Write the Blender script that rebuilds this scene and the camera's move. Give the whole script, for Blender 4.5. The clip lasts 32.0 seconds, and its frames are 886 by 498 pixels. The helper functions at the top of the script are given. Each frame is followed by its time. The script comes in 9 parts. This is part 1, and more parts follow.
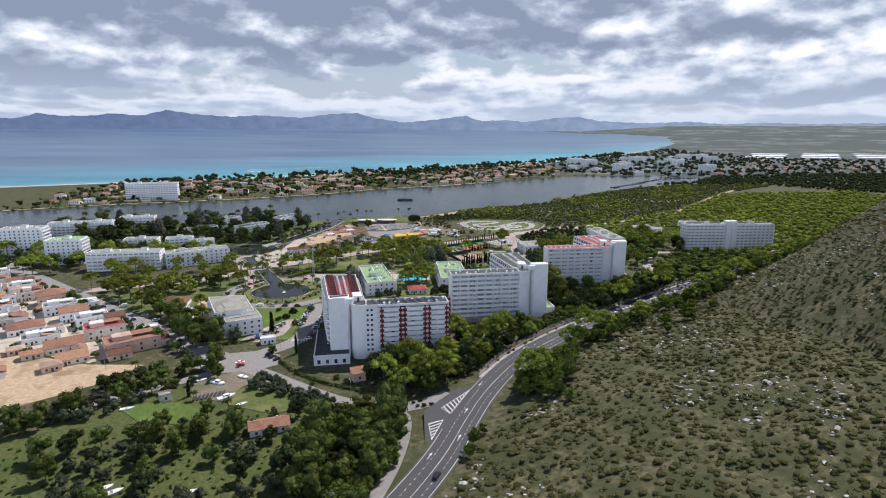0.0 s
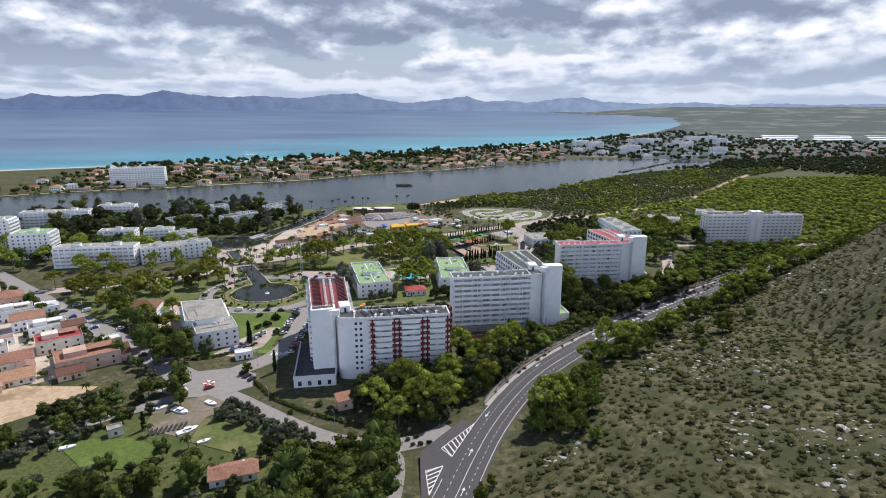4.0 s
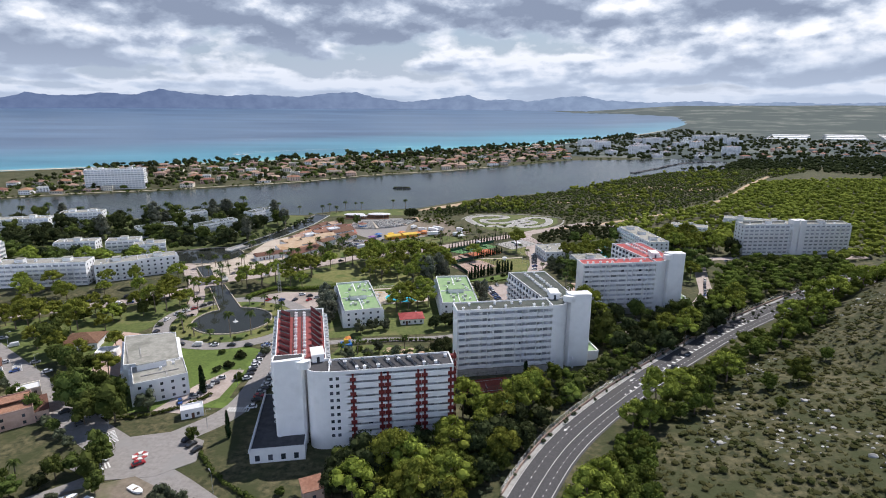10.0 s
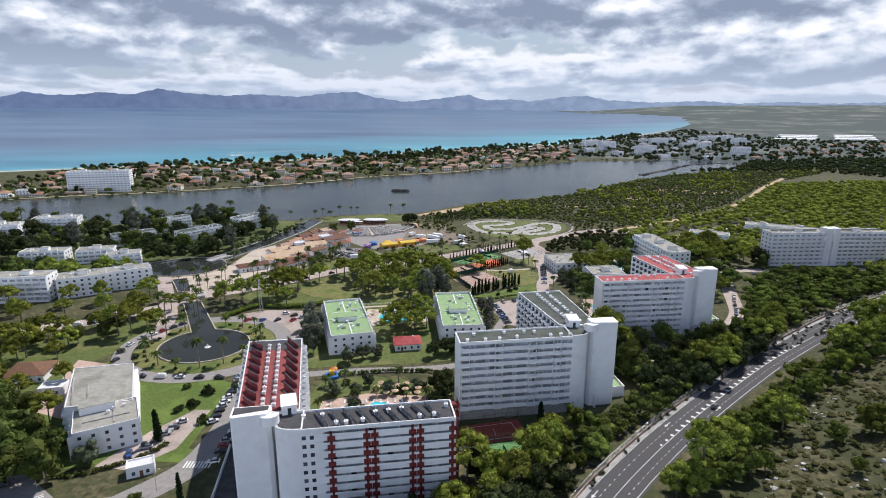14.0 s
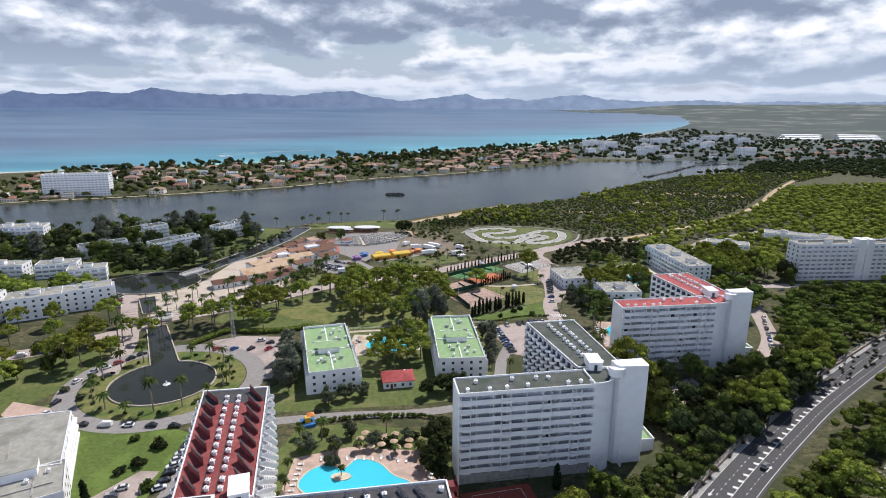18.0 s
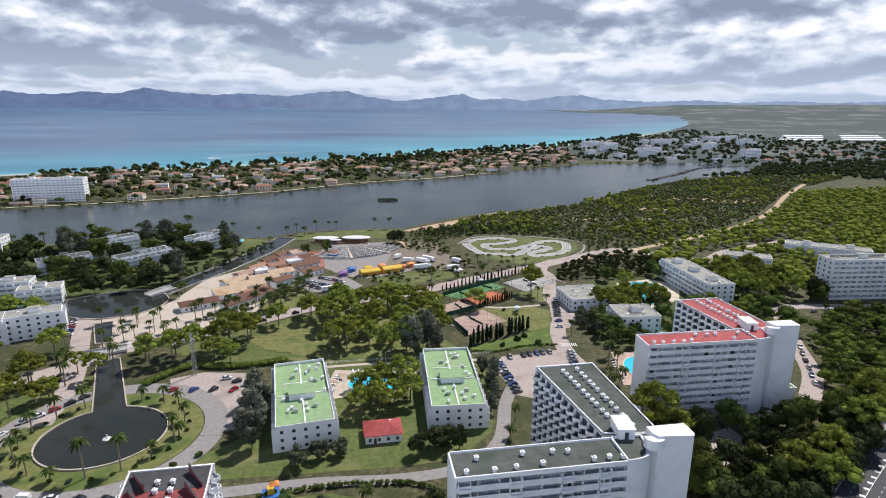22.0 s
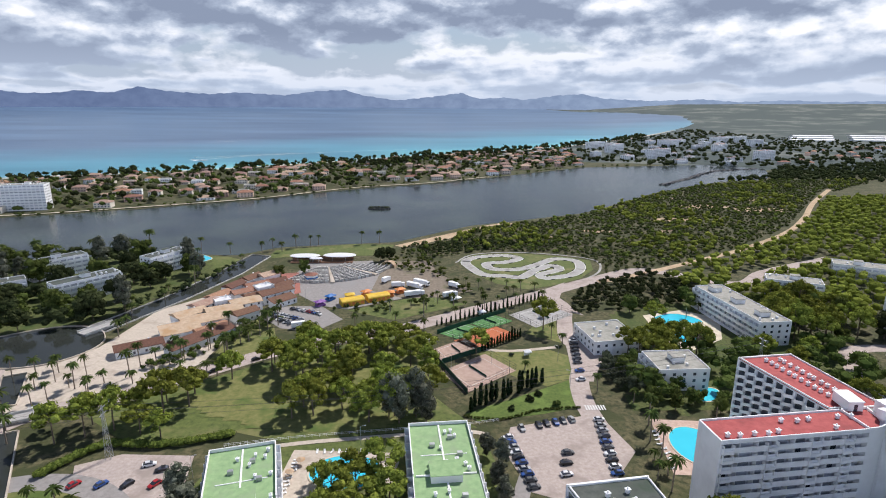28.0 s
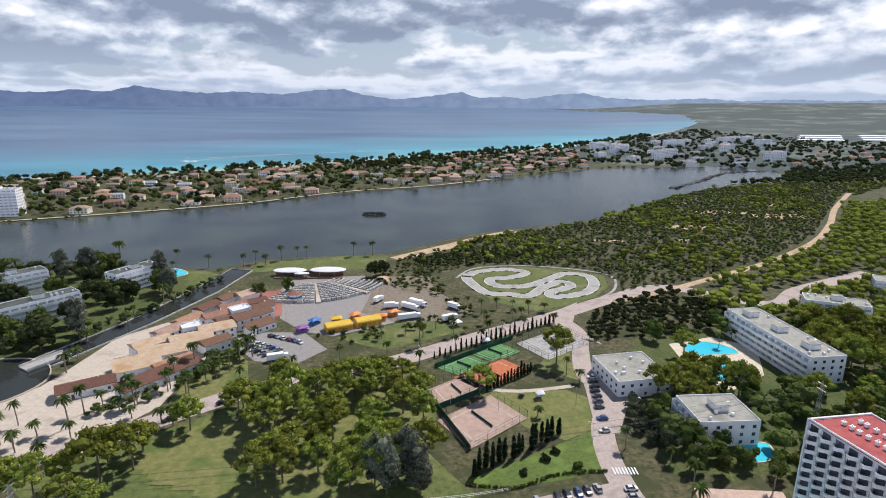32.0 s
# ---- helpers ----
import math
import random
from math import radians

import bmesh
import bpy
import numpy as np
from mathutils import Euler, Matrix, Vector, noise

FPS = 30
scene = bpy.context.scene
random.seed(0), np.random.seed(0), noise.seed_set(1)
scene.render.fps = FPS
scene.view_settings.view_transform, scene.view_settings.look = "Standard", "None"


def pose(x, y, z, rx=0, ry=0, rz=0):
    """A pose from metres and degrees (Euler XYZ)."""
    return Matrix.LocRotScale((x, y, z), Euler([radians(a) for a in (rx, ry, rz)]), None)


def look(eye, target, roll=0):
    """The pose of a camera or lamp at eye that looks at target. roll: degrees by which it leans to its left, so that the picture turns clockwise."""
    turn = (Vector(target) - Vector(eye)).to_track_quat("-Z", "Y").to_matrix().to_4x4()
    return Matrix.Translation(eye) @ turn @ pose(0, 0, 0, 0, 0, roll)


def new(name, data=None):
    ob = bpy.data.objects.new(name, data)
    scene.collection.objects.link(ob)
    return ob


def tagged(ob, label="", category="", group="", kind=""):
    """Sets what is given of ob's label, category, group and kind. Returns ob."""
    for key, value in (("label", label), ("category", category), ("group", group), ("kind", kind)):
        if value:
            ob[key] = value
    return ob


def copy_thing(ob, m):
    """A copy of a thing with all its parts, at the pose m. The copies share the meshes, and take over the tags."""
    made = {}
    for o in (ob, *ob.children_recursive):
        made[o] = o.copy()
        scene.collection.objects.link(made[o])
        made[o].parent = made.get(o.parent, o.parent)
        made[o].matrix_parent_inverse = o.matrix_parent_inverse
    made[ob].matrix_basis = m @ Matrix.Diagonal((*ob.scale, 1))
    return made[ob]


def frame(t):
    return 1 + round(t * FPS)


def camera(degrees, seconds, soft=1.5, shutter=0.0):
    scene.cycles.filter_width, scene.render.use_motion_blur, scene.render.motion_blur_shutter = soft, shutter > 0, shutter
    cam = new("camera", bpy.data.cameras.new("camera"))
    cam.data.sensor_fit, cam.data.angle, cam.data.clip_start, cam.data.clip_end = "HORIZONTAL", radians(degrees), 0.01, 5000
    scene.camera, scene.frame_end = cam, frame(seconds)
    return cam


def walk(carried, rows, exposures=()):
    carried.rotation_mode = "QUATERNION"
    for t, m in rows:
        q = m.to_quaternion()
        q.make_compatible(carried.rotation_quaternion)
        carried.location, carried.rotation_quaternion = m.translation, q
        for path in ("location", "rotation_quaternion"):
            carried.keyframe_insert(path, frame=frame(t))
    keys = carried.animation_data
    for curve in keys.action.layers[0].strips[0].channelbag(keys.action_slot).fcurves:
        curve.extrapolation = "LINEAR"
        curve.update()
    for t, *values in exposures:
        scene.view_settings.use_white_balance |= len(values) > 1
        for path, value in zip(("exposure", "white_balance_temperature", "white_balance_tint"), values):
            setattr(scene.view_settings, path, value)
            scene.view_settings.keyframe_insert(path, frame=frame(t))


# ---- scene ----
from itertools import product

cam = camera(75.5, 32.0, 1.0)
ROWS = [
    (0, -0.66, -130.4, 120.37, 77.318, -0.285), (0.1, -0.6, -129.34, 120.36, 76.894, -0.285), (0.2, -0.54, -128.28, 120.36, 76.357, -0.285),
    (0.3, -0.49, -127.22, 120.36, 75.961, -0.285), (0.4, -0.44, -126.16, 120.36, 75.735, -0.285), (0.5, -0.39, -125.1, 120.37, 75.622, -0.285),
    (1, -0.21, -119.79, 120.45, 75.607, -0.263), (2, -0.03, -109.2, 120.68, 75.615, -0.213), (3, -0.01, -98.69, 120.84, 75.494, -0.196),
    (3.5, -0.03, -93.48, 120.85, 75.483, -0.176), (4.5, -0.12, -83.16, 120.7, 75.461, -0.134), (5.5, -0.21, -72.99, 120.31, 75.439, -0.092),
    (6, -0.25, -67.95, 120.04, 75.394, -0.087), (7, -0.32, -57.99, 119.36, 75.37, -0.091), (8, -0.36, -48.14, 118.57, 75.389, -0.103),
    (9, -0.37, -38.41, 117.73, 75.398, -0.091), (10, -0.36, -28.78, 116.92, 75.406, -0.114), (11, -0.33, -19.22, 116.18, 75.408, -0.109),
    (12, -0.27, -9.72, 115.55, 75.431, -0.067), (13, -0.2, -0.26, 115.06, 75.428, -0.007), (14, -0.1, 9.18, 114.7, 75.419, -0.039),
    (14.5, -0.04, 13.89, 114.58, 75.402, -0.053), (15.5, 0.09, 23.31, 114.42, 75.367, -0.058), (16.5, 0.25, 32.73, 114.36, 75.337, -0.06),
    (17, 0.35, 37.46, 114.36, 75.349, -0.055), (17.5, 0.46, 42.19, 114.37, 75.337, -0.092), (18, 0.58, 46.92, 114.38, 75.345, -0.312),
    (18.5, 0.7, 51.67, 114.4, 75.354, -0.535), (19, 0.85, 56.43, 114.42, 75.355, -0.684), (20, 1.17, 66.0, 114.44, 75.358, -0.694),
    (21, 1.55, 75.63, 114.43, 75.352, -0.687), (22, 1.98, 85.35, 114.37, 75.359, -0.676), (23, 2.45, 95.15, 114.26, 75.352, -0.667),
    (24, 2.97, 105.06, 114.12, 75.353, -0.654), (25, 3.5, 115.06, 113.97, 75.318, -0.66), (25.5, 3.77, 120.09, 113.9, 75.299, -0.67),
    (26.5, 4.31, 130.21, 113.79, 75.295, -0.723), (27.5, 4.81, 140.38, 113.74, 75.292, -0.774), (28, 5.05, 145.47, 113.73, 75.287, -0.767),
    (29, 5.47, 155.61, 113.77, 75.276, -0.756), (30, 5.82, 165.63, 113.81, 75.261, -0.757), (31, 6.08, 175.39, 113.75, 75.226, -0.786),
    (32, 6.26, 184.72, 113.38, 75.207, -0.778),
]
walk(cam, [(t, pose(x, y, z, rx, -0.2, rz)) for t, x, y, z, rx, rz in ROWS], [(0, -0.04, 6200, 13), (32, -0.04, 6200, 13)])

# ---- light: broken cloud, sun from the right and a little ahead ----
SUN_AZ, SUN_EL = 38.0, 53.0      # degrees clockwise from +y, and above the horizon
sun_dir = Vector((math.sin(radians(SUN_AZ)) * math.cos(radians(SUN_EL)), math.cos(radians(SUN_AZ)) * math.cos(radians(SUN_EL)), math.sin(radians(SUN_EL))))
sun = new("sun", bpy.data.lights.new("sun", "SUN"))
sun.data.energy, sun.data.angle, sun.data.color = 5.2, radians(0.6), (1.0, 0.94, 0.86)
sun.matrix_world = look(sun_dir * 300, (0, 0, 0))


class Nodes:
    """Small helper to wire node trees."""
    def __init__(self, tree):
        self.t = tree
        self.t.nodes.clear()

    def add(self, kind, **values):
        n = self.t.nodes.new(kind)
        for k, v in values.items():
            if k in n.inputs:
                n.inputs[k].default_value = v
            else:
                setattr(n, k, v)
        return n

    def link(self, a, b):
        self.t.links.new(a, b)

    def put(self, v, socket):
        if hasattr(v, "is_output"):
            self.link(v, socket)
        else:
            socket.default_value = v

    def math(self, op, a, b=0.0, clamp=False):
        n = self.add("ShaderNodeMath", operation=op, use_clamp=clamp)
        self.put(a, n.inputs[0]), self.put(b, n.inputs[1])
        return n.outputs[0]

    def noise(self, vec, scale, detail=4.0, rough=0.55, distort=0.0):
        n = self.add("ShaderNodeTexNoise", Scale=scale, Detail=detail, Roughness=rough, Distortion=distort)
        if vec is not None:
            self.link(vec, n.inputs["Vector"])
        return n.outputs[0]

    def ramp(self, fac, *stops):
        n = self.add("ShaderNodeValToRGB")
        e = n.color_ramp.elements
        while len(e) < len(stops):
            e.new(0.5)
        for i, (p, c) in enumerate(stops):
            e[i].position, e[i].color = p, (*c, 1) if len(c) == 3 else c
        self.link(fac, n.inputs[0])
        return n.outputs[0]

    def mix(self, fac, a, b, blend="MIX"):
        n = self.add("ShaderNodeMix", data_type="RGBA", blend_type=blend)
        self.put(fac, n.inputs[0])
        for v, s in ((a, n.inputs[6]), (b, n.inputs[7])):
            self.put((*v, 1) if isinstance(v, tuple) and len(v) == 3 else v, s)
        return n.outputs[2]


world = bpy.data.worlds.new("sky")
scene.world = world
world.use_nodes = True
k = Nodes(world.node_tree)
sky = k.add("ShaderNodeTexSky", sky_type="NISHITA", sun_disc=False, sun_elevation=radians(SUN_EL), sun_rotation=radians(SUN_AZ), air_density=1.2, dust_density=1.5)
co = k.add("ShaderNodeTexCoord").outputs["Generated"]
sep = k.add("ShaderNodeSeparateXYZ")
k.link(co, sep.inputs[0])
over = k.math("MAXIMUM", sep.outputs[2], 0.0)


def puffs(vec, scale):
    n = k.add("ShaderNodeTexVoronoi", feature="SMOOTH_F1", Scale=scale, Smoothness=0.4)
    k.link(vec, n.inputs["Vector"])
    return k.math("SUBTRACT", 0.45, n.outputs["Distance"])


def cloud_mass(rise):
    """How thick the cumulus is towards a direction: a layer that crowds together towards the horizon, with heaped lumps."""
    up = k.math("ADD", over, rise)
    low = k.math("ADD", up, 0.11)
    flat = k.add("ShaderNodeCombineXYZ", Z=CLOUD_SEED)
    k.link(k.math("DIVIDE", sep.outputs[0], low), flat.inputs[0])
    k.link(k.math("MULTIPLY", k.math("DIVIDE", sep.outputs[1], low), 0.75), flat.inputs[1])
    heap = k.add("ShaderNodeCombineXYZ")
    k.link(sep.outputs[0], heap.inputs[0])
    k.link(sep.outputs[1], heap.inputs[1])
    k.link(k.math("MULTIPLY", up, 2.0), heap.inputs[2])
    fray = k.add("ShaderNodeTexNoise", Scale=16.0, Detail=4.0, Roughness=0.6)
    k.link(heap.outputs[0], fray.inputs["Vector"])
    bent = k.add("ShaderNodeVectorMath", operation="MULTIPLY_ADD")
    k.link(fray.outputs["Color"], bent.inputs[0])
    bent.inputs[1].default_value = (0.07, 0.07, 0.07)
    k.link(heap.outputs[0], bent.inputs[2])
    big = k.noise(flat.outputs[0], 0.62, 3.0, 0.5)
    lumps = k.math("ADD", k.math("MULTIPLY", puffs(bent.outputs[0], 8.0), 0.20), k.math("MULTIPLY", puffs(bent.outputs[0], 21.0), 0.16))
    lumps = k.math("ADD", lumps, k.math("MULTIPLY", k.noise(heap.outputs[0], 34.0, 6.0, 0.6), 0.16))
    return k.math("ADD", k.math("MULTIPLY", big, 0.95), lumps)


CLOUD_SEED = 7.3
mass, higher, lower = cloud_mass(0.0), cloud_mass(0.011), cloud_mass(-0.011)
cover = k.ramp(mass, (0.40, (0, 0, 0)), (0.49, (1, 1, 1)))
rim = k.math("MULTIPLY", k.math("SUBTRACT", lower, higher), 3.2)
depth = k.ramp(mass, (0.45, (1, 1, 1)), (0.64, (0, 0, 0)))
lit = k.math("ADD", rim, k.math("ADD", k.math("MULTIPLY", depth, 0.6), 0.2))
lit = k.math("ADD", lit, k.math("MULTIPLY", sep.outputs[0], 0.2))
lit = k.math("SUBTRACT", lit, k.math("MULTIPLY", k.math("SUBTRACT", over, 0.095, True), 2.6), True)
thick = k.ramp(lit, (0.0, (0.29, 0.345, 0.45)), (0.3, (0.44, 0.51, 0.62)), (0.55, (0.73, 0.79, 0.87)), (0.85, (1.08, 1.08, 1.08)))
blue = k.mix(0.6, sky.outputs[0], (3.4, 4.5, 6.2))
blue_dim = k.mix(1.0, blue, (0.105, 0.105, 0.105), "MULTIPLY")
clouds = k.mix(cover, blue_dim, thick)
haze = k.ramp(sep.outputs[2], (0.0, (1, 1, 1)), (0.10, (0, 0, 0)))
sky_all = k.mix(k.math("MULTIPLY", haze, 0.75), clouds, (0.58, 0.67, 0.80))
bg = k.add("ShaderNodeBackground", Strength=1.0)
# the sky overhead, out of view, is dimmed to deepen shadows on the ground
zenith = k.ramp(sep.outputs[2], (0.2, (1, 1, 1)), (0.6, (0.22, 0.265, 0.35)))
# the unseen sky behind the camera is brightened to fill the shaded facades
behind = k.ramp(k.math("ADD", k.math("MULTIPLY", sep.outputs[1], 0.5), 0.5), (0.15, (3.2, 3.1, 3.0)), (0.60, (1, 1, 1)))
k.link(k.mix(1.0, k.mix(1.0, sky_all, zenith, "MULTIPLY"), behind, "MULTIPLY"), bg.inputs[0])
k.link(bg.outputs[0], k.add("ShaderNodeOutputWorld").inputs[0])


# ---- materials ----
def surface(name, dark, light, scale=1.0, rough=0.8, bump=0.0, stain=None, stain_scale=0.1, metal=0.0, vary=0.0, island=0.0, spec=0.3, tight=(0.3, 0.7), stain_at=(0.52, 0.66)):
    """A procedural surface in world metres: grain between two colours, larger stains, relief, and variation from object to object."""
    m = bpy.data.materials.new(name)
    m.use_nodes = True
    n = Nodes(m.node_tree)
    p = n.add("ShaderNodeBsdfPrincipled", Roughness=rough, Metallic=metal)
    p.inputs["Specular IOR Level"].default_value = spec
    at = n.add("ShaderNodeNewGeometry").outputs["Position"]
    grain = n.noise(at, scale, 5.0, 0.6)
    col = n.ramp(grain, (tight[0], dark), (tight[1], light))
    if stain:
        big = n.noise(at, stain_scale, 4.0, 0.6)
        col = n.mix(n.ramp(big, (stain_at[0], (0, 0, 0)), (stain_at[1], (1, 1, 1))), col, stain)
    if vary:
        r = n.add("ShaderNodeObjectInfo").outputs["Random"]
        hsv = n.add("ShaderNodeHueSaturation")
        n.put(n.math("ADD", n.math("MULTIPLY", r, 2 * vary), 1 - vary), hsv.inputs["Value"])
        n.put(n.math("ADD", n.math("MULTIPLY", r, vary * 0.12), 0.5 - vary * 0.06), hsv.inputs["Hue"])
        n.link(col, hsv.inputs["Color"])
        col = hsv.outputs[0]
    if island:
        r = n.add("ShaderNodeNewGeometry").outputs["Random Per Island"]
        hsv = n.add("ShaderNodeHueSaturation")
        n.put(n.math("ADD", n.math("MULTIPLY", r, 2 * island), 1 - island), hsv.inputs["Value"])
        n.link(col, hsv.inputs["Color"])
        col = hsv.outputs[0]
    n.link(col, p.inputs["Base Color"])
    if bump:
        b = n.add("ShaderNodeBump", Strength=0.6, Distance=bump)
        n.link(grain, b.inputs["Height"])
        n.link(b.outputs[0], p.inputs["Normal"])
    n.link(p.outputs[0], n.add("ShaderNodeOutputMaterial").inputs[0])
    return m


def foliage(name, dark, light, glow=0.35):
    """Leaves: matt, letting some light through, varied from tree to tree and tuft to tuft."""
    m = bpy.data.materials.new(name)
    m.use_nodes = True
    n = Nodes(m.node_tree)
    r = n.add("ShaderNodeNewGeometry").outputs["Random Per Island"]
    o = n.add("ShaderNodeObjectInfo").outputs["Random"]
    col = n.ramp(r, (0.1, dark), (0.95, light))
    hsv = n.add("ShaderNodeHueSaturation")
    n.put(n.math("ADD", n.math("MULTIPLY", o, 0.5), 0.75), hsv.inputs["Value"])
    n.put(n.math("ADD", n.math("MULTIPLY", o, 0.03), 0.485), hsv.inputs["Hue"])
    n.link(col, hsv.inputs["Color"])
    d, t = n.add("ShaderNodeBsdfDiffuse"), n.add("ShaderNodeBsdfTranslucent")
    n.link(hsv.outputs[0], d.inputs[0]), n.link(hsv.outputs[0], t.inputs[0])
    s = n.add("ShaderNodeMixShader")
    s.inputs[0].default_value = glow
    n.link(d.outputs[0], s.inputs[1]), n.link(t.outputs[0], s.inputs[2])
    n.link(s.outputs[0], n.add("ShaderNodeOutputMaterial").inputs[0])
    return m


def water(name, col_near, col_far, axis=None, span=(0, 1), rough=0.1, ripple=0.6, height=0.03, patch=0.12):
    """Water: glossy over its own colour, which may change along one axis from shallow to deep."""
    m = bpy.data.materials.new(name)
    m.use_nodes = True
    n = Nodes(m.node_tree)
    p = n.add("ShaderNodeBsdfPrincipled", Roughness=rough, IOR=1.33)
    at = n.add("ShaderNodeNewGeometry").outputs["Position"]
    if axis:
        dot = n.add("ShaderNodeVectorMath", operation="DOT_PRODUCT")
        n.link(at, dot.inputs[0])
        dot.inputs[1].default_value = axis
        wob = n.math("MULTIPLY", n.math("SUBTRACT", n.noise(at, 0.004, 4.0), 0.5), (span[1] - span[0]) * patch * 4)
        fac = n.math("DIVIDE", n.math("SUBTRACT", n.math("ADD", dot.outputs["Value"], wob), span[0]), span[1] - span[0], True)
        col = n.ramp(fac, (0.0, col_near[0]), (0.25, col_near[1]), (1.0, col_far))
        wide = n.add("ShaderNodeVectorMath", operation="MULTIPLY")
        n.link(at, wide.inputs[0])
        wide.inputs[1].default_value = (0.0011, 0.0042, 0.0)
        col = n.mix(1.0, col, n.ramp(n.noise(wide.outputs[0], 1.0, 6.0, 0.6), (0.36, (0.72, 0.74, 0.78)), (0.64, (1.25, 1.22, 1.18))), "MULTIPLY")
    else:
        col = n.ramp(n.noise(at, 0.02, 4.0), (0.35, col_near[0]), (0.65, col_far))
    n.link(col, p.inputs["Base Color"])
    b = n.add("ShaderNodeBump", Strength=0.7, Distance=height)
    n.link(n.noise(at, ripple, 3.0), b.inputs["Height"])
    n.link(b.outputs[0], p.inputs["Normal"])
    n.link(p.outputs[0], n.add("ShaderNodeOutputMaterial").inputs[0])
    return m


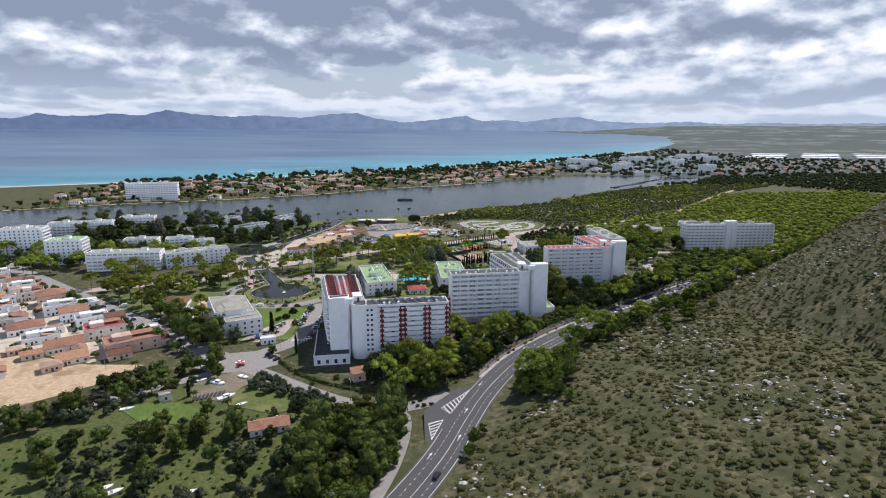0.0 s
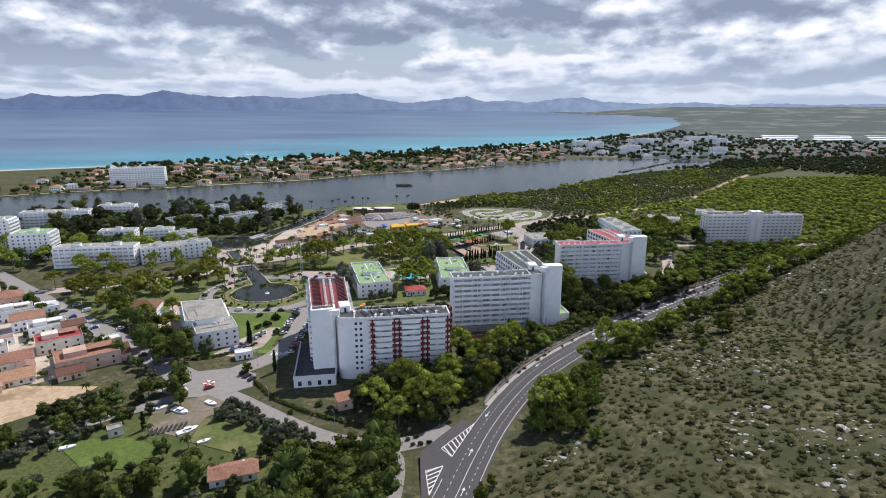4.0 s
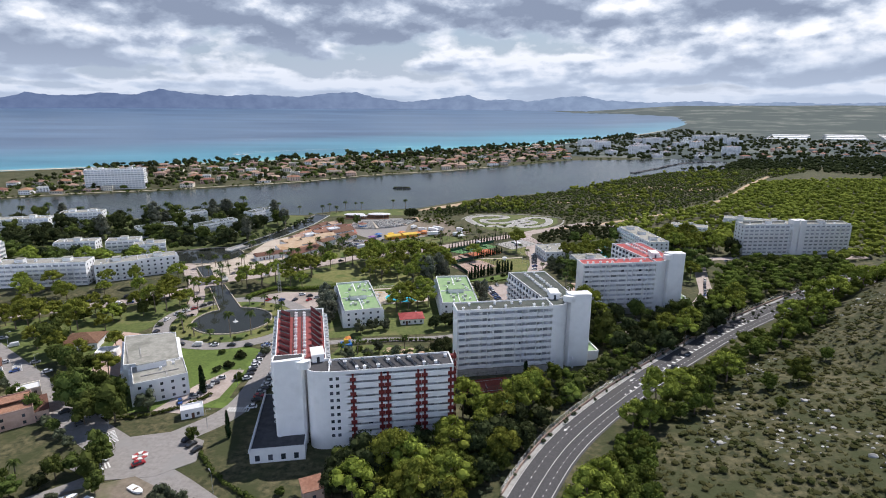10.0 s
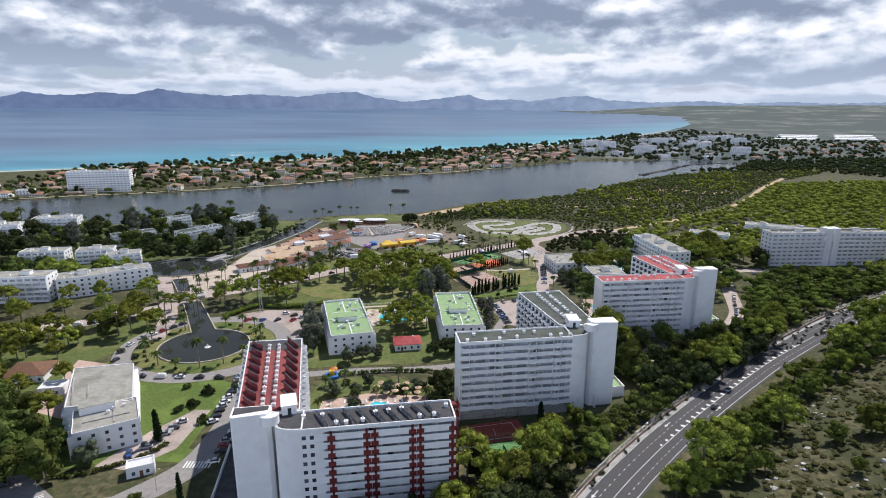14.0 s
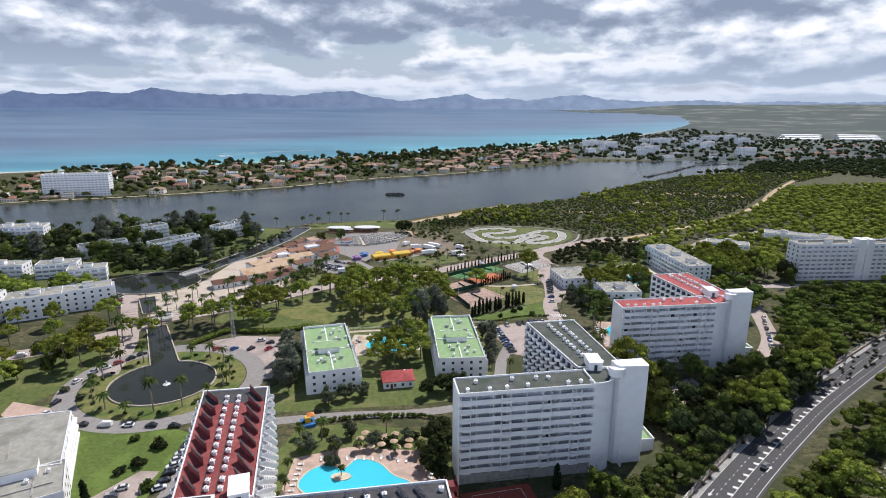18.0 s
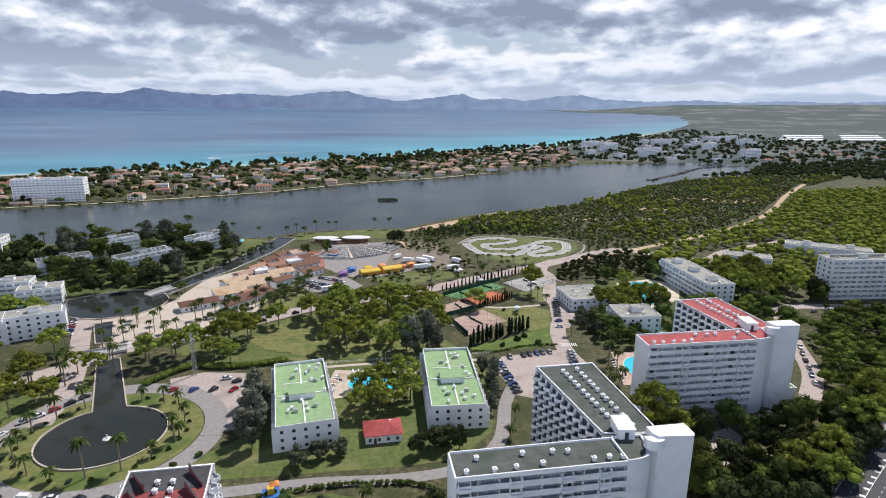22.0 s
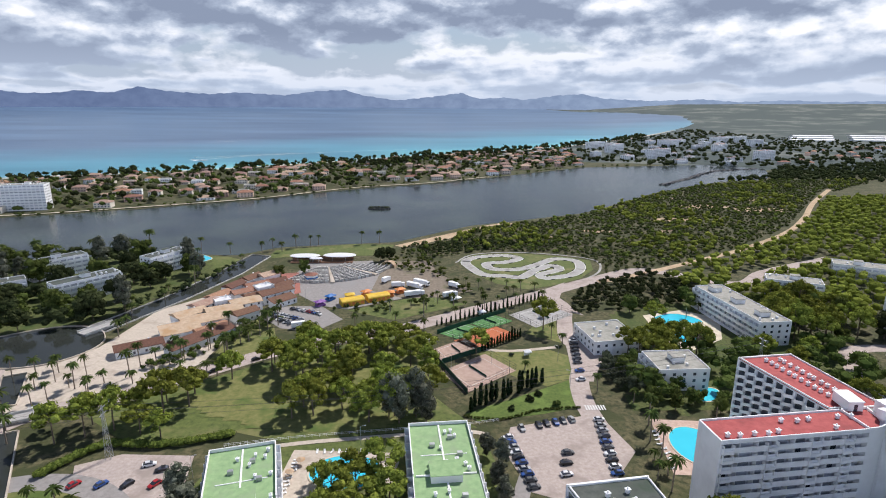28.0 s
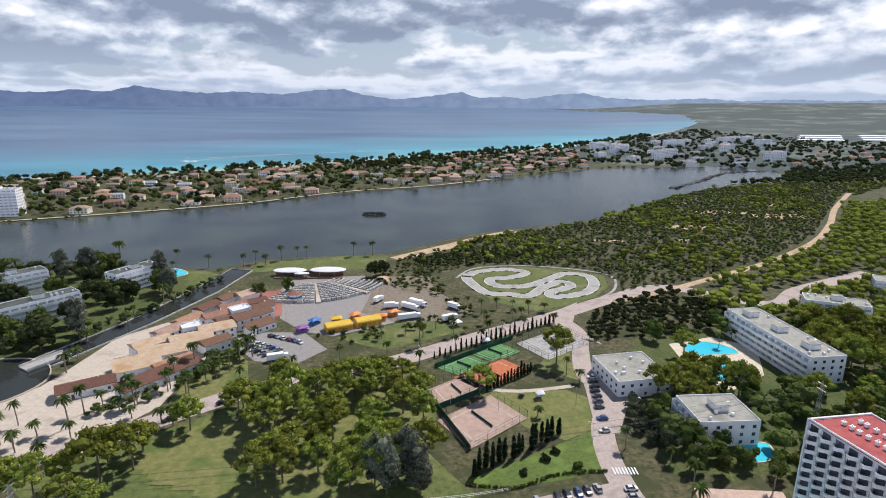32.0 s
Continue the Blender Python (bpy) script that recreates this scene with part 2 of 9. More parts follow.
M = dict(
    scrub=surface("dry_scrub", (0.036, 0.042, 0.017), (0.135, 0.12, 0.062), 0.42, 0.95, 0.4, (0.05, 0.058, 0.022), 0.07, tight=(0.36, 0.64), stain_at=(0.44, 0.6)),
    # distance haze put into the far ground's colour as a greyer, bluer tone
    plain=surface("far_plain_hazed", (0.06, 0.08, 0.075), (0.15, 0.165, 0.14), 0.012, 0.95, 0, (0.055, 0.075, 0.07), 0.004, tight=(0.4, 0.6), stain_at=(0.44, 0.52)),
    lawn=surface("lawn", (0.06, 0.085, 0.022), (0.135, 0.16, 0.045), 0.5, 0.9, 0.05, (0.17, 0.165, 0.065), 0.07),
    green_lawn=surface("watered_lawn", (0.06, 0.10, 0.02), (0.12, 0.165, 0.034), 0.8, 0.9, 0.03, (0.13, 0.19, 0.04), 0.1),
    dry_lawn=surface("dry_lawn", (0.11, 0.13, 0.036), (0.21, 0.20, 0.075), 0.4, 0.95, 0.05, (0.08, 0.12, 0.028), 0.06),
    asphalt=surface("asphalt", (0.055, 0.055, 0.06), (0.09, 0.088, 0.09), 1.5, 0.85, 0.01, (0.075, 0.073, 0.072), 0.08),
    old_road=surface("faded_asphalt", (0.22, 0.205, 0.195), (0.31, 0.29, 0.275), 0.6, 0.9, 0.01, (0.26, 0.25, 0.24), 0.07),
    parking=surface("pale_parking_surface", (0.34, 0.28, 0.25), (0.47, 0.40, 0.36), 0.8, 0.9, 0.01, (0.30, 0.25, 0.22), 0.09),
    paving=surface("pale_paving", (0.42, 0.36, 0.29), (0.56, 0.49, 0.41), 0.7, 0.85, 0.01, (0.38, 0.32, 0.26), 0.1),
    pink_paving=surface("pink_paving", (0.42, 0.30, 0.24), (0.55, 0.41, 0.34), 0.7, 0.85, 0.01, (0.36, 0.27, 0.22), 0.1),
    brick_paving=surface("red_brick_paving", (0.28, 0.10, 0.08), (0.40, 0.17, 0.13), 0.9, 0.85, 0.01, (0.24, 0.10, 0.08), 0.1),
    sand=surface("sandy_earth", (0.36, 0.26, 0.16), (0.56, 0.43, 0.29), 0.5, 0.95, 0.05, (0.28, 0.20, 0.12), 0.08),
    beach=surface("pale_sand", (0.52, 0.45, 0.34), (0.66, 0.59, 0.46), 0.3, 0.95, 0.02),
    white=surface("white_render", (0.78, 0.78, 0.78), (0.84, 0.84, 0.84), 0.35, 0.8, 0.01, (0.74, 0.74, 0.74), 0.12, vary=0.03),
    cream=surface("cream_render", (0.58, 0.52, 0.44), (0.70, 0.64, 0.56), 0.4, 0.8, 0.01, (0.52, 0.46, 0.38), 0.15, vary=0.2),
    pink=surface("pink_render", (0.52, 0.36, 0.28), (0.64, 0.46, 0.37), 0.4, 0.8, 0.01, (0.46, 0.32, 0.25), 0.15, vary=0.2),
    # wall render greyed so that the shade of the balcony recesses is in its colour
    shade=surface("shaded_balcony_wall", (0.56, 0.56, 0.58), (0.66, 0.66, 0.68), 0.5, 0.7),
    glass=surface("dark_window_glass", (0.03, 0.035, 0.045), (0.09, 0.10, 0.12), 0.3, 0.12, spec=0.6, vary=0.4),
    glazing=surface("curtained_window_glass", (0.36, 0.38, 0.42), (0.54, 0.56, 0.60), 0.35, 0.25, spec=0.4, vary=0.35),
    frame=surface("window_frame_white", (0.62, 0.62, 0.62), (0.74, 0.74, 0.74), 2.0, 0.5),
    dark_red=surface("dark_red_panel", (0.12, 0.022, 0.022), (0.20, 0.035, 0.032), 0.8, 0.6),
    roof_red=surface("worn_red_roof_paint", (0.20, 0.045, 0.045), (0.29, 0.08, 0.075), 0.6, 0.75, 0.01, (0.20, 0.045, 0.045), 0.1),
    roof_pink=surface("bright_red_roof_paint", (0.30, 0.05, 0.05), (0.41, 0.085, 0.08), 0.6, 0.75, 0.01, (0.25, 0.045, 0.045), 0.1),
    roof_grey=surface("grey_green_roof_felt", (0.058, 0.068, 0.06), (0.11, 0.12, 0.105), 0.4, 0.85, 0.01, (0.05, 0.07, 0.05), 0.1),
    roof_dark=surface("dark_grey_roof_felt", (0.045, 0.045, 0.05), (0.085, 0.085, 0.09), 0.5, 0.85, 0.01, (0.06, 0.06, 0.06), 0.1),
    roof_green=surface("pale_green_roof_paint", (0.20, 0.32, 0.15), (0.29, 0.42, 0.21), 0.5, 0.8, 0.01, (0.25, 0.34, 0.19), 0.12),
    roof_stone=surface("weathered_roof_screed", (0.26, 0.255, 0.22), (0.37, 0.36, 0.32), 0.5, 0.85, 0.01, (0.21, 0.21, 0.18), 0.12),
    tile=surface("terracotta_tiles", (0.21, 0.105, 0.07), (0.37, 0.20, 0.135), 1.2, 0.85, 0.03, (0.24, 0.11, 0.07), 0.2, vary=0.25),
    pale_tile=surface("sun_bleached_tiles", (0.27, 0.175, 0.13), (0.42, 0.29, 0.23), 1.2, 0.85, 0.03, (0.30, 0.18, 0.13), 0.2, vary=0.3),
    brown_tile=surface("dark_brown_tiles", (0.10, 0.05, 0.035), (0.18, 0.09, 0.06), 1.2, 0.85, 0.03, vary=0.2),
    tan_roof=surface("tan_awning_roof", (0.40, 0.29, 0.19), (0.54, 0.41, 0.29), 0.6, 0.85, 0.01, (0.40, 0.25, 0.13), 0.15),
    concrete=surface("concrete", (0.30, 0.29, 0.275), (0.42, 0.41, 0.39), 0.8, 0.9, 0.01, (0.24, 0.23, 0.21), 0.15),
    stone=surface("limestone", (0.30, 0.29, 0.27), (0.55, 0.54, 0.51), 0.6, 0.95, 0.1, island=0.25),
    metal=surface("galvanised_steel", (0.40, 0.41, 0.42), (0.52, 0.53, 0.54), 2.0, 0.45, metal=0.7),
    dark_metal=surface("dark_painted_steel", (0.03, 0.03, 0.033), (0.055, 0.055, 0.06), 2.0, 0.5),
    panel=surface("solar_panel_glass", (0.012, 0.013, 0.02), (0.03, 0.032, 0.045), 0.7, 0.2, spec=0.5),
    paint=surface("road_paint_white", (0.62, 0.62, 0.60), (0.80, 0.80, 0.78), 1.0, 0.7),
    tyre=surface("tyre_rubber", (0.015, 0.015, 0.016), (0.03, 0.03, 0.03), 3.0, 0.8),
    bark=surface("bark", (0.10, 0.075, 0.055), (0.20, 0.16, 0.125), 1.5, 0.95, 0.05),
    pale_bark=surface("palm_trunk", (0.17, 0.135, 0.10), (0.28, 0.235, 0.185), 2.5, 0.95, 0.04),
    pine=foliage("pine_needles", (0.066, 0.088, 0.02), (0.155, 0.187, 0.04), 0.22),
    dark_pine=foliage("dark_needles", (0.026, 0.035, 0.015), (0.06, 0.072, 0.03), 0.15),
    olive=foliage("grey_green_leaves", (0.062, 0.074, 0.045), (0.13, 0.145, 0.088), 0.2),
    leaf=foliage("green_leaves", (0.05, 0.07, 0.018), (0.115, 0.14, 0.038), 0.2),
    palm=foliage("palm_fronds", (0.035, 0.055, 0.016), (0.12, 0.15, 0.048)),
    cypress=foliage("cypress_needles", (0.010, 0.020, 0.010), (0.03, 0.05, 0.02), 0.15),
    maquis=foliage("maquis_leaves", (0.046, 0.058, 0.02), (0.11, 0.118, 0.05), 0.2),
    sea=water("sea_water", ((0.16, 0.52, 0.52), (0.07, 0.29, 0.38)), (0.10, 0.165, 0.26), (-0.61, 0.79, 0), (1000, 1750), 0.3, 0.25, 0.12),
    lake=water("lake_water", ((0.022, 0.03, 0.034), (0, 0, 0)), (0.05, 0.065, 0.055), None, rough=0.2, ripple=0.9, height=0.05),
    pond=water("pond_water", ((0.024, 0.028, 0.026), (0, 0, 0)), (0.038, 0.042, 0.037), None, rough=0.06, ripple=1.2, height=0.01),
    pool=water("pool_water", ((0.05, 0.50, 0.66), (0, 0, 0)), (0.08, 0.60, 0.74), None, rough=0.05, ripple=1.2, height=0.01),
    clay=surface("orange_clay", (0.40, 0.12, 0.05), (0.52, 0.18, 0.085), 0.7, 0.9),
    court=surface("pale_court_surface", (0.36, 0.25, 0.20), (0.46, 0.34, 0.28), 0.5, 0.9, 0, (0.32, 0.23, 0.19), 0.1),
    court_red=surface("red_court_surface", (0.22, 0.05, 0.035), (0.30, 0.075, 0.05), 0.6, 0.9),
    court_green=surface("green_court_surface", (0.08, 0.20, 0.07), (0.13, 0.28, 0.10), 0.6, 0.9),
    netting=surface("green_windbreak_net", (0.012, 0.05, 0.03), (0.025, 0.085, 0.05), 1.0, 0.8),
    yellow=surface("yellow_sheet", (0.58, 0.37, 0.03), (0.70, 0.46, 0.05), 0.6, 0.6),
    orange=surface("orange_sheet", (0.60, 0.20, 0.05), (0.72, 0.28, 0.08), 0.6, 0.6),
    blue=surface("blue_sheet", (0.03, 0.12, 0.36), (0.05, 0.18, 0.46), 0.6, 0.6),
    purple=surface("purple_sheet", (0.20, 0.08, 0.28), (0.27, 0.12, 0.36), 0.6, 0.6),
    weeds=surface("rough_green_weeds", (0.04, 0.055, 0.016), (0.12, 0.135, 0.042), 0.7, 0.95, 0.12, (0.055, 0.085, 0.022), 0.07),
    # brighter copy of the pine needles, with sunlight put into the colour
    bright_pine=foliage("sunlit_pine_needles", (0.12, 0.145, 0.027), (0.28, 0.315, 0.058), 0.28),
    poplar=foliage("poplar_leaves", (0.075, 0.085, 0.06), (0.22, 0.23, 0.17), 0.3),
    dirt=surface("trodden_earth", (0.15, 0.125, 0.095), (0.26, 0.215, 0.165), 0.5, 0.95, 0.03, (0.13, 0.13, 0.07), 0.06),
    heath=foliage("heath_leaves", (0.07, 0.075, 0.03), (0.135, 0.13, 0.058), 0.45),
)


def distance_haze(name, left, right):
    """Far rock as a glowing backdrop, many kilometres of haze put into its colour."""
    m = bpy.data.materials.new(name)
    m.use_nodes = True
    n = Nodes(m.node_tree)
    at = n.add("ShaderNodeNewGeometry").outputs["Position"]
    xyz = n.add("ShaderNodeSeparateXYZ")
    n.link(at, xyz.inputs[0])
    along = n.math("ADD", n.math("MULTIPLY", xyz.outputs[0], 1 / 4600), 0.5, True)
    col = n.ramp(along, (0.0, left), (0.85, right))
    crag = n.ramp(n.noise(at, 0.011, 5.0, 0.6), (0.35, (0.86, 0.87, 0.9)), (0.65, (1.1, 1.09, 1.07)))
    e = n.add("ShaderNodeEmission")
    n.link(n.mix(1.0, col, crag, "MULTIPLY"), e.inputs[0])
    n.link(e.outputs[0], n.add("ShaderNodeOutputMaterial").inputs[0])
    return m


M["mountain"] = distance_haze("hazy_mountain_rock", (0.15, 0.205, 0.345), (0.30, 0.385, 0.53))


# ---- building blocks ----
def mesh_of(bm, name, mat, smooth=False):
    me = bpy.data.meshes.new(name)
    bmesh.ops.recalc_face_normals(bm, faces=bm.faces) if len(bm.faces) < 3000 else None
    bm.to_mesh(me)
    bm.free()
    me.materials.append(M[mat] if isinstance(mat, str) else mat)
    if smooth:
        me.polygons.foreach_set("use_smooth", [True] * len(me.polygons))
    return me


def part(name, bm, mat, parent=None, label="", smooth=False):
    """Links a bmesh as one mesh object under a thing or a part."""
    ob = new(name, bm if isinstance(bm, bpy.types.Mesh) else mesh_of(bm, name, mat, smooth))
    ob.parent = parent
    return tagged(ob, label) if label else ob


def piece(name, me, parent, m):
    """One more object on a shared mesh, at the local pose m."""
    ob = new(name, me)
    ob.parent = parent
    ob.matrix_local = m
    return ob


def thing(name, label, category, m=None, group="", kind=""):
    ob = new(name)
    ob.empty_display_size = 0.5
    if m is not None:
        ob.matrix_basis = m
    return tagged(ob, label, category, group, kind)


def box(bm, x0, x1, y0, y1, z0, z1, m=None):
    v = [bm.verts.new(m @ Vector(p) if m else p) for p in product((x0, x1), (y0, y1), (z0, z1))]
    for f in ((0, 1, 3, 2), (4, 6, 7, 5), (0, 4, 5, 1), (2, 3, 7, 6), (0, 2, 6, 4), (1, 5, 7, 3)):
        bm.faces.new([v[i] for i in f])
    return bm


def boxes(*rows):
    bm = bmesh.new()
    for r in rows:
        box(bm, *r)
    return bm


def prism(bm, poly, z0, z1):
    a, b = [bm.verts.new((x, y, z0)) for x, y in poly], [bm.verts.new((x, y, z1)) for x, y in poly]
    n = len(poly)
    bm.faces.new(a[::-1]), bm.faces.new(b)
    for i in range(n):
        bm.faces.new((a[i], a[(i + 1) % n], b[(i + 1) % n], b[i]))
    return bm


def tube(bm, a, b, r0, r1, n=6):
    a, b = Vector(a), Vector(b)
    d = (b - a).normalized()
    u = d.orthogonal().normalized()
    w = d.cross(u)
    rings = [[bm.verts.new(p + (u * math.cos(q) + w * math.sin(q)) * r) for q in (2 * math.pi * i / n for i in range(n))] for p, r in ((a, r0), (b, r1))]
    for i in range(n):
        bm.faces.new((rings[0][i], rings[0][(i + 1) % n], rings[1][(i + 1) % n], rings[1][i]))
    bm.faces.new(rings[1]), bm.faces.new(rings[0][::-1])
    return bm


def raw_mesh(name, verts, faces, mat, smooth=False):
    me = bpy.data.meshes.new(name)
    me.from_pydata(verts, [], faces)
    me.materials.append(M[mat])
    if smooth:
        me.polygons.foreach_set("use_smooth", [True] * len(me.polygons))
    return me


def area(poly):
    return 0.5 * sum(poly[i - 1][0] * poly[i][1] - poly[i][0] * poly[i - 1][1] for i in range(len(poly)))


def curve_through(pts, step=3.0, closed=False):
    """Points along a smooth curve through pts."""
    p = [Vector((*q, 0)) if len(q) == 2 else Vector(q) for q in pts]
    n = len(p)
    out = []
    for i in range(n if closed else n - 1):
        if closed:
            a, b, c, d = p[i - 1], p[i], p[(i + 1) % n], p[(i + 2) % n]
        else:
            a, b, c, d = p[max(i - 1, 0)], p[i], p[i + 1], p[min(i + 2, n - 1)]
        steps = max(2, int((c - b).length / step))
        for j in range(steps):
            t = j / steps
            out.append(0.5 * ((2 * b) + (c - a) * t + (2 * a - 5 * b + 4 * c - d) * t * t + (3 * b - a - 3 * c + d) * t ** 3))
    if not closed:
        out.append(p[-1])
    return out


# ---- the lie of the land ----
ROAD = curve_through([(-64, -120, 6), (-40, -30, 5.5), (-12.5, 24, 4.5), (0.5, 52, 4.2), (9.5, 78, 4.0), (18.3, 100.4, 3.9), (30.9, 125.1, 3.7), (44.9, 146.3, 3.5), (66.4, 170.6, 3.2), (93.5, 197.6, 2.8),
                      (122.1, 223.5, 2.5), (152.2, 249, 2.2), (202, 286.6, 1.8), (231, 306.6, 1.6), (287, 339, 1.2), (390, 396, 1.0), (560, 470, 1.0)], 6.0)
ROAD_XY = np.array([(p.x, p.y) for p in ROAD])
ROAD_Z = np.array([p.z for p in ROAD])


def road_side(x, y):
    """Signed distance from the main road's middle (positive to its right), and its height there."""
    x, y = np.asarray(x, float), np.asarray(y, float)
    best, sgn, z = np.full(x.shape, 1e9), np.zeros(x.shape), np.zeros(x.shape)
    for i in range(len(ROAD_XY) - 1):
        a, b = ROAD_XY[i], ROAD_XY[i + 1]
        d = b - a
        t = np.clip(((x - a[0]) * d[0] + (y - a[1]) * d[1]) / (d @ d), 0, 1)
        ex, ey = x - a[0] - t * d[0], y - a[1] - t * d[1]
        q = np.hypot(ex, ey)
        near = q < best
        best = np.where(near, q, best)
        sgn = np.where(near, np.sign(ex * d[1] - ey * d[0]), sgn)
        z = np.where(near, ROAD_Z[i] + t * (ROAD_Z[i + 1] - ROAD_Z[i]), z)
    return best * sgn, z


NEAR_SHORE = [(-900, 470), (-600, 505), (-299, 545), (-252, 560), (-206, 570), (-145, 563), (-118, 588), (-49, 601), (-28, 604), (12, 643), (40, 669), (72, 684), (160, 729), (201, 772), (283, 860),
              (362, 927), (417, 963), (500, 991)]
FAR_SHORE = [(-900, 520), (-586, 626), (-463, 690), (-397, 712), (-315, 749), (-205, 806), (-136, 865), (-86, 900), (-2, 938), (87, 1003), (163, 1066), (260, 1140), (362, 1158), (490, 1185), (580, 1120)]
SEA_SHORE = [(-1500, 560), (-900, 850), (-614, 985), (-475, 1040), (-332, 1110), (40, 1379), (316, 1566), (648, 1966), (898, 2321), (1180, 2800), (1330, 3300), (1200, 3800), (841, 4500), (500, 5200)]
LAKE = NEAR_SHORE + FAR_SHORE[::-1]
SEA = SEA_SHORE + [(-6000, 5200), (-6000, 560)]


def inside(poly, x, y):
    """Signed distance to a polygon's edge: positive inside."""
    x, y = np.asarray(x, float), np.asarray(y, float)
    best, odd = np.full(x.shape, 1e9), np.zeros(x.shape, bool)
    for i in range(len(poly)):
        (ax, ay), (bx, by) = poly[i - 1], poly[i]
        dx, dy = bx - ax, by - ay
        t = np.clip(((x - ax) * dx + (y - ay) * dy) / max(dx * dx + dy * dy, 1e-9), 0, 1)
        best = np.minimum(best, np.hypot(x - ax - t * dx, y - ay - t * dy))
        if dy:
            odd ^= ((ay > y) != (by > y)) & (x < ax + (y - ay) / dy * dx)
    return np.where(odd, best, -best)


def swell(x, y):
    """The slow rise of the far distance, which stands in for what lies beyond it."""
    d = np.hypot(x, y - 30)
    az = np.degrees(np.arctan2(x, np.maximum(y - 30, 1)))
    top = np.interp(az, (-40, 0, 14, 22, 40), (62, 48, 40, 84, 96))
    return top * np.clip((d - 1900) / 2800, 0, 1.1) ** 2


def rough_ground(x, y):
    """Gentle unevenness from a few crossing waves."""
    return 0.5 * np.sin(x * 0.11 + 1.3 * np.sin(y * 0.07)) + 0.5 * np.sin(y * 0.13 + 1.7 * np.sin(x * 0.05)) + 0.35 * np.sin(x * 0.31 + y * 0.23)


def land(x, y):
    x, y = np.asarray(x, float), np.asarray(y, float)
    d, rz = road_side(x, y)
    edge = np.abs(d) - 7.5
    left = rz * np.clip(1 - (edge - 1) / 24, 0, 1)
    climb = np.maximum(edge - 1, 0)
    fade = np.clip((520 - y) / 160, 0, 1) * np.clip((y + 420) / 200, 0, 1)
    steep = 0.235 + 0.6 * np.clip((x - 165) / 110, 0, 1)
    hill = rz + (steep * climb + rough_ground(x, y) * np.clip(climb / 20, 0, 1)) * fade
    hill = np.minimum(hill, 84 + 0.06 * climb)
    z = np.where(edge < 0, rz - 0.12, np.where(d > 0, hill, left))
    z = np.where((d < 0) & (edge > 26), 0.0, z)
    wet = np.maximum(inside(LAKE, x, y), inside(SEA, x, y))
    z = np.where(wet > -12, np.minimum(z, -1.0 - 0.12 * wet), z)
    return np.maximum(z, -4.0) + swell(x, y)


def ground_z(x, y):
    return float(land(np.array([x]), np.array([y]))[0])


def steps(*spans):
    out = []
    for a, b, s in spans:
        out += list(np.arange(a, b, s))
    return np.array(out + [spans[-1][1]])


def grid_mesh(name, xs, ys, zf, mat, keep=None):
    X, Y = np.meshgrid(xs, ys)
    Z = zf(X.ravel(), Y.ravel())
    nx = len(xs)
    i, j = np.meshgrid(np.arange(nx - 1), np.arange(len(ys) - 1))
    a = (j * nx + i).ravel()
    f = np.stack([a, a + 1, a + nx + 1, a + nx], 1)
    if keep is not None:
        cx, cy = X.ravel()[f].mean(1), Y.ravel()[f].mean(1)
        f = f[keep(cx, cy)]
    return raw_mesh(name, np.stack([X.ravel(), Y.ravel(), Z], 1).tolist(), f.tolist(), mat, True)


def within_reach(x, y):
    return np.hypot(x, y - 30) < 4745


gx = steps((-4800, -1600, 160), (-1600, -700, 45), (-700, -300, 12), (-300, 300, 5), (300, 1000, 14), (1000, 2000, 50), (2000, 4800, 140))
gy = steps((-1200, -200, 50), (-200, 600, 5), (600, 1250, 10), (1250, 2200, 28), (2200, 4780, 80))
ground = part("ground", grid_mesh("ground", gx, gy, land, "scrub", within_reach), None)
tagged(ground, "uneven scrubland and flat coastal ground with dry grass", "ground", kind="structure")
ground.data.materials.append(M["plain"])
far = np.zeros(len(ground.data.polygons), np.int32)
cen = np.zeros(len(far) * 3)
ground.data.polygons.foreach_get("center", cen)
# past 1250 m the ground takes the haze-tinted colour
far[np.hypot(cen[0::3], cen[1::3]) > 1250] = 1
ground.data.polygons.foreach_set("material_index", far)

sx = steps((-4800, -700, 150), (-700, 700, 60), (700, 2000, 90))
sea_mid = [(x, (y + np.interp(x, [p[0] for p in FAR_SHORE], [p[1] for p in FAR_SHORE])) / 2) for x, y in SEA_SHORE[1:7]]


def water_z(x, y):
    return swell(x, y) - 1.0


def is_sea(x, y):
    return (y > np.interp(x, [-5000] + [p[0] for p in sea_mid[:5]] + [700, 1500], [500] + [p[1] for p in sea_mid[:5]] + [1550, 2400])) & within_reach(x, y)


sea = part("water", grid_mesh("sea", sx, steps((480, 1600, 60), (1600, 4780, 90)), water_z, "sea", is_sea), None)
tagged(sea, "calm turquoise to blue sea in the bay", "water", kind="structure")
lake_bed = [(x, y) for x, y in NEAR_SHORE] + FAR_SHORE[::-1]
grown = [(x + (-30 if x < -800 else 0), y + (-25 if i < len(NEAR_SHORE) else 25)) for i, (x, y) in enumerate(lake_bed)]
bm = bmesh.new()
bm.faces.new([bm.verts.new((x, y, -1.0)) for x, y in grown])
bmesh.ops.triangulate(bm, faces=bm.faces)
lake = part("water", bm, "lake", None)
tagged(lake, "still grey-green lake between the town and the spit", "water", kind="structure")

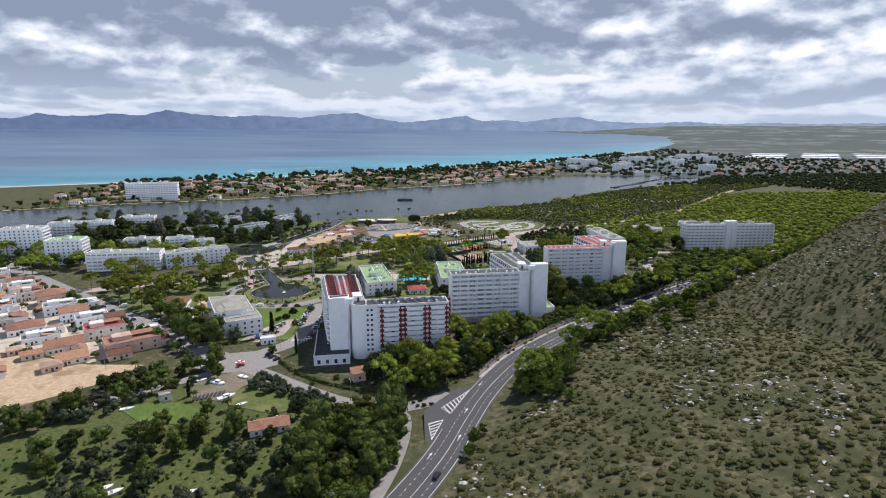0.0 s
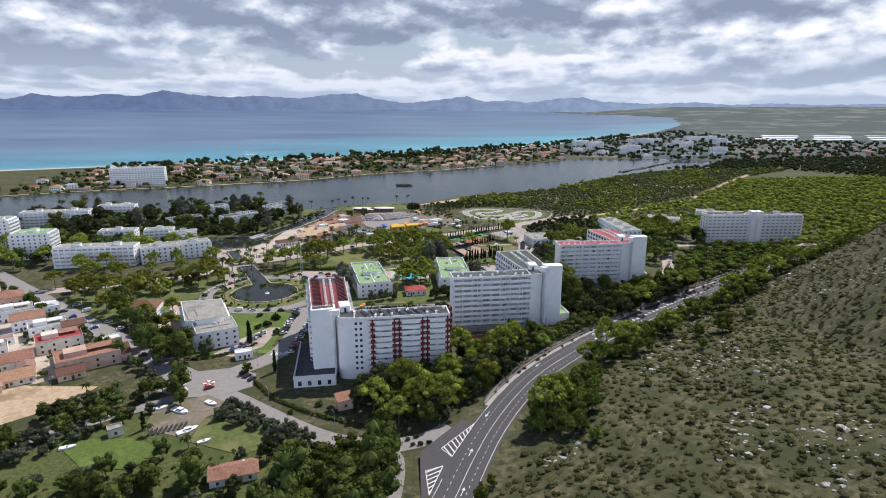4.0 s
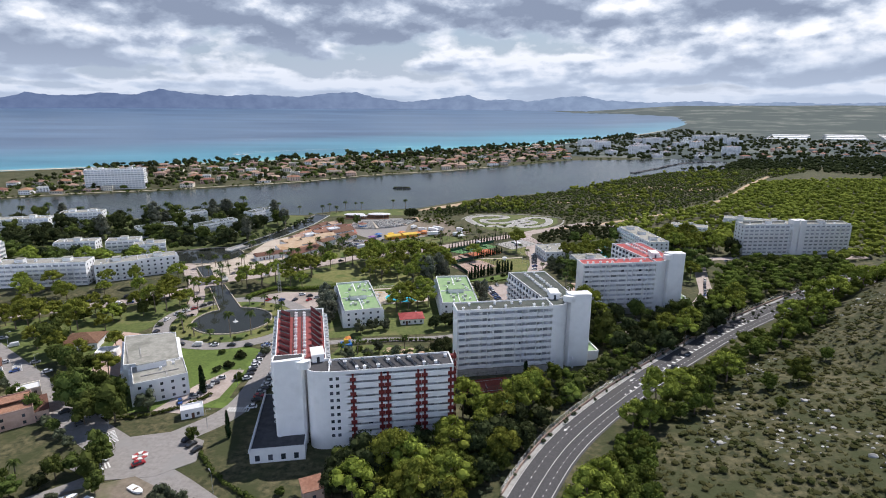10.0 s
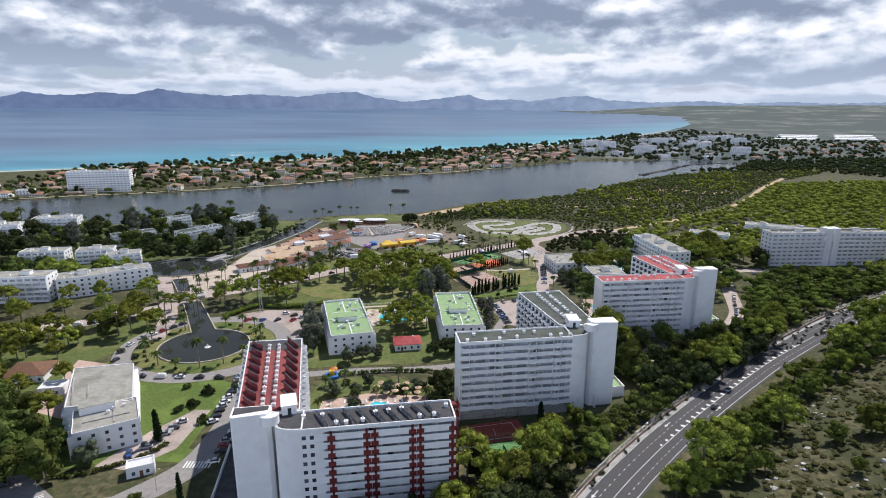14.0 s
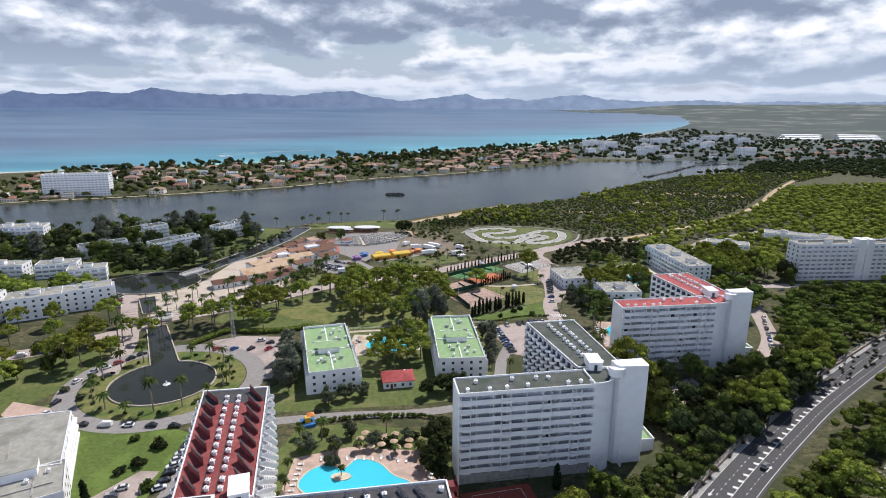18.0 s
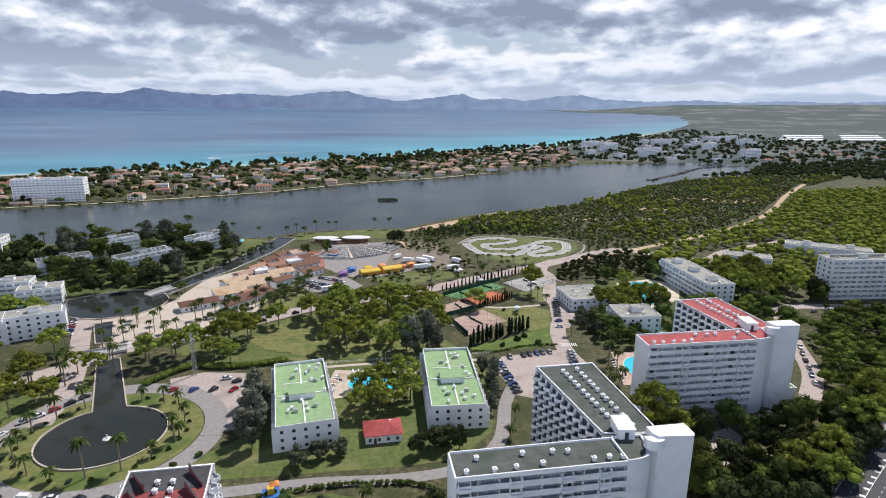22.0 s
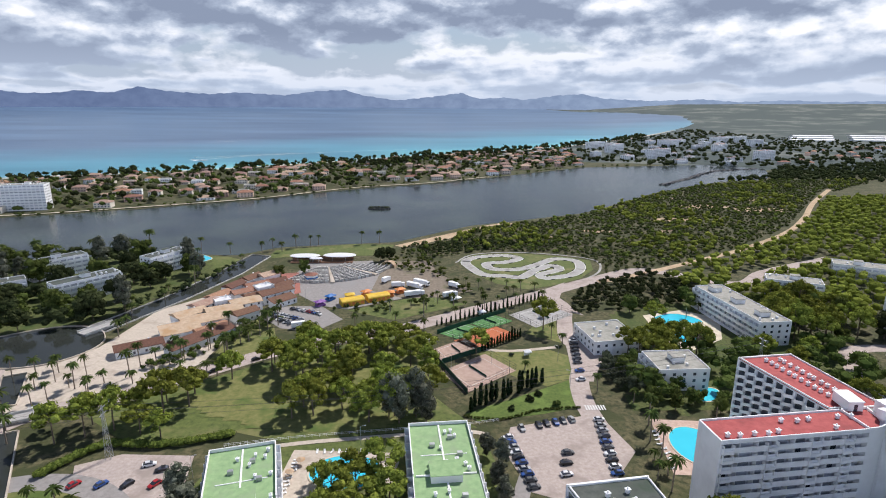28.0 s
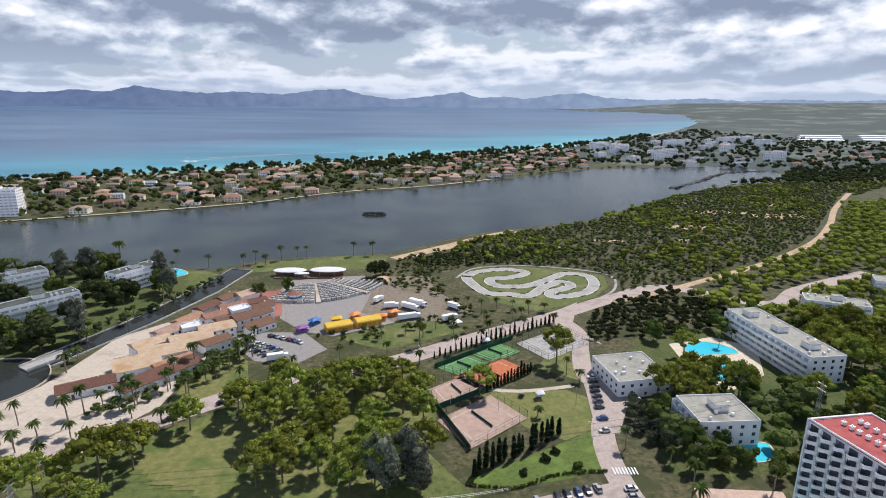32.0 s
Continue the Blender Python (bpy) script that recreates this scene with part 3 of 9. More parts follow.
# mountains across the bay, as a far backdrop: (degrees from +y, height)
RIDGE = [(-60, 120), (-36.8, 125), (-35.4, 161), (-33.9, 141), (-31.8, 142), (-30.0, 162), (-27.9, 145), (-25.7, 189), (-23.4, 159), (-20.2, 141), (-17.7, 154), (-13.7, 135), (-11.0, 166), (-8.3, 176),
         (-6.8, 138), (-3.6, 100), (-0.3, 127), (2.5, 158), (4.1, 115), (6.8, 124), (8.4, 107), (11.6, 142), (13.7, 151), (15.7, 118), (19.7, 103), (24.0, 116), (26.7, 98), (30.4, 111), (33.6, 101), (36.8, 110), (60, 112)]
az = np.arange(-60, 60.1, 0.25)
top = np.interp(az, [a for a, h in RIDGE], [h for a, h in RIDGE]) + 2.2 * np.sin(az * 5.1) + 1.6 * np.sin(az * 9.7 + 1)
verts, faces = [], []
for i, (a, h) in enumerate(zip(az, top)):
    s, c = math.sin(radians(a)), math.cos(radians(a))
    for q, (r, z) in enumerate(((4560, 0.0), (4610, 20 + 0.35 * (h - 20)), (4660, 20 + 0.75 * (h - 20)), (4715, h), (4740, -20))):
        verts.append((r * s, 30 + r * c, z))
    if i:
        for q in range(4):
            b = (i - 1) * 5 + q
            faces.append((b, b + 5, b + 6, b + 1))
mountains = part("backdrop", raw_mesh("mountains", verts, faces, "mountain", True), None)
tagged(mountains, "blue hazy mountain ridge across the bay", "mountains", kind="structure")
# ---- hotels and apartment blocks ----
def slab_poly(name, poly, z0, z1, mat, parent, label=""):
    return part(name, prism(bmesh.new(), poly if area(poly) > 0 else poly[::-1], z0, z1), mat, parent, label)


def coping(poly, z0, z1, t):
    """A low wall along the edge of a polygon, inside it."""
    bm = bmesh.new()
    n = len(poly)
    for i in range(n):
        a, b = Vector(poly[i]), Vector(poly[(i + 1) % n])
        d = (b - a).normalized()
        nrm = Vector((-d.y, d.x)) * (t if area(poly) > 0 else -t)
        q = [a - d * 0.0, b + d * 0.0, b + nrm, a + nrm]
        prism(bm, [tuple(v) for v in (q if area([tuple(v) for v in q]) > 0 else q[::-1])], z0, z1)
    return bm


def vent_mesh():
    bm = boxes((-0.45, 0.45, -0.35, 0.35, 0, 0.9), (-0.6, 0.6, -0.5, 0.5, 0.9, 1.05))
    tube(bm, (0, 0, 1.05), (0, 0, 1.45), 0.18, 0.22)
    return mesh_of(bm, "vent", "white")


VENT = vent_mesh()
WINDOW = mesh_of(boxes((-1.6, 1.6, -0.04, 0.06, 0, 2.0)), "window", "glazing")
DARK_WINDOW = mesh_of(boxes((-0.75, 0.75, -0.04, 0.06, 0, 2.1)), "window", "glass")
SMALL_WINDOW = mesh_of(boxes((-0.55, 0.55, -0.03, 0.1, 0, 1.15)), "window", "glass")
SHUTTER_FRAME = mesh_of(boxes((-0.7, 0.7, -0.06, 0.02, -0.12, 0.0), (-0.7, 0.7, -0.06, 0.02, 1.15, 1.25), (-0.7, -0.55, -0.06, 0.02, 0, 1.15), (0.55, 0.7, -0.06, 0.02, 0, 1.15)), "window_frame", "frame")


def shell_balcony():
    """A pointed balcony tray of a saw-tooth facade: floor, two slanting parapets and the opening behind."""
    bm = bmesh.new()
    prism(bm, [(-1.75, 0), (-0.35, -1.7), (0.35, -1.7), (1.75, 0)], 0, 0.16)
    for a, b in (((-1.75, 0), (-0.35, -1.7)), ((-0.35, -1.7), (0.35, -1.7)), ((0.35, -1.7), (1.75, 0))):
        d = (Vector(b) - Vector(a)).normalized()
        q = Vector((-d.y, d.x)) * 0.14
        prism(bm, [a, b, tuple(Vector(b) + q), tuple(Vector(a) + q)], 0.16, 1.05)
    box(bm, -1.82, -1.7, -0.5, 0.1, 0.16, 2.5)
    n = len(bm.faces)
    box(bm, -1.15, 1.2, -0.05, 0.05, 0.16, 2.3)
    for f in list(bm.faces)[n:]:
        f.material_index = 1
    me = mesh_of(bm, "balcony", "white")
    me.materials.append(M["glass"])
    return me


SHELL = shell_balcony()
RED_PANEL = mesh_of(boxes((-1.0, 1.0, -0.3, 0.15, 0.0, 1.25), (-0.35, 0.35, -0.1, 0.15, 1.25, 2.75)), "red_panel", "dark_red")
LOGGIA = mesh_of(boxes((-1.5, 1.5, -0.45, 0.0, 0.0, 0.2), (-1.5, 1.5, -0.45, -0.32, 0.2, 1.05), (-1.5, -1.36, -0.45, 0.9, 0.2, 2.5), (1.36, 1.5, -0.45, 0.9, 0.2, 2.5)), "loggia", "white")


def hotel(label, m, s, top, wing, roof, style):
    """A slab with a curved end, a stair tower and a saw-tooth wing. s: 1, or -1 for its mirror image; u runs along the facade from its free end."""
    h = thing("hotel", label, "hotel", m, "hotels of one design")
    base, floors = 4.0, 9
    step = (top - 1.1 - base) / floors
    L = 42.0
    dim = random.Random(int(top * 10))
    crown = 3.5 if style == "plain" else 3.6
    P = lambda poly: [(x * s, y) for x, y in poly]
    X = lambda a, b: (min(a * s, b * s), max(a * s, b * s))
    # set back, and painted darker than the front as recess shade
    part("wall", boxes((*X(0.3, L), 1.75, 10, 0, top - 0.5)), "shade", h, "wall behind the balconies with recess shade in its grey")
    part("end_wall", boxes((*X(-0.1, 0.32), 0, 10.1, 0, top)), "white", h)
    part("rear_wall", boxes((*X(0.3, L), 10.0, 10.3, 0, top)), "white", h)
    part("plinth", boxes((*X(0.0, L), 0.35, 1.6, 0, base - 0.6)), "concrete", h, "grey concrete ground floor")
    arc = [(L, 0)] + [(L + 7.6 * math.sin(a), 3.9 * (1 - math.cos(a)) ** 1.2) for a in np.linspace(0.15, math.pi / 2, 8)] + [(L + 8.4, 10.2), (L, 10.2)]
    slab_poly("curved_wall", P(arc), 0, top - 0.66, "white", h)
    part("parapet", coping(P(arc), top - 0.66, top + 0.25, 0.35), "white", h)
    tower = part("tower", prism(bmesh.new(), (lambda q: q if area(q) > 0 else q[::-1])(P([(50.6, 5.2), (51.6, 3.6), (60.3, 2.6), (60.9, 3.4), (60.9, 8.2), (50.6, 8.2)])), 0, top + crown), "white", h, "windowless white stair tower")
    half = [(50.9 + 2.6 * math.cos(a), 4.4 - 2.2 * math.sin(a)) for a in np.linspace(0, math.pi, 12)]
    part("turret", prism(bmesh.new(), (lambda q: q if area(q) > 0 else q[::-1])(P([(53.5, 5)] + half + [(48.3, 5)])), top + 0.3, top + crown - 0.6), "white", tower)
    if style == "red":
        slab_poly("tower_roof", P([(51.2, 5.6), (60.4, 4.0), (60.4, 7.8), (51.2, 7.8)]), top + crown, top + crown + 0.04, "roof_dark", tower)
    slab_poly("roof", [(x, y) for x, y in P([(0.3, 0.3), (L, 0.4), (L + 4.4, 1.6), (L + 6.4, 3.6), (L + 7.6, 6), (L + 8.0, 9.8), (0.3, 9.8)])], top - 0.62, top - 0.45, roof[0], h)
    part("parapet", boxes((*X(0.3, L), 0.0, 0.3, top - 1.1, top + 0.1)), "white", h)
    for f in range(floors):
        z = base + f * step
        bm = boxes((*X(0.2, L), 0.0, 1.8, z - 0.1, z + 0.1), (*X(0.2, L), 0.0, 0.14, z + 0.1, z + (1.5 if style == "plain" else 1.85)))
        part("balcony", bm, "white", h)
        for i in range(8):
            piece("window", DARK_WINDOW if dim.random() < 0.09 else WINDOW, h, pose((2.9 + i * 5.15) * s, 1.71, z + 0.15))
        if style == "plain":
            for u in (2.2, 14.5, 27.0, 36.5):
                piece("loggia", LOGGIA, h, pose(u * s, 0.0, z - 0.08))
        else:
            for u in (0.9, 10.0, 12.2, 22.6, 24.8, 34.4):
                piece("red_panel", RED_PANEL, h, pose(u * s, -0.05, z - 0.1))
            piece("window", SMALL_WINDOW, h, pose(39.5 * s, -0.02, z + 0.6))
            piece("window", SMALL_WINDOW, h, pose(41.6 * s, -0.02, z + 0.6))
    if style == "red":
        part("wall", boxes((*X(36.5, 42.2), 0.05, 1.6, 0, top - 1)), "white", h)
    for u in np.arange(5.4, L - 2, 5.15):
        part("partition", boxes((*X(u - 0.08, u + 0.08), 0.15, 1.76, base, top - 1.1)), "white", h)
    # wing: four corners, near inner, far inner, far outer, near outer
    (ax, ay), (bx, by), (cx, cy), (dx, dy) = wing
    wp = P(wing)
    # the wing's core takes the same painted recess shade
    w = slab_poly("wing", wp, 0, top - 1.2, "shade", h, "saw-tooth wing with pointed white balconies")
    slab_poly("wing_roof", wp, top - 1.2, top - 0.95, roof[1], w)
    part("parapet", coping(wp, top - 0.95, top - 0.5, 0.3), "white", w)
    slab_poly("end_wall", P([(bx - 0.3, by), (cx + 0.3, cy), (cx + 0.3, cy + 0.4), (bx - 0.3, by + 0.4)]), 0, top - 0.6, "white", w)
    for (px, py), (qx, qy), out in (((ax, ay), (bx, by), -1), ((dx, dy), (cx, cy), 1)):
        if out > 0 and style == "plain":
            continue
        e = Vector((qx - px, qy - py))
        n = int(e.length / 3.55)
        ang = math.degrees(math.atan2(e.y, e.x))
        for f, i in product(range(floors), range(n)):
            t = (i + 0.5) / n
            x, y = px + e.x * t, py + e.y * t
            rot = ang if out > 0 else ang + 180
            place = pose(x * s, y, base + f * step - 0.1, 0, 0, rot * s)
            piece("balcony", SHELL, w, place)
    rng = random.Random(int(top * 7) + len(style))
    for i in range(11):
        piece("vent", VENT, h, pose((2.5 + i * 3.9 + rng.uniform(-0.8, 0.8)) * s, rng.choice((2.0, 6.4)) + rng.uniform(-0.5, 0.5), top - 0.45, 0, 0, rng.uniform(-8, 8)))
    for i in range(13):
        t = 0.08 + i * 0.068
        for q in ((0.36, 0.62) if style == "plain" else (0.42, 0.6)):
            x = (ax + (bx - ax) * t) * (1 - q) + (dx + (cx - dx) * t) * q
            y = (ay + (by - ay) * t) * (1 - q) + (dy + (cy - dy) * t) * q
            piece("vent", VENT, w, pose(x * s, y + rng.uniform(-0.5, 0.5), top - 0.95, 0, 0, 8 * s))
    st = part("stair_head", boxes((-2.1, 2.1, -3.4, 3.4, top - 0.5, top + 2.3), (-2.3, 2.3, -3.6, 3.6, top + 2.3, top + 2.5)), "white", h)
    st.matrix_local = pose(46.5 * s, 12.5, 0, 0, 0, -8 * s)
    part("door", boxes((-0.5, 0.5, -3.46, -3.38, top - 0.45, top + 1.6)), "glass", st)
    if style == "plain":
        part("service_deck", boxes((*X(49, 68), 8, 22, 0, 4.2)), "roof_green", h, "green painted low service deck")
        part("deck_wall", boxes((*X(53, 53.4), 1.2, 8, 0, 5), (*X(67.8, 68.2), 8, 22, 4.2, 5.0), (*X(49, 68), 7.8, 8.1, 0, 5.0)), "white", h)
    return h


hotel("white nine-storey hotel with grey-green flat roof", pose(6.4, 198.0, 0, 0, 0, 8.4), 1, 31.0, [(41.5, 13), (36.4, 52.5), (55.6, 52.6), (56.6, 11.0)], ("roof_grey", "roof_grey"), "plain")
hotel("white nine-storey hotel with bright red flat roof", pose(77.6, 272.2, 0, 0, 0, 6.9), 1, 30.2, [(40.5, 12), (36.0, 45.5), (55.2, 45.8), (57.5, 11.0)], ("roof_pink", "roof_pink"), "plain")
b1 = hotel("white nine-storey hotel with dark red panels and red roof", pose(3.9, 152.0, 0, 0, 0, 9.0), -1, 29.0, [(43.5, 12), (46.8, 63.5), (65.8, 63.6), (61.0, 11.0)], ("roof_dark", "roof_red"), "red")

# slanting raised fins on the red wing, and its red stair and lobby
def fin_mesh(rise):
    bm = bmesh.new()
    v = [bm.verts.new(p) for p in ((-3.9, 0, 0), (3.9, 0, 0), (3.9, 0, 1.7 - rise), (-3.9, 0, 1.7 + rise))] + [bm.verts.new(p) for p in ((-3.9, 0.16, 0), (3.9, 0.16, 0), (3.9, 0.16, 1.7 - rise), (-3.9, 0.16, 1.7 + rise))]
    for f in ((0, 1, 2, 3), (7, 6, 5, 4), (0, 4, 5, 1), (1, 5, 6, 2), (2, 6, 7, 3), (3, 7, 4, 0)):
        bm.faces.new([v[i] for i in f])
    return mesh_of(bm, "roof_fin", "roof_red")


FIN = {0: fin_mesh(0.5), 1: fin_mesh(-0.5)}
FIN_CAP = mesh_of(boxes((-3.9, 3.9, -0.12, 0.28, 0, 0.12)), "fin_cap", "roof_dark")
for i, sd in product(range(8), (0, 1)):
    t = 0.10 + i * 0.115
    q = 0.17 if sd == 0 else 0.83
    x = (43.5 + 3.3 * t) * (1 - q) + (61.0 + 4.8 * t) * q
    fin = piece("roof_fin", FIN[sd], b1, pose(-x, 12 + 51.5 * t, 28.05, 0, 0, -56))
    piece("fin_cap", FIN_CAP, fin, pose(0, 0, 1.7, 0, 7.3 if sd == 0 else -7.3, 0))
slab_poly("roof_felt", [(-46.6, 55.5), (-65.2, 55.5), (-65.5, 63.2), (-47.1, 63.2)], 28.05, 28.1, "roof_dark", b1, "worn dark felt at the end of the wing")
for k2 in (0.42, 0.6):
    part("gutter", boxes((-0.12, 0.12, 0, 50, 28.06, 28.22)), "roof_dark", b1).matrix_local = pose(-(43.5 + 17.5 * k2 + 1.2), 12.5, 0, 0, 0, 4.2)
red = part("outside_stair", boxes(*[(-0.2, 2.6, 8.2, 12, 3.0 * i, 3.0 * i + 0.25) for i in range(10)], *[(-0.2 + 2.6 * (i % 2), 0.0 + 2.6 * (i % 2), 8.2 + 3.6 * (i // 2), 8.4 + 3.6 * (i // 2), 0, 28.5) for i in range(4)],
                                  *[(2.5, 2.6, 8.2, 12, 3.0 * i + 0.25, 3.0 * i + 1.25) for i in range(10)], *[(-0.2, 2.6, 8.2, 8.3, 3.0 * i + 0.25, 3.0 * i + 1.25) for i in range(10)]), "dark_red", b1, "dark red steel outside stair")
lobby = part("lobby", boxes((-69, -51, -4.5, 3.2, 0, 4.6), (-69, -58.5, 3.0, 34, 0, 4.6)), "white", b1, "low white lobby wing")
part("lobby_roof", boxes((-68.5, -51.4, -4.0, 3.0, 4.6, 4.75), (-68.5, -60.5, 3.0, 33.5, 4.6, 4.75)), "roof_dark", lobby)
part("parapet", boxes((-69, -51, -4.6, -4.2, 4.6, 5.4), (-51.3, -50.9, -4.5, 2.0, 4.6, 5.4), (-69.1, -68.7, -5.5, 34, 4.6, 5.4)), "white", lobby)
for i in range(4):
    piece("window", DARK_WINDOW, lobby, pose(-66.5 + i * 4.2, -4.5, 0.8))

for i in range(9):
    r = thing("solar_collector", "row of dark solar collectors on the hotel roof", "solar panel", b1.matrix_basis @ pose(-4.5 - i * 3.9, 5.4, 28.55, 0, 0, 22), "solar collectors on the roof")
    for j in range(4):
        part("panel", boxes((-0.55, 0.55, -1.0, 1.0, -0.04, 0.06)), "panel", r).matrix_local = pose(-1.5 + j * 0.02, -3.3 + j * 2.15, 0.75, 0, 30, 0)
        part("leg", boxes((-0.05, 0.05, -0.9, 0.9, 0, 0.95)), "metal", r).matrix_local = pose(-1.95, -3.3 + j * 2.15, 0, 0, 0, 0)


def windows_on(parent, w, d, floors, base, step, sides, gap=3.6, mesh=None, far=False):
    for f in range(floors):
        z = base + f * step
        if far:
            bm = bmesh.new()
            hw, hh = (1.5, 1.9) if mesh else (0.6, 1.2)
            for side in sides:
                length = w if side in "sn" else d
                n = max(1, int(length / gap))
                for i in range(n):
                    t = (i + 0.5) / n * length
                    q = {"s": (t - hw, t + hw, -0.06, 0.02), "n": (t - hw, t + hw, d - 0.02, d + 0.06), "w": (-0.06, 0.02, t - hw, t + hw), "e": (w - 0.02, w + 0.06, t - hw, t + hw)}[side]
                    box(bm, *q, z, z + hh)
            part("glazing", bm, "glazing" if mesh else "glass", parent)["kind"] = "stuff"
            continue
        for side in sides:
            length = w if side in "sn" else d
            n = max(1, int(length / gap))
            for i in range(n):
                t = (i + 0.5) / n * length
                m = {"s": pose(t, -0.02, z), "n": pose(t, d + 0.02, z, 0, 0, 180), "w": pose(-0.02, t, z, 0, 0, -90), "e": pose(w + 0.02, t, z, 0, 0, 90)}[side]
                piece("window", mesh or SMALL_WINDOW, parent, m)


def balconies_on(parent, w, d, floors, base, step, side, a=0.0, b=1.0, out=1.3):
    for f in range(floors):
        z = base + f * step - 0.9
        if side in "sn":
            y0, y1, yo = (-out, 0, -out) if side == "s" else (d, d + out, d + out - 0.12)
            bm = boxes((w * a, w * b, y0, y1, z - 0.1, z + 0.1), (w * a, w * b, yo, yo + 0.12, z + 0.1, z + 1.4))
            n = max(1, int(w * (b - a) / 4))
            for i in range(n + 1):
                x = w * a + w * (b - a) * i / n
                box(bm, x - 0.07, x + 0.07, y0, y1, z + 0.1, z + step - 0.2)
        else:
            x0, x1, xo = (-out, 0, -out) if side == "w" else (w, w + out, w + out - 0.12)
            bm = boxes((x0, x1, d * a, d * b, z - 0.1, z + 0.1), (xo, xo + 0.12, d * a, d * b, z + 0.1, z + 1.25))
            n = max(1, int(d * (b - a) / 4))
            for i in range(n + 1):
                y = d * a + d * (b - a) * i / n
                box(bm, x0, x1, y - 0.07, y + 0.07, z + 0.1, z + step - 0.2)
        part("balcony", bm, "white", parent)


def apartments(label, x, y, a, w, d, floors, roof, win="sewn", balc="", step=2.85, heads=1, z=0.0, seed=1, wall="white", coat=1.0, name="apartment_building"):
    """A flat-roofed block, its corner at (x, y), w along, d deep, turned by a degrees."""
    h = thing(name, label, "building", pose(x, y, z, 0, 0, a))
    H = floors * step + 0.5
    part("wall", boxes((0, w, 0, d, 0, H)), wall, h)
    poly = [(0.1, 0.1), (w - 0.1, 0.1), (w - 0.1, d - 0.1), (0.1, d - 0.1)]
    slab_poly("roof", poly, H, H + 0.12, roof, h)
    part("parapet", coping([(0, 0), (w, 0), (w, d), (0, d)], H, H + 0.55 * coat, 0.22), wall, h)
    far = y > 310
    windows_on(h, w, d, floors, 1.0, step, [c for c in win if c not in balc], far=far)
    for c in balc:
        windows_on(h, w, d, floors, 0.5, step, c, 4.0, WINDOW, far)
        balconies_on(h, w, d, floors, 1.0, step, c)
    rng = random.Random(seed)
    for i in range(heads):
        px, py = w * (i + 0.5) / heads - 2, d * rng.uniform(0.3, 0.45)
        st = part("stair_head", boxes((px, px + min(5, w * 0.3), py, py + min(5.5, d * 0.32), H, H + 2.4)), wall, h)
        part("cap", boxes((px - 0.2, px + min(5, w * 0.3) + 0.2, py - 0.2, py + min(5.5, d * 0.32) + 0.2, H + 2.4, H + 2.6)), roof, st)
    if far:
        bm = bmesh.new()
        for i in range(int(w * d / 60)):
            px, py = rng.uniform(1.5, w - 2.5), rng.uniform(1.5, d - 2.5)
            box(bm, px, px + 1.0, py, py + 0.8, H + 0.12, H + 1.2)
        part("roof_unit", bm, wall, h)["kind"] = "stuff"
    for i in range(0 if far else int(w * d / 60)):
        piece("vent", VENT, h, pose(rng.uniform(1.5, w - 1.5), rng.uniform(1.5, d - 1.5), H + 0.12, 0, 0, rng.choice((0, 90))))
    return h


# white slab hotel beyond the pines, with a tower in its middle
h4 = apartments("long white nine-storey hotel among pines", 235, 405, 3.0, 86, 13, 8, "roof_stone", "we", "s", 2.9, 2, seed=4)
part("tower", boxes((38, 42.5, -2.2, 5, 0, 27.5), (44, 48.5, -1.8, 5, 0, 27.5)), "white", h4, "projecting white stair tower")
part("roof_sign_frame", boxes((2, 36, 6, 6.4, 24.2, 25.6), (50, 84, 6, 6.4, 24.2, 25.4)), "roof_stone", h4)

# two low blocks with green roofs
for lab, x, y, a, ww, d, seed in (("three-storey white block with pale green roof beside a pool", -51.0, 253.5, 15.5, 19.5, 47, 2), ("three-storey white block with pale green roof and long balconies", 0.5, 266.5, 5.2, 19.5, 47, 3)):
    g_ = apartments(lab, x, y, a, ww, d, 3, "roof_green", "sn", "we", 2.9, 0, seed=seed)
    part("cap", boxes((4.8, 14.2, 16.8, 24.2, 11.6, 11.75)), "roof_green", part("stair_head", boxes((5, 14, 17, 24, 9.2, 11.6)), "white", g_))
    part("pipe_run", boxes((9.5, 10.0, 1, 46, 9.3, 9.62), (1, 18.5, 20.2, 20.6, 9.3, 9.75), (3, 17, 30, 30.3, 9.3, 9.5)), "white", g_)
    part("upper_parapet", boxes((-0.02, 0.3, 20.4, 47, 9.85, 10.4), (19.2, 19.52, 20.4, 47, 9.85, 10.4), (0.3, 19.2, 46.7, 47.02, 9.85, 10.4)), "white", g_)
    for px, py in ((6, 8), (13, 10), (6, 34), (12, 38), (14, 29)):
        part("air_unit", boxes((px, px + 1.6, py, py + 1.2, 9.3, 10.5)), "metal", g_)
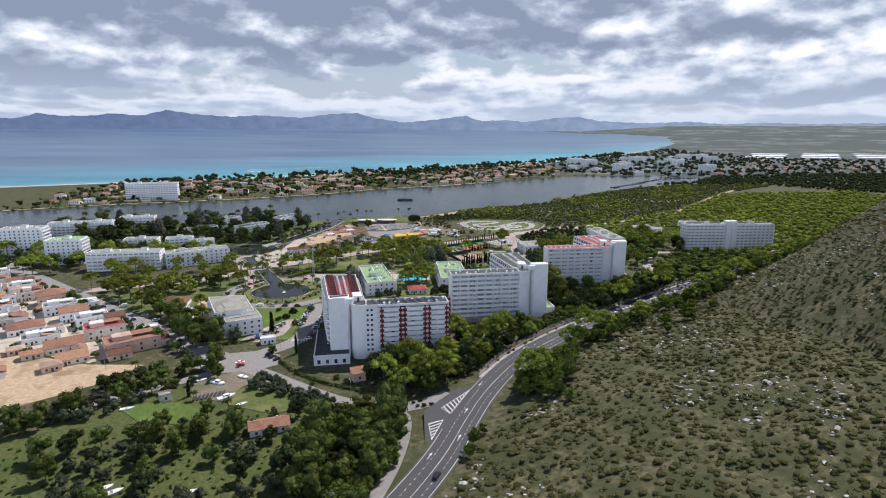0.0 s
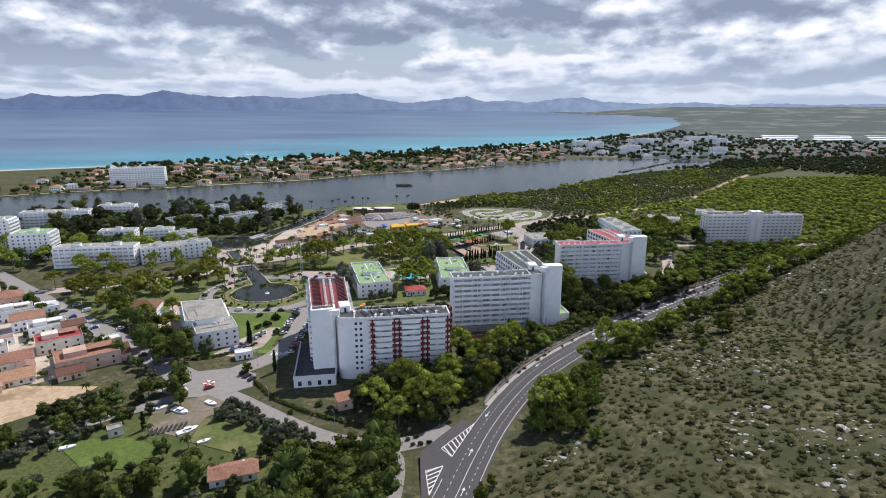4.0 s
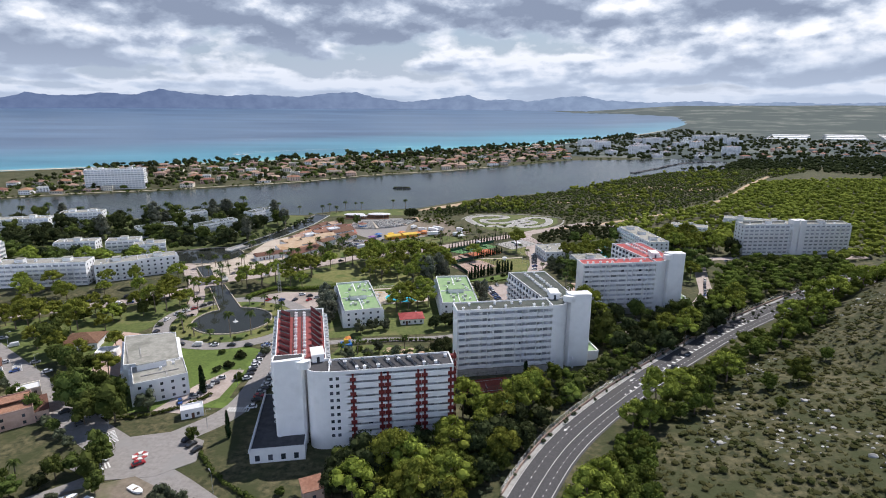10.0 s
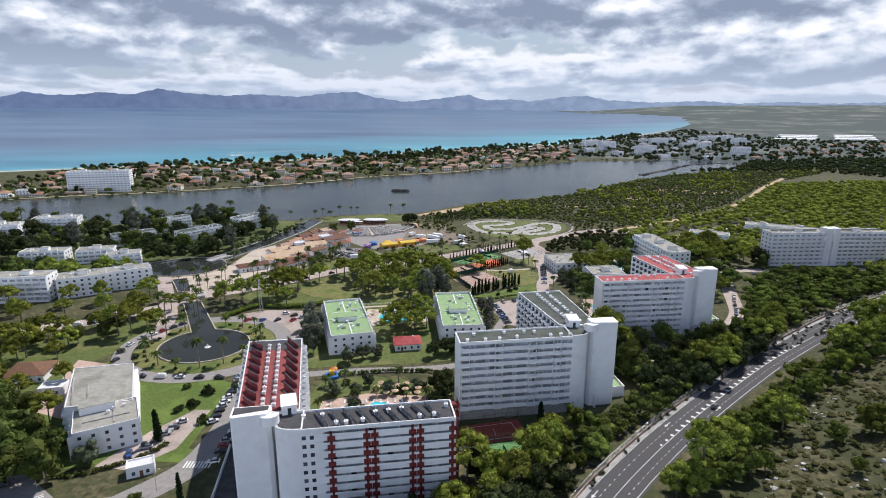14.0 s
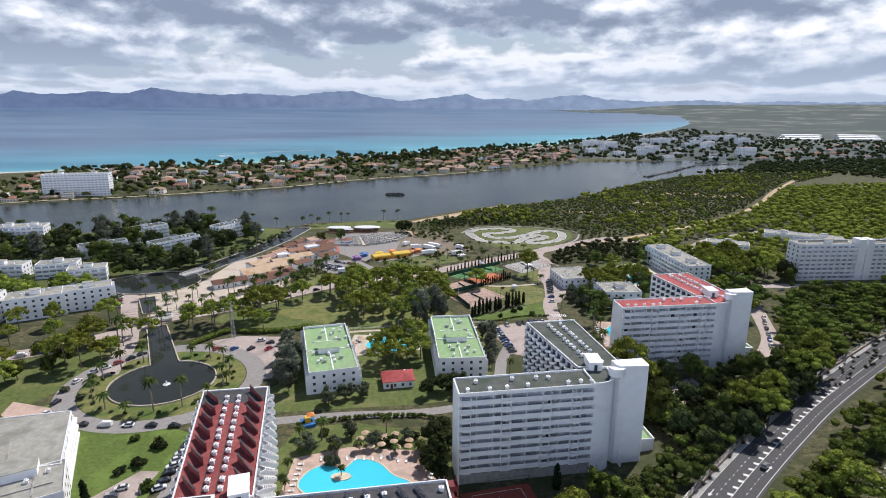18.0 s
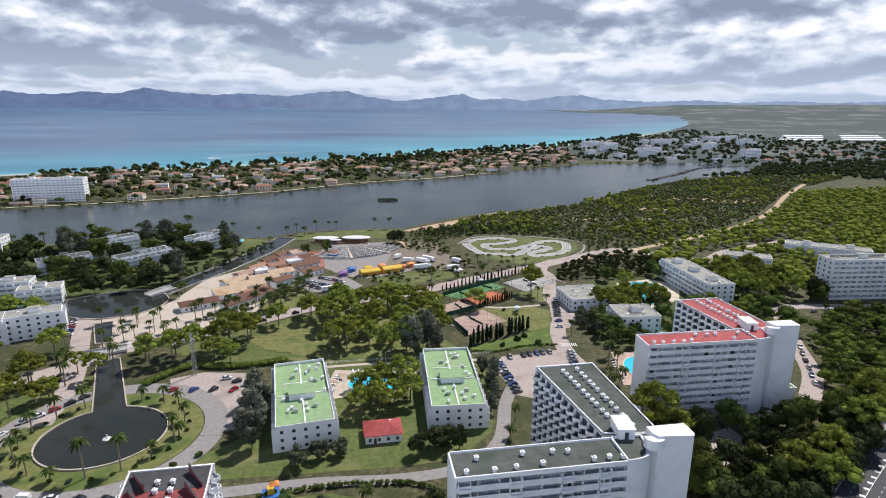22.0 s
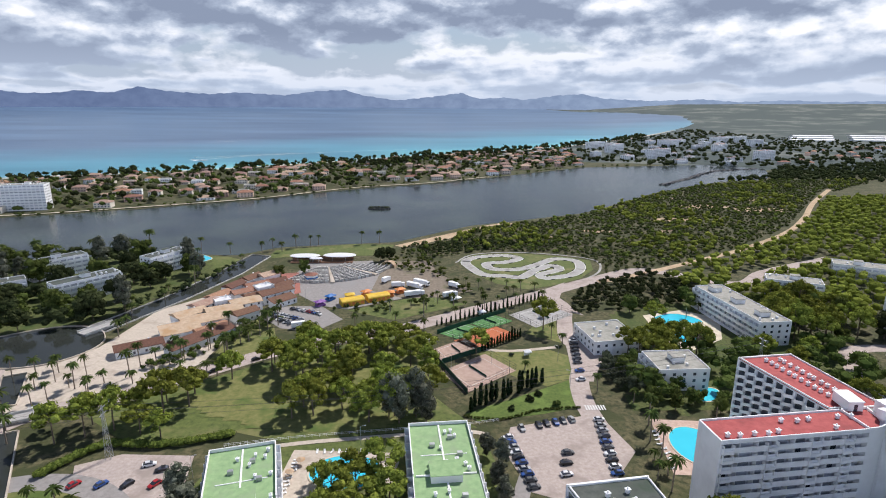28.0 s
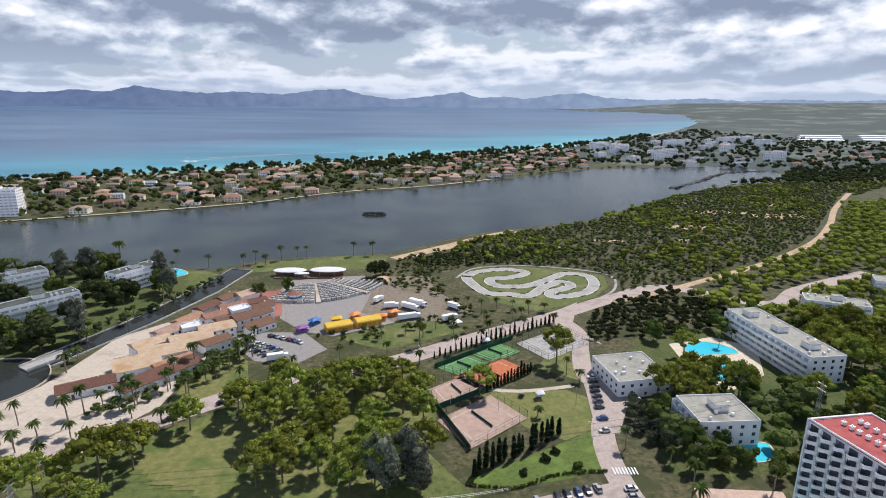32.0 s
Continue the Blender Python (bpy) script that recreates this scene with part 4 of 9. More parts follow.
# L-shaped block near the lawns
lowA = apartments("L-shaped three-storey white block with grey flat roof", -120, 173.3, 30.0, 19.7, 17, 3, "roof_stone", "se", "w", 2.9, 0, seed=5)
to_local = lowA.matrix_basis.inverted()
rp = [tuple((to_local @ Vector((x, y, 0))).xy) for x, y in ((-133, 190), (-111.5, 195.5), (-127, 225.5), (-148.5, 220.5))]
rear = slab_poly("rear_wing", rp, 0, 9.2, "white", lowA)
slab_poly("roof", rp, 9.2, 9.33, "roof_stone", rear)
part("parapet", coping(rp, 9.33, 9.6, 0.3), "white", rear)
for (ax, ay), (bx, by) in ((rp[1], rp[2]), (rp[3], rp[0])):
    e = Vector((bx - ax, by - ay))
    for f, i in product(range(3), range(7)):
        piece("window", WINDOW, rear, pose(ax + e.x * (i + 0.5) / 7, ay + e.y * (i + 0.5) / 7, 0.6 + f * 2.9, 0, 0, math.degrees(math.atan2(e.y, e.x))))
    nr = Vector((e.y, -e.x)).normalized() * 1.3
    for f in range(3):
        q = [(ax, ay), (bx, by), (bx + nr.x, by + nr.y), (ax + nr.x, ay + nr.y)]
        slab_poly("balcony", q, f * 2.9 + 0.05, f * 2.9 + 0.95, "white", rear)
part("cap", boxes((1.8, 13.2, 11.8, 19.2, 12.0, 12.15)), "roof_stone", part("stair_head", boxes((2, 13, 12, 19, 9.2, 12.0)), "white", lowA))
part("pipe_run", boxes((4, 4.5, 20, 38, 9.4, 9.7), (-1, -0.5, 22, 46, 9.4, 9.7), (12, 12.4, 2, 11, 9.4, 9.7), (3, 17, 6, 6.4, 9.4, 9.7)), "concrete", lowA)

# further blocks
for row in (
    ("long white four-storey block with balconies and flat roof", 174.5, 397, 97, 56, 16, 4, "roof_stone", "we", "n", 11, 3),
    ("white three-storey block with flat roof among trees", 94.5, 352.5, 3, 21, 18, 3, "roof_stone", "sen", "w", 12, 1),
    ("low white block with grey flat roof behind trees", 78, 386, 10, 23, 24, 2, "roof_stone", "sewn", "", 13, 0),
    ("low white block with grey flat roof behind trees", 268, 505, -30, 55, 14, 3, "roof_stone", "we", "s", 14, 2),
    ("white hotel block with balconies by a pine wood", 205, 472, -25, 30, 13, 3, "roof_stone", "we", "s", 15, 1),
    ("long white five-storey block with flat roof", -285, 318, 8.5, 56, 13, 5, "roof_stone", "en", "s", 16, 2),
    ("white four-storey block stepping back with balconies", -226, 328, 30, 26, 15, 4, "roof_stone", "sn", "e", 17, 1),
    ("white four-storey block stepping back with balconies", -205, 343, 30, 24, 12, 4, "roof_stone", "sn", "e", 18, 1),
    ("tall white block with pale roof above the trees", -330, 338, 12, 26, 18, 7, "roof_green", "sn", "we", 19, 1),
    ("tall white block with pale roof above the trees", -395, 372, 12, 34, 18, 8, "roof_stone", "sn", "we", 20, 1),
    ("long white block with balcony rows by the lake", -405, 452, 14, 60, 14, 5, "roof_stone", "we", "s", 21, 2),
    ("long white block with balcony rows by the lake", -352, 488, 14, 36, 14, 5, "roof_stone", "we", "s", 22, 2),
    ("grey-roofed four-storey block by the lake", -250, 494, 52, 34, 11, 4, "roof_grey", "nw", "s", 23, 1),
    ("grey-roofed four-storey block by the canal", -207, 451, 52, 36, 11, 4, "roof_grey", "nw", "s", 24, 1),
    ("grey-roofed four-storey block by the canal", -181, 508, 62, 30, 11, 4, "roof_grey", "nw", "s", 25, 1),
    ("grey-roofed four-storey block by the lake", -262, 452, 40, 32, 11, 3, "roof_grey", "nw", "s", 26, 1),
    ("white nine-storey hotel on the spit with balcony rows", -470, 724, 13, 72, 15, 9, "roof_stone", "we", "s", 27, 2),
    ("white low terrace building by the park", -300, 400, 10, 30, 12, 3, "roof_stone", "we", "s", 28, 1),
    ("white low terrace building by the park", -262, 404, 18, 24, 12, 3, "roof_stone", "we", "s", 29, 1),
    ("white low terrace building by the park", -234, 392, 24, 22, 12, 3, "roof_stone", "we", "s", 30, 1),
):
    lab, x, y, a, ww, d, fl, roof, win, balc, seed, heads = row
    apartments(lab, x, y, a, ww, d, fl, roof, win, balc, 2.85, heads, seed=seed)
# ---- roads, paving, lawns, water and courts ----
def sheet(name, poly, z, mat, label, category, kind="structure", parent=None):
    bm = bmesh.new()
    q = [(p.x, p.y) if isinstance(p, Vector) else p for p in poly]
    if area(q) < 0:
        q = q[::-1]
    prism(bm, q, z - 0.3, z)
    bmesh.ops.triangulate(bm, faces=[f for f in bm.faces if len(f.verts) > 4])
    ob = part(name, bm, mat, parent)
    return tagged(ob, label, category, kind=kind)


def ribbon(pts, width, lift, drape=True, skirt=0.0, side=0.0, across=2):
    """A strip along pts, shifted sideways by side (to the right), on the land."""
    verts, faces = [], []
    P = [Vector((p[0], p[1], p[2] if len(p) > 2 else 0.0)) for p in pts]
    for i, p in enumerate(P):
        d = (P[min(i + 1, len(P) - 1)] - P[max(i - 1, 0)])
        r = Vector((d.y, -d.x, 0)).normalized()
        for j in range(across):
            q = p + r * (side + width * (j / (across - 1) - 0.5))
            verts.append((q.x, q.y, p.z + lift))
        if i:
            for j in range(across - 1):
                b = (i - 1) * across + j
                faces.append((b, b + 1, b + across + 1, b + across))
    if drape:
        zz = np.maximum(land([v[0] for v in verts], [v[1] for v in verts]), 0.0) + lift
        verts = [(v[0], v[1], float(z)) for v, z in zip(verts, zz)]
    return verts, faces


def strip(name, pts, width, mat, label="", category="", lift=0.1, drape=True, side=0.0, across=2, parent=None, kind="structure"):
    ob = part(name, raw_mesh(name, *ribbon(pts, width, lift, drape, 0, side, across), mat), None, parent)
    return tagged(ob, label, category, kind=kind) if label else ob


road = strip("road", ROAD, 13.6, "asphalt", "dark asphalt main road curving below the hill", "road", 0.06, False)


def line_along(pts, side, width, dash=None, lift=0.1, parent=None, start=0, end=None):
    pts = pts[start:end]
    if not dash:
        strip("lane_line", pts, width, "paint", lift=lift, drape=False, side=side, parent=parent)
        return
    fine, out = curve_through([tuple(p) for p in pts], 1.0), ([], [])
    for i in range(0, len(fine) - dash[0], dash[0] + dash[1]):
        v, f = ribbon(fine[i:i + dash[0] + 1], width, lift, False, 0, side)
        out[1].extend(tuple(k + len(out[0]) for k in q) for q in f)
        out[0].extend(v)
    part("dashed_line", raw_mesh("dashed_line", *out, "paint"), None, parent)


for sd, dash in ((-5.9, None), (5.9, None), (0.7, None), (-2.7, (1, 2)), (3.4, (1, 2))):
    line_along(ROAD, sd, 0.16, dash, 0.1, road)
sheet("road", [(-6, 60), (-3, 62), (4, 76), (14, 103), (8, 105), (0, 94), (-7, 84)], 4.17, "asphalt", "dark asphalt apron of the junction", "road")
bm = bmesh.new()      # two hatched wedges beside the junction
for tip, a, b, n in (((12.8, 102.6), (0.2, 86.3), (3.8, 81.7), 9), ((-3.5, 62.0), (-4.9, 73.9), (0.8, 76.5), 6)):
    T_, A_, B_ = Vector(tip), Vector(a), Vector(b)
    for i in range(n):
        t = i / n
        p, q = A_.lerp(T_, min(1, t + 0.07)), B_.lerp(T_, t)
        if (q - p).length > 0.5:
            d = (q - p).normalized()
            w = Vector((-d.y, d.x)) * 0.22
            c = [tuple(v) for v in (p - w, q - w, q + w, p + w)]
            prism(bm, c if area(c) > 0 else c[::-1], 4.17, 4.21)
    for p, q in ((A_, T_), (B_, T_), (A_, B_)):
        d = (q - p).normalized()
        w = Vector((-d.y, d.x)) * 0.11
        c = [tuple(v) for v in (p - w, q - w, q + w, p + w)]
        prism(bm, c if area(c) > 0 else c[::-1], 4.17, 4.22)
part("hatching", bm, "paint", road)
bm = bmesh.new()
bm = bmesh.new()      # striped median on the bend
fine = [p for p in curve_through([tuple(p) for p in ROAD], 1.0)]
for i, p in enumerate(fine[:-1]):
    if 176 < p.y < 262 and i % 4 == 0:
        d = fine[i + 1] - p
        w = 0.75 * min(1.0, (p.y - 172) / 16)
        box(bm, -w, w, -0.55, 0.55, 0, 0.03, pose(p.x, p.y, p.z + 0.08, 0, 0, math.degrees(math.atan2(d.y, d.x)) - 72))
part("hatching", bm, "paint", road)
for y_at, off, turned in ((50, -4, 0), (64, 2, 0), (84, -1.4, 0), (107, -4, 180), (150, -4.2, 180), (188, -4.2, 180), (205, 3.8, 0)):
    p = min(fine, key=lambda q: abs(q.y - y_at))
    d = fine[fine.index(p) + 1] - p
    r = Vector((d.y, -d.x, 0)).normalized() * off
    v = [(-0.12, -2.2), (0.12, -2.2), (0.12, 0.6), (0.65, 0.6), (0, 2.2), (-0.65, 0.6), (-0.12, 0.6)]
    part("arrow", prism(bmesh.new(), v, 0, 0.02), "paint", road).matrix_basis = pose(p.x + r.x, p.y + r.y, p.z + 0.1, 0, 0, math.degrees(math.atan2(d.y, d.x)) - 90 + turned)

# concrete parapet with a mesh fence along the outer edge of the road
edge = [p for p in ROAD if p.y > 110 and p.x < 330]
fence = thing("road_barrier", "pinkish concrete parapet with grey mesh fence along the road", "barrier")
verts, faces = [], []
for i, p in enumerate(edge):
    d = edge[min(i + 1, len(edge) - 1)] - edge[max(i - 1, 0)]
    r = Vector((d.y, -d.x, 0)).normalized()
    for s_, z in ((-7.9, -3.0), (-7.9, 0.95), (-7.55, 0.95), (-7.55, -3.0)):
        q = p + r * s_
        verts.append((q.x, q.y, p.z + z))
    if i:
        b = (i - 1) * 4
        faces += [(b + k_, b + k_ + 1, b + k_ + 5, b + k_ + 4) for k_ in range(3)]
part("parapet", raw_mesh("parapet", verts, faces, "pink_paving"), None, fence)
POST = mesh_of(boxes((-0.05, 0.05, -0.05, 0.05, 0, 2.1)), "post", "metal")
fine = curve_through([tuple(p) for p in edge], 2.0)
rails = bmesh.new()
last = None
for i, p in enumerate(fine):
    d = fine[min(i + 1, len(fine) - 1)] - fine[max(i - 1, 0)]
    r = Vector((d.y, -d.x, 0)).normalized()
    q = p + r * -7.75
    if i % 2 == 0:
        piece("post", POST, fence, pose(q.x, q.y, p.z + 0.9))
    if last:
        for z in (1.3, 1.7, 2.1, 2.5, 2.95):
            tube(rails, last + Vector((0, 0, z)), q + Vector((0, 0, z)), 0.035, 0.035, 4)
    last = q
part("rail", rails, "metal", fence)
strip("verge", edge, 1.4, "concrete", "pale concrete gutter beside the road", "verge", 0.09, False, -6.8)

streets = (
    ("faded grey street with white markings", [(-106, 140), (-95, 133), (-84, 126), (-66, 113), (-46, 100), (-32, 95), (-18, 93.5), (-6, 95), (4, 101)], 9.5, "old_road"),
    ("grey slip road joining the main road", [(-24, 94), (-17, 88), (-14.5, 78), (-15, 60), (-18, 40), (-24, 18)], 5.5, "old_road"),
    ("wide grey avenue lined with parked cars", [(-104, 140), (-118, 149), (-140, 165), (-170, 189), (-224, 230), (-290, 281), (-380, 350)], 13, "old_road"),
    ("grey street past the hotel with parked cars", [(-104, 142), (-92, 155), (-83, 166), (-79, 178), (-78, 200), (-80, 222), (-84, 236)], 10, "old_road"),
    ("pale street leading past a plot to the village", [(-104, 136), (-116, 124), (-132, 112), (-150, 98), (-176, 84), (-215, 64), (-280, 30)], 6, "old_road"),
    ("pale boulevard lined with palms", [(-262, 262), (-215, 282), (-186, 294), (-158, 318), (-145, 336), (-128, 345), (-106, 361), (-69, 391), (-42, 405), (-12, 418), (28, 445), (70, 472), (110, 500), (150, 520), (197, 490), (231, 515), (299, 550)], 11, "parking"),
    ("grey lane behind the hotel gardens", [(-80, 230), (-60, 234), (-35, 238), (-8, 240), (12, 246), (24, 260), (29, 285), (34, 300)], 5, "old_road"),
    ("pale access road between parking and boulevard", [(64, 325), (63, 345), (66, 365), (74, 385), (70, 405), (74, 430), (78, 450), (72, 470)], 8, "parking"),
    ("sandy footpath through the scrub", [(110, 495), (132, 505), (186, 538), (246, 577), (316, 635), (373, 700), (436, 784), (523, 886)], 5.5, "sand"),
    ("grey road behind the red-roofed hotel", [(150, 288), (165, 310), (178, 345), (190, 375), (205, 392), (250, 392), (330, 398)], 8, "parking"),
    ("pale wide road beside the canal with parked cars", [(-141, 270), (-143.5, 282), (-149, 302), (-158, 321), (-167, 338), (-177, 357), (-186, 376)], 8.5, "parking"),
    ("pale walk along the lawns", [(22, 394), (40, 391), (62, 395)], 2.5, "paving"),
    ("pale walk behind the green-roofed blocks", [(-66, 312), (-40, 318), (-10, 322), (14, 325), (24, 322)], 2.2, "paving"),
)
for lab, pts, w_, mat in streets:
    strip("road" if w_ > 3 else "path", curve_through(pts, 4.0), w_, mat, lab, "road" if w_ > 3 else "path", 0.10 + 0.004 * (hash(len(lab)) % 7), True, 0.0, 3)

sheets = (
    ("road", [(-122, 134), (-108, 128), (-92, 130), (-82, 138), (-84, 150), (-96, 156), (-112, 152), (-120, 146)], 0.17, "old_road", "grey junction with a painted mini roundabout"),
    ("lawn", [(-100, 173), (-80, 172), (-76, 178), (-86, 180), (-86, 226), (-98, 231), (-128, 234), (-150, 246), (-165, 235), (-158, 205), (-140, 180), (-124, 168)], 0.05, "green_lawn", "bright watered lawn round a white block"),
    ("lawn", [(-160, 240), (-150, 262), (-140, 285), (-128, 300), (-140, 312), (-170, 292), (-200, 280), (-235, 258), (-235, 240), (-190, 205), (-165, 220)], 0.045, "lawn", "lawn under trees beside the avenue"),
    ("lawn", [(-66, 325), (-80, 316), (-100, 318), (-124, 336), (-106, 351), (-69, 381), (-42, 397), (-12, 410), (2, 402), (8, 378), (3, 352), (12, 338), (20, 327), (-10, 324), (-45, 318)], 0.045, "lawn", "park lawn shaded by pines"),
    ("lawn", [(-90, 238), (-62, 240), (-8, 246), (10, 250), (22, 266), (26, 300), (22, 320), (-10, 321), (-45, 316), (-66, 308), (-70, 286), (-66, 262), (-78, 250)], 0.04, "lawn", "lawn round the green-roofed blocks"),
    ("lawn", [(-48, 166), (4, 170), (6, 190), (3, 226), (-30, 233), (-50, 230), (-54, 214)], 0.04, "lawn", "hotel garden lawn with shrubs"),
    ("lawn", [(16, 336), (26, 342), (42, 351), (62, 363), (60, 341), (46, 336), (21, 331)], 0.05, "green_lawn", "green lawn by the tennis courts"),
    ("lawn", [(22, 392), (36, 390), (59, 392), (66, 386), (63, 364), (51, 357), (38, 366), (30, 380)], 0.05, "dry_lawn", "dry lawn by the tennis courts"),
    ("lawn", [(50, 412), (66, 400), (68, 424), (72, 440), (58, 424)], 0.05, "dry_lawn", "dry lawn by the access road"),
    ("lawn", [(-43, 444), (-14, 462), (3, 470), (23, 454), (-17, 430)], 0.05, "lawn", "lawn beside the yellow stands"),
    ("lawn", [(-96, 399), (-89, 434), (-77, 419), (-70, 398), (-83, 385), (-96, 383)], 0.05, "dry_lawn", "dry lawn behind the shops"),
    ("lawn", [(-200, 560), (-148, 556), (-124, 540), (-136, 508), (-150, 480), (-165, 470), (-185, 520)], 0.05, "lawn", "lawn on the canal bank"),
    ("lawn", [(-118, 575), (-60, 594), (-28, 592), (-30, 560), (-96, 556), (-118, 552)], 0.05, "lawn", "lawn on the lake shore"),
    ("lawn", [(22, 545), (36, 562), (64, 566), (96, 558), (118, 545), (114, 522), (100, 502), (80, 488), (62, 480), (44, 492), (30, 514)], 0.05, "lawn", "grass between the loops of a kart track"),
    ("lawn", [(-142, 97), (-110, 98), (-99, 90), (-104, 80), (-121, 80)], 0.35, "green_lawn", "green lawn of a garden plot"),
    ("lawn", [(-92, 112), (-66, 106), (-56, 96), (-70, 88), (-92, 96)], 0.35, "lawn", "rough grass of a boat yard"),
    ("parking", [(28, 313), (32, 327), (66, 336), (72, 312), (60, 296), (43, 288), (34, 292)], 0.08, "parking", "pinkish surfaced car park"),
    ("parking", [(68, 405), (88, 413), (86, 393), (71, 361), (63, 362), (67, 393)], 0.085, "parking", "pinkish surfaced car park by the courts"),
    ("parking", [(-110, 306), (-98, 312), (-74, 311), (-70, 290), (-70, 268), (-78, 264), (-88, 290), (-104, 294)], 0.09, "parking", "dusty pale car park by the pond"),
    ("parking", [(-94, 441), (-78, 451), (-59, 451), (-44, 431), (-56, 414), (-74, 419)], 0.09, "old_road", "grey car park beside the shops"),
    ("parking", [(-112, 170), (-100, 168), (-90, 180), (-88, 205), (-94, 205), (-104, 190)], 0.10, "parking", "small car park by the white block"),
    ("parking", [(84, 236), (112, 252), (108, 268), (78, 255)], 0.10, "parking", "shaded car park behind the hotel"),
    ("pavement", [(-181, 371), (-160, 356), (-158, 338), (-146, 338), (-128, 350), (-106, 366), (-98, 380), (-96, 440), (-92, 478), (-104, 486), (-128, 470), (-148, 445), (-151, 412), (-153, 396), (-164, 380)], 0.07, "paving", "pale paved promenade round the pond and shops"),
    ("pavement", [(-106, 511), (-87, 516), (-76, 474), (-87, 466), (-98, 484)], 0.08, "brick_paving", "red brick paved square"),
    ("pavement", [(-88, 516), (-84, 540), (-40, 545), (-32, 512), (-34, 478), (-14, 464), (-44, 446), (-60, 452), (-76, 470)], 0.075, "old_road", "grey paved fair ground by the open-air theatre"),
    ("pavement", [(-32, 512), (-24, 544), (2, 544), (6, 516), (28, 478), (9, 466), (-14, 464), (-34, 478)], 0.079, "dirt", "earth yard with parked trucks"),
    ("pavement", [(-47, 176), (-4, 178), (2, 200), (-6, 216), (-30, 218), (-47, 212)], 0.07, "pink_paving", "pinkish paved pool terrace with loungers"),
    ("pavement", [(-44, 288), (-8, 296), (-6, 312), (-42, 314)], 0.07, "paving", "pale paved pool terrace"),
    ("pavement", [(80, 300), (104, 298), (110, 330), (84, 332)], 0.08, "pink_paving", "pinkish paved pool terrace"),
    ("pavement", [(118, 436), (142, 444), (158, 432), (146, 404), (124, 390), (116, 400)], 0.08, "beach", "white paved water garden"),
    ("pavement", [(62, 470), (88, 494), (78, 462), (86, 436), (72, 448)], 0.12, "parking", "sandy forecourt of the kart track"),
    ("ground", [(-178, 138), (-149, 138), (-152, 124), (-172, 104), (-190, 88), (-230, 112), (-245, 152), (-215, 150)], 0.06, "sand", "bare sandy building plot with tracks"),
    ("pavement", [(-158, 158), (-186, 181), (-240, 223), (-300, 270), (-392, 342), (-470, 330), (-430, 200), (-330, 140), (-262, 128), (-246, 154), (-214, 152), (-178, 140)], 0.045, "paving", "pale concrete yards and lanes of the old quarter"),
    ("ground", [(-116, 122), (-98, 130), (-82, 121), (-92, 113), (-93, 98), (-112, 104)], 0.33, "dirt", "trodden earth of the boat yard"),
    ("ground", [(-27, 590), (15, 629), (50, 663), (74, 680), (80, 672), (40, 648), (19, 615), (-20, 583)], 0.02, "sand", "sandy strip along the lake shore"),
    ("ground", [(-140, 198), (-150, 240), (-162, 236), (-156, 204)], 0.065, "pink_paving", "pinkish playground surface"),
    ("ground", [(-165, 248), (-135, 240), (-140, 228), (-160, 226)], 0.068, "pink_paving", "pinkish playground surface"),
    ("ground", [(-60, 80), (-46, 84), (-40, 72), (-56, 66)], 0.06, "brick_paving", "red earth beside the old house"),
)
for nm, poly, z, mat, lab in sheets:
    sheet(nm, poly, z, mat, lab, nm)

# the round pond with its island road, fountain and canals
def circle(x, y, r, n=48, ry=None, a0=0.0, a1=360.0):
    return [(x + r * math.cos(radians(a0 + (a1 - a0) * i / n)), y + (ry or r) * math.sin(radians(a0 + (a1 - a0) * i / n))) for i in range(n + (1 if a1 - a0 < 360 else 0))]


strip("road", [Vector((*p, 0)) for p in circle(-113.5, 264, 36.5, 60, 34)] + [Vector((-77, 264, 0))], 8, "old_road", "grey ring road round the pond", "road", 0.14)
sheet("lawn", circle(-113.5, 264, 32, 48, 30), 0.12, "dry_lawn", "dry grass ring round the pond", "lawn")


def basin(name, poly, z, label, wall=0.45, mat="pond", edge="paving"):
    w = sheet(name, poly, z, mat, label, "water")
    part("coping", coping([(p[0], p[1]) for p in poly], z - 0.2, z + wall, -0.5 if area([tuple(p) for p in poly]) > 0 else -0.5), edge, w)
    return w


POND = [(x, y) for x, y in circle(-114.3, 263.8, 20.6, 64, 19.2, 128, 454)] + [(-116.6, 283.4), (-141.5, 325.6), (-149.3, 321.6), (-126.9, 279.4)]
basin("water", POND, 0.2, "dark round pond with a straight canal and a pale stone rim")
basin("water", [(-161.4, 341.6), (-154.9, 343.5), (-168.5, 370), (-176, 366)], 0.2, "dark stepped canal between paved banks")
basin("water", [(p.x, p.y) for p in curve_through([(-216, 398), (-205, 410), (-185, 421), (-166, 418), (-155, 404), (-156, 390), (-166, 378), (-185, 374), (-206, 382)], 4, True)], 0.18, "dark oval basin at the head of the canal")
basin("water", [(-172, 420), (-160, 414), (-140, 462), (-124, 512), (-117, 556), (-132, 560), (-141, 510), (-154, 464)], 0.17, "dark green canal running to the lake", 0.5, "pond", "stone")
bridge = thing("bridge", "low pale bridge with parapets over the canal", "bridge", pose(-151, 331, 0, 0, 0, 28))
part("deck", boxes((-9, 9, -3.5, 3.5, 0.2, 0.9)), "concrete", bridge)
part("parapet", boxes((-9, 9, -3.7, -3.4, 0.9, 1.8)), "stone", bridge), part("parapet", boxes((-9, 9, 3.4, 3.7, 0.9, 1.8)), "stone", bridge)
bridge2 = copy_thing(bridge, pose(-165, 418, 0, 0, 0, 60))
fountain = thing("fountain", "small white foaming fountain in the pond", "fountain", pose(-112, 262, 0.2))
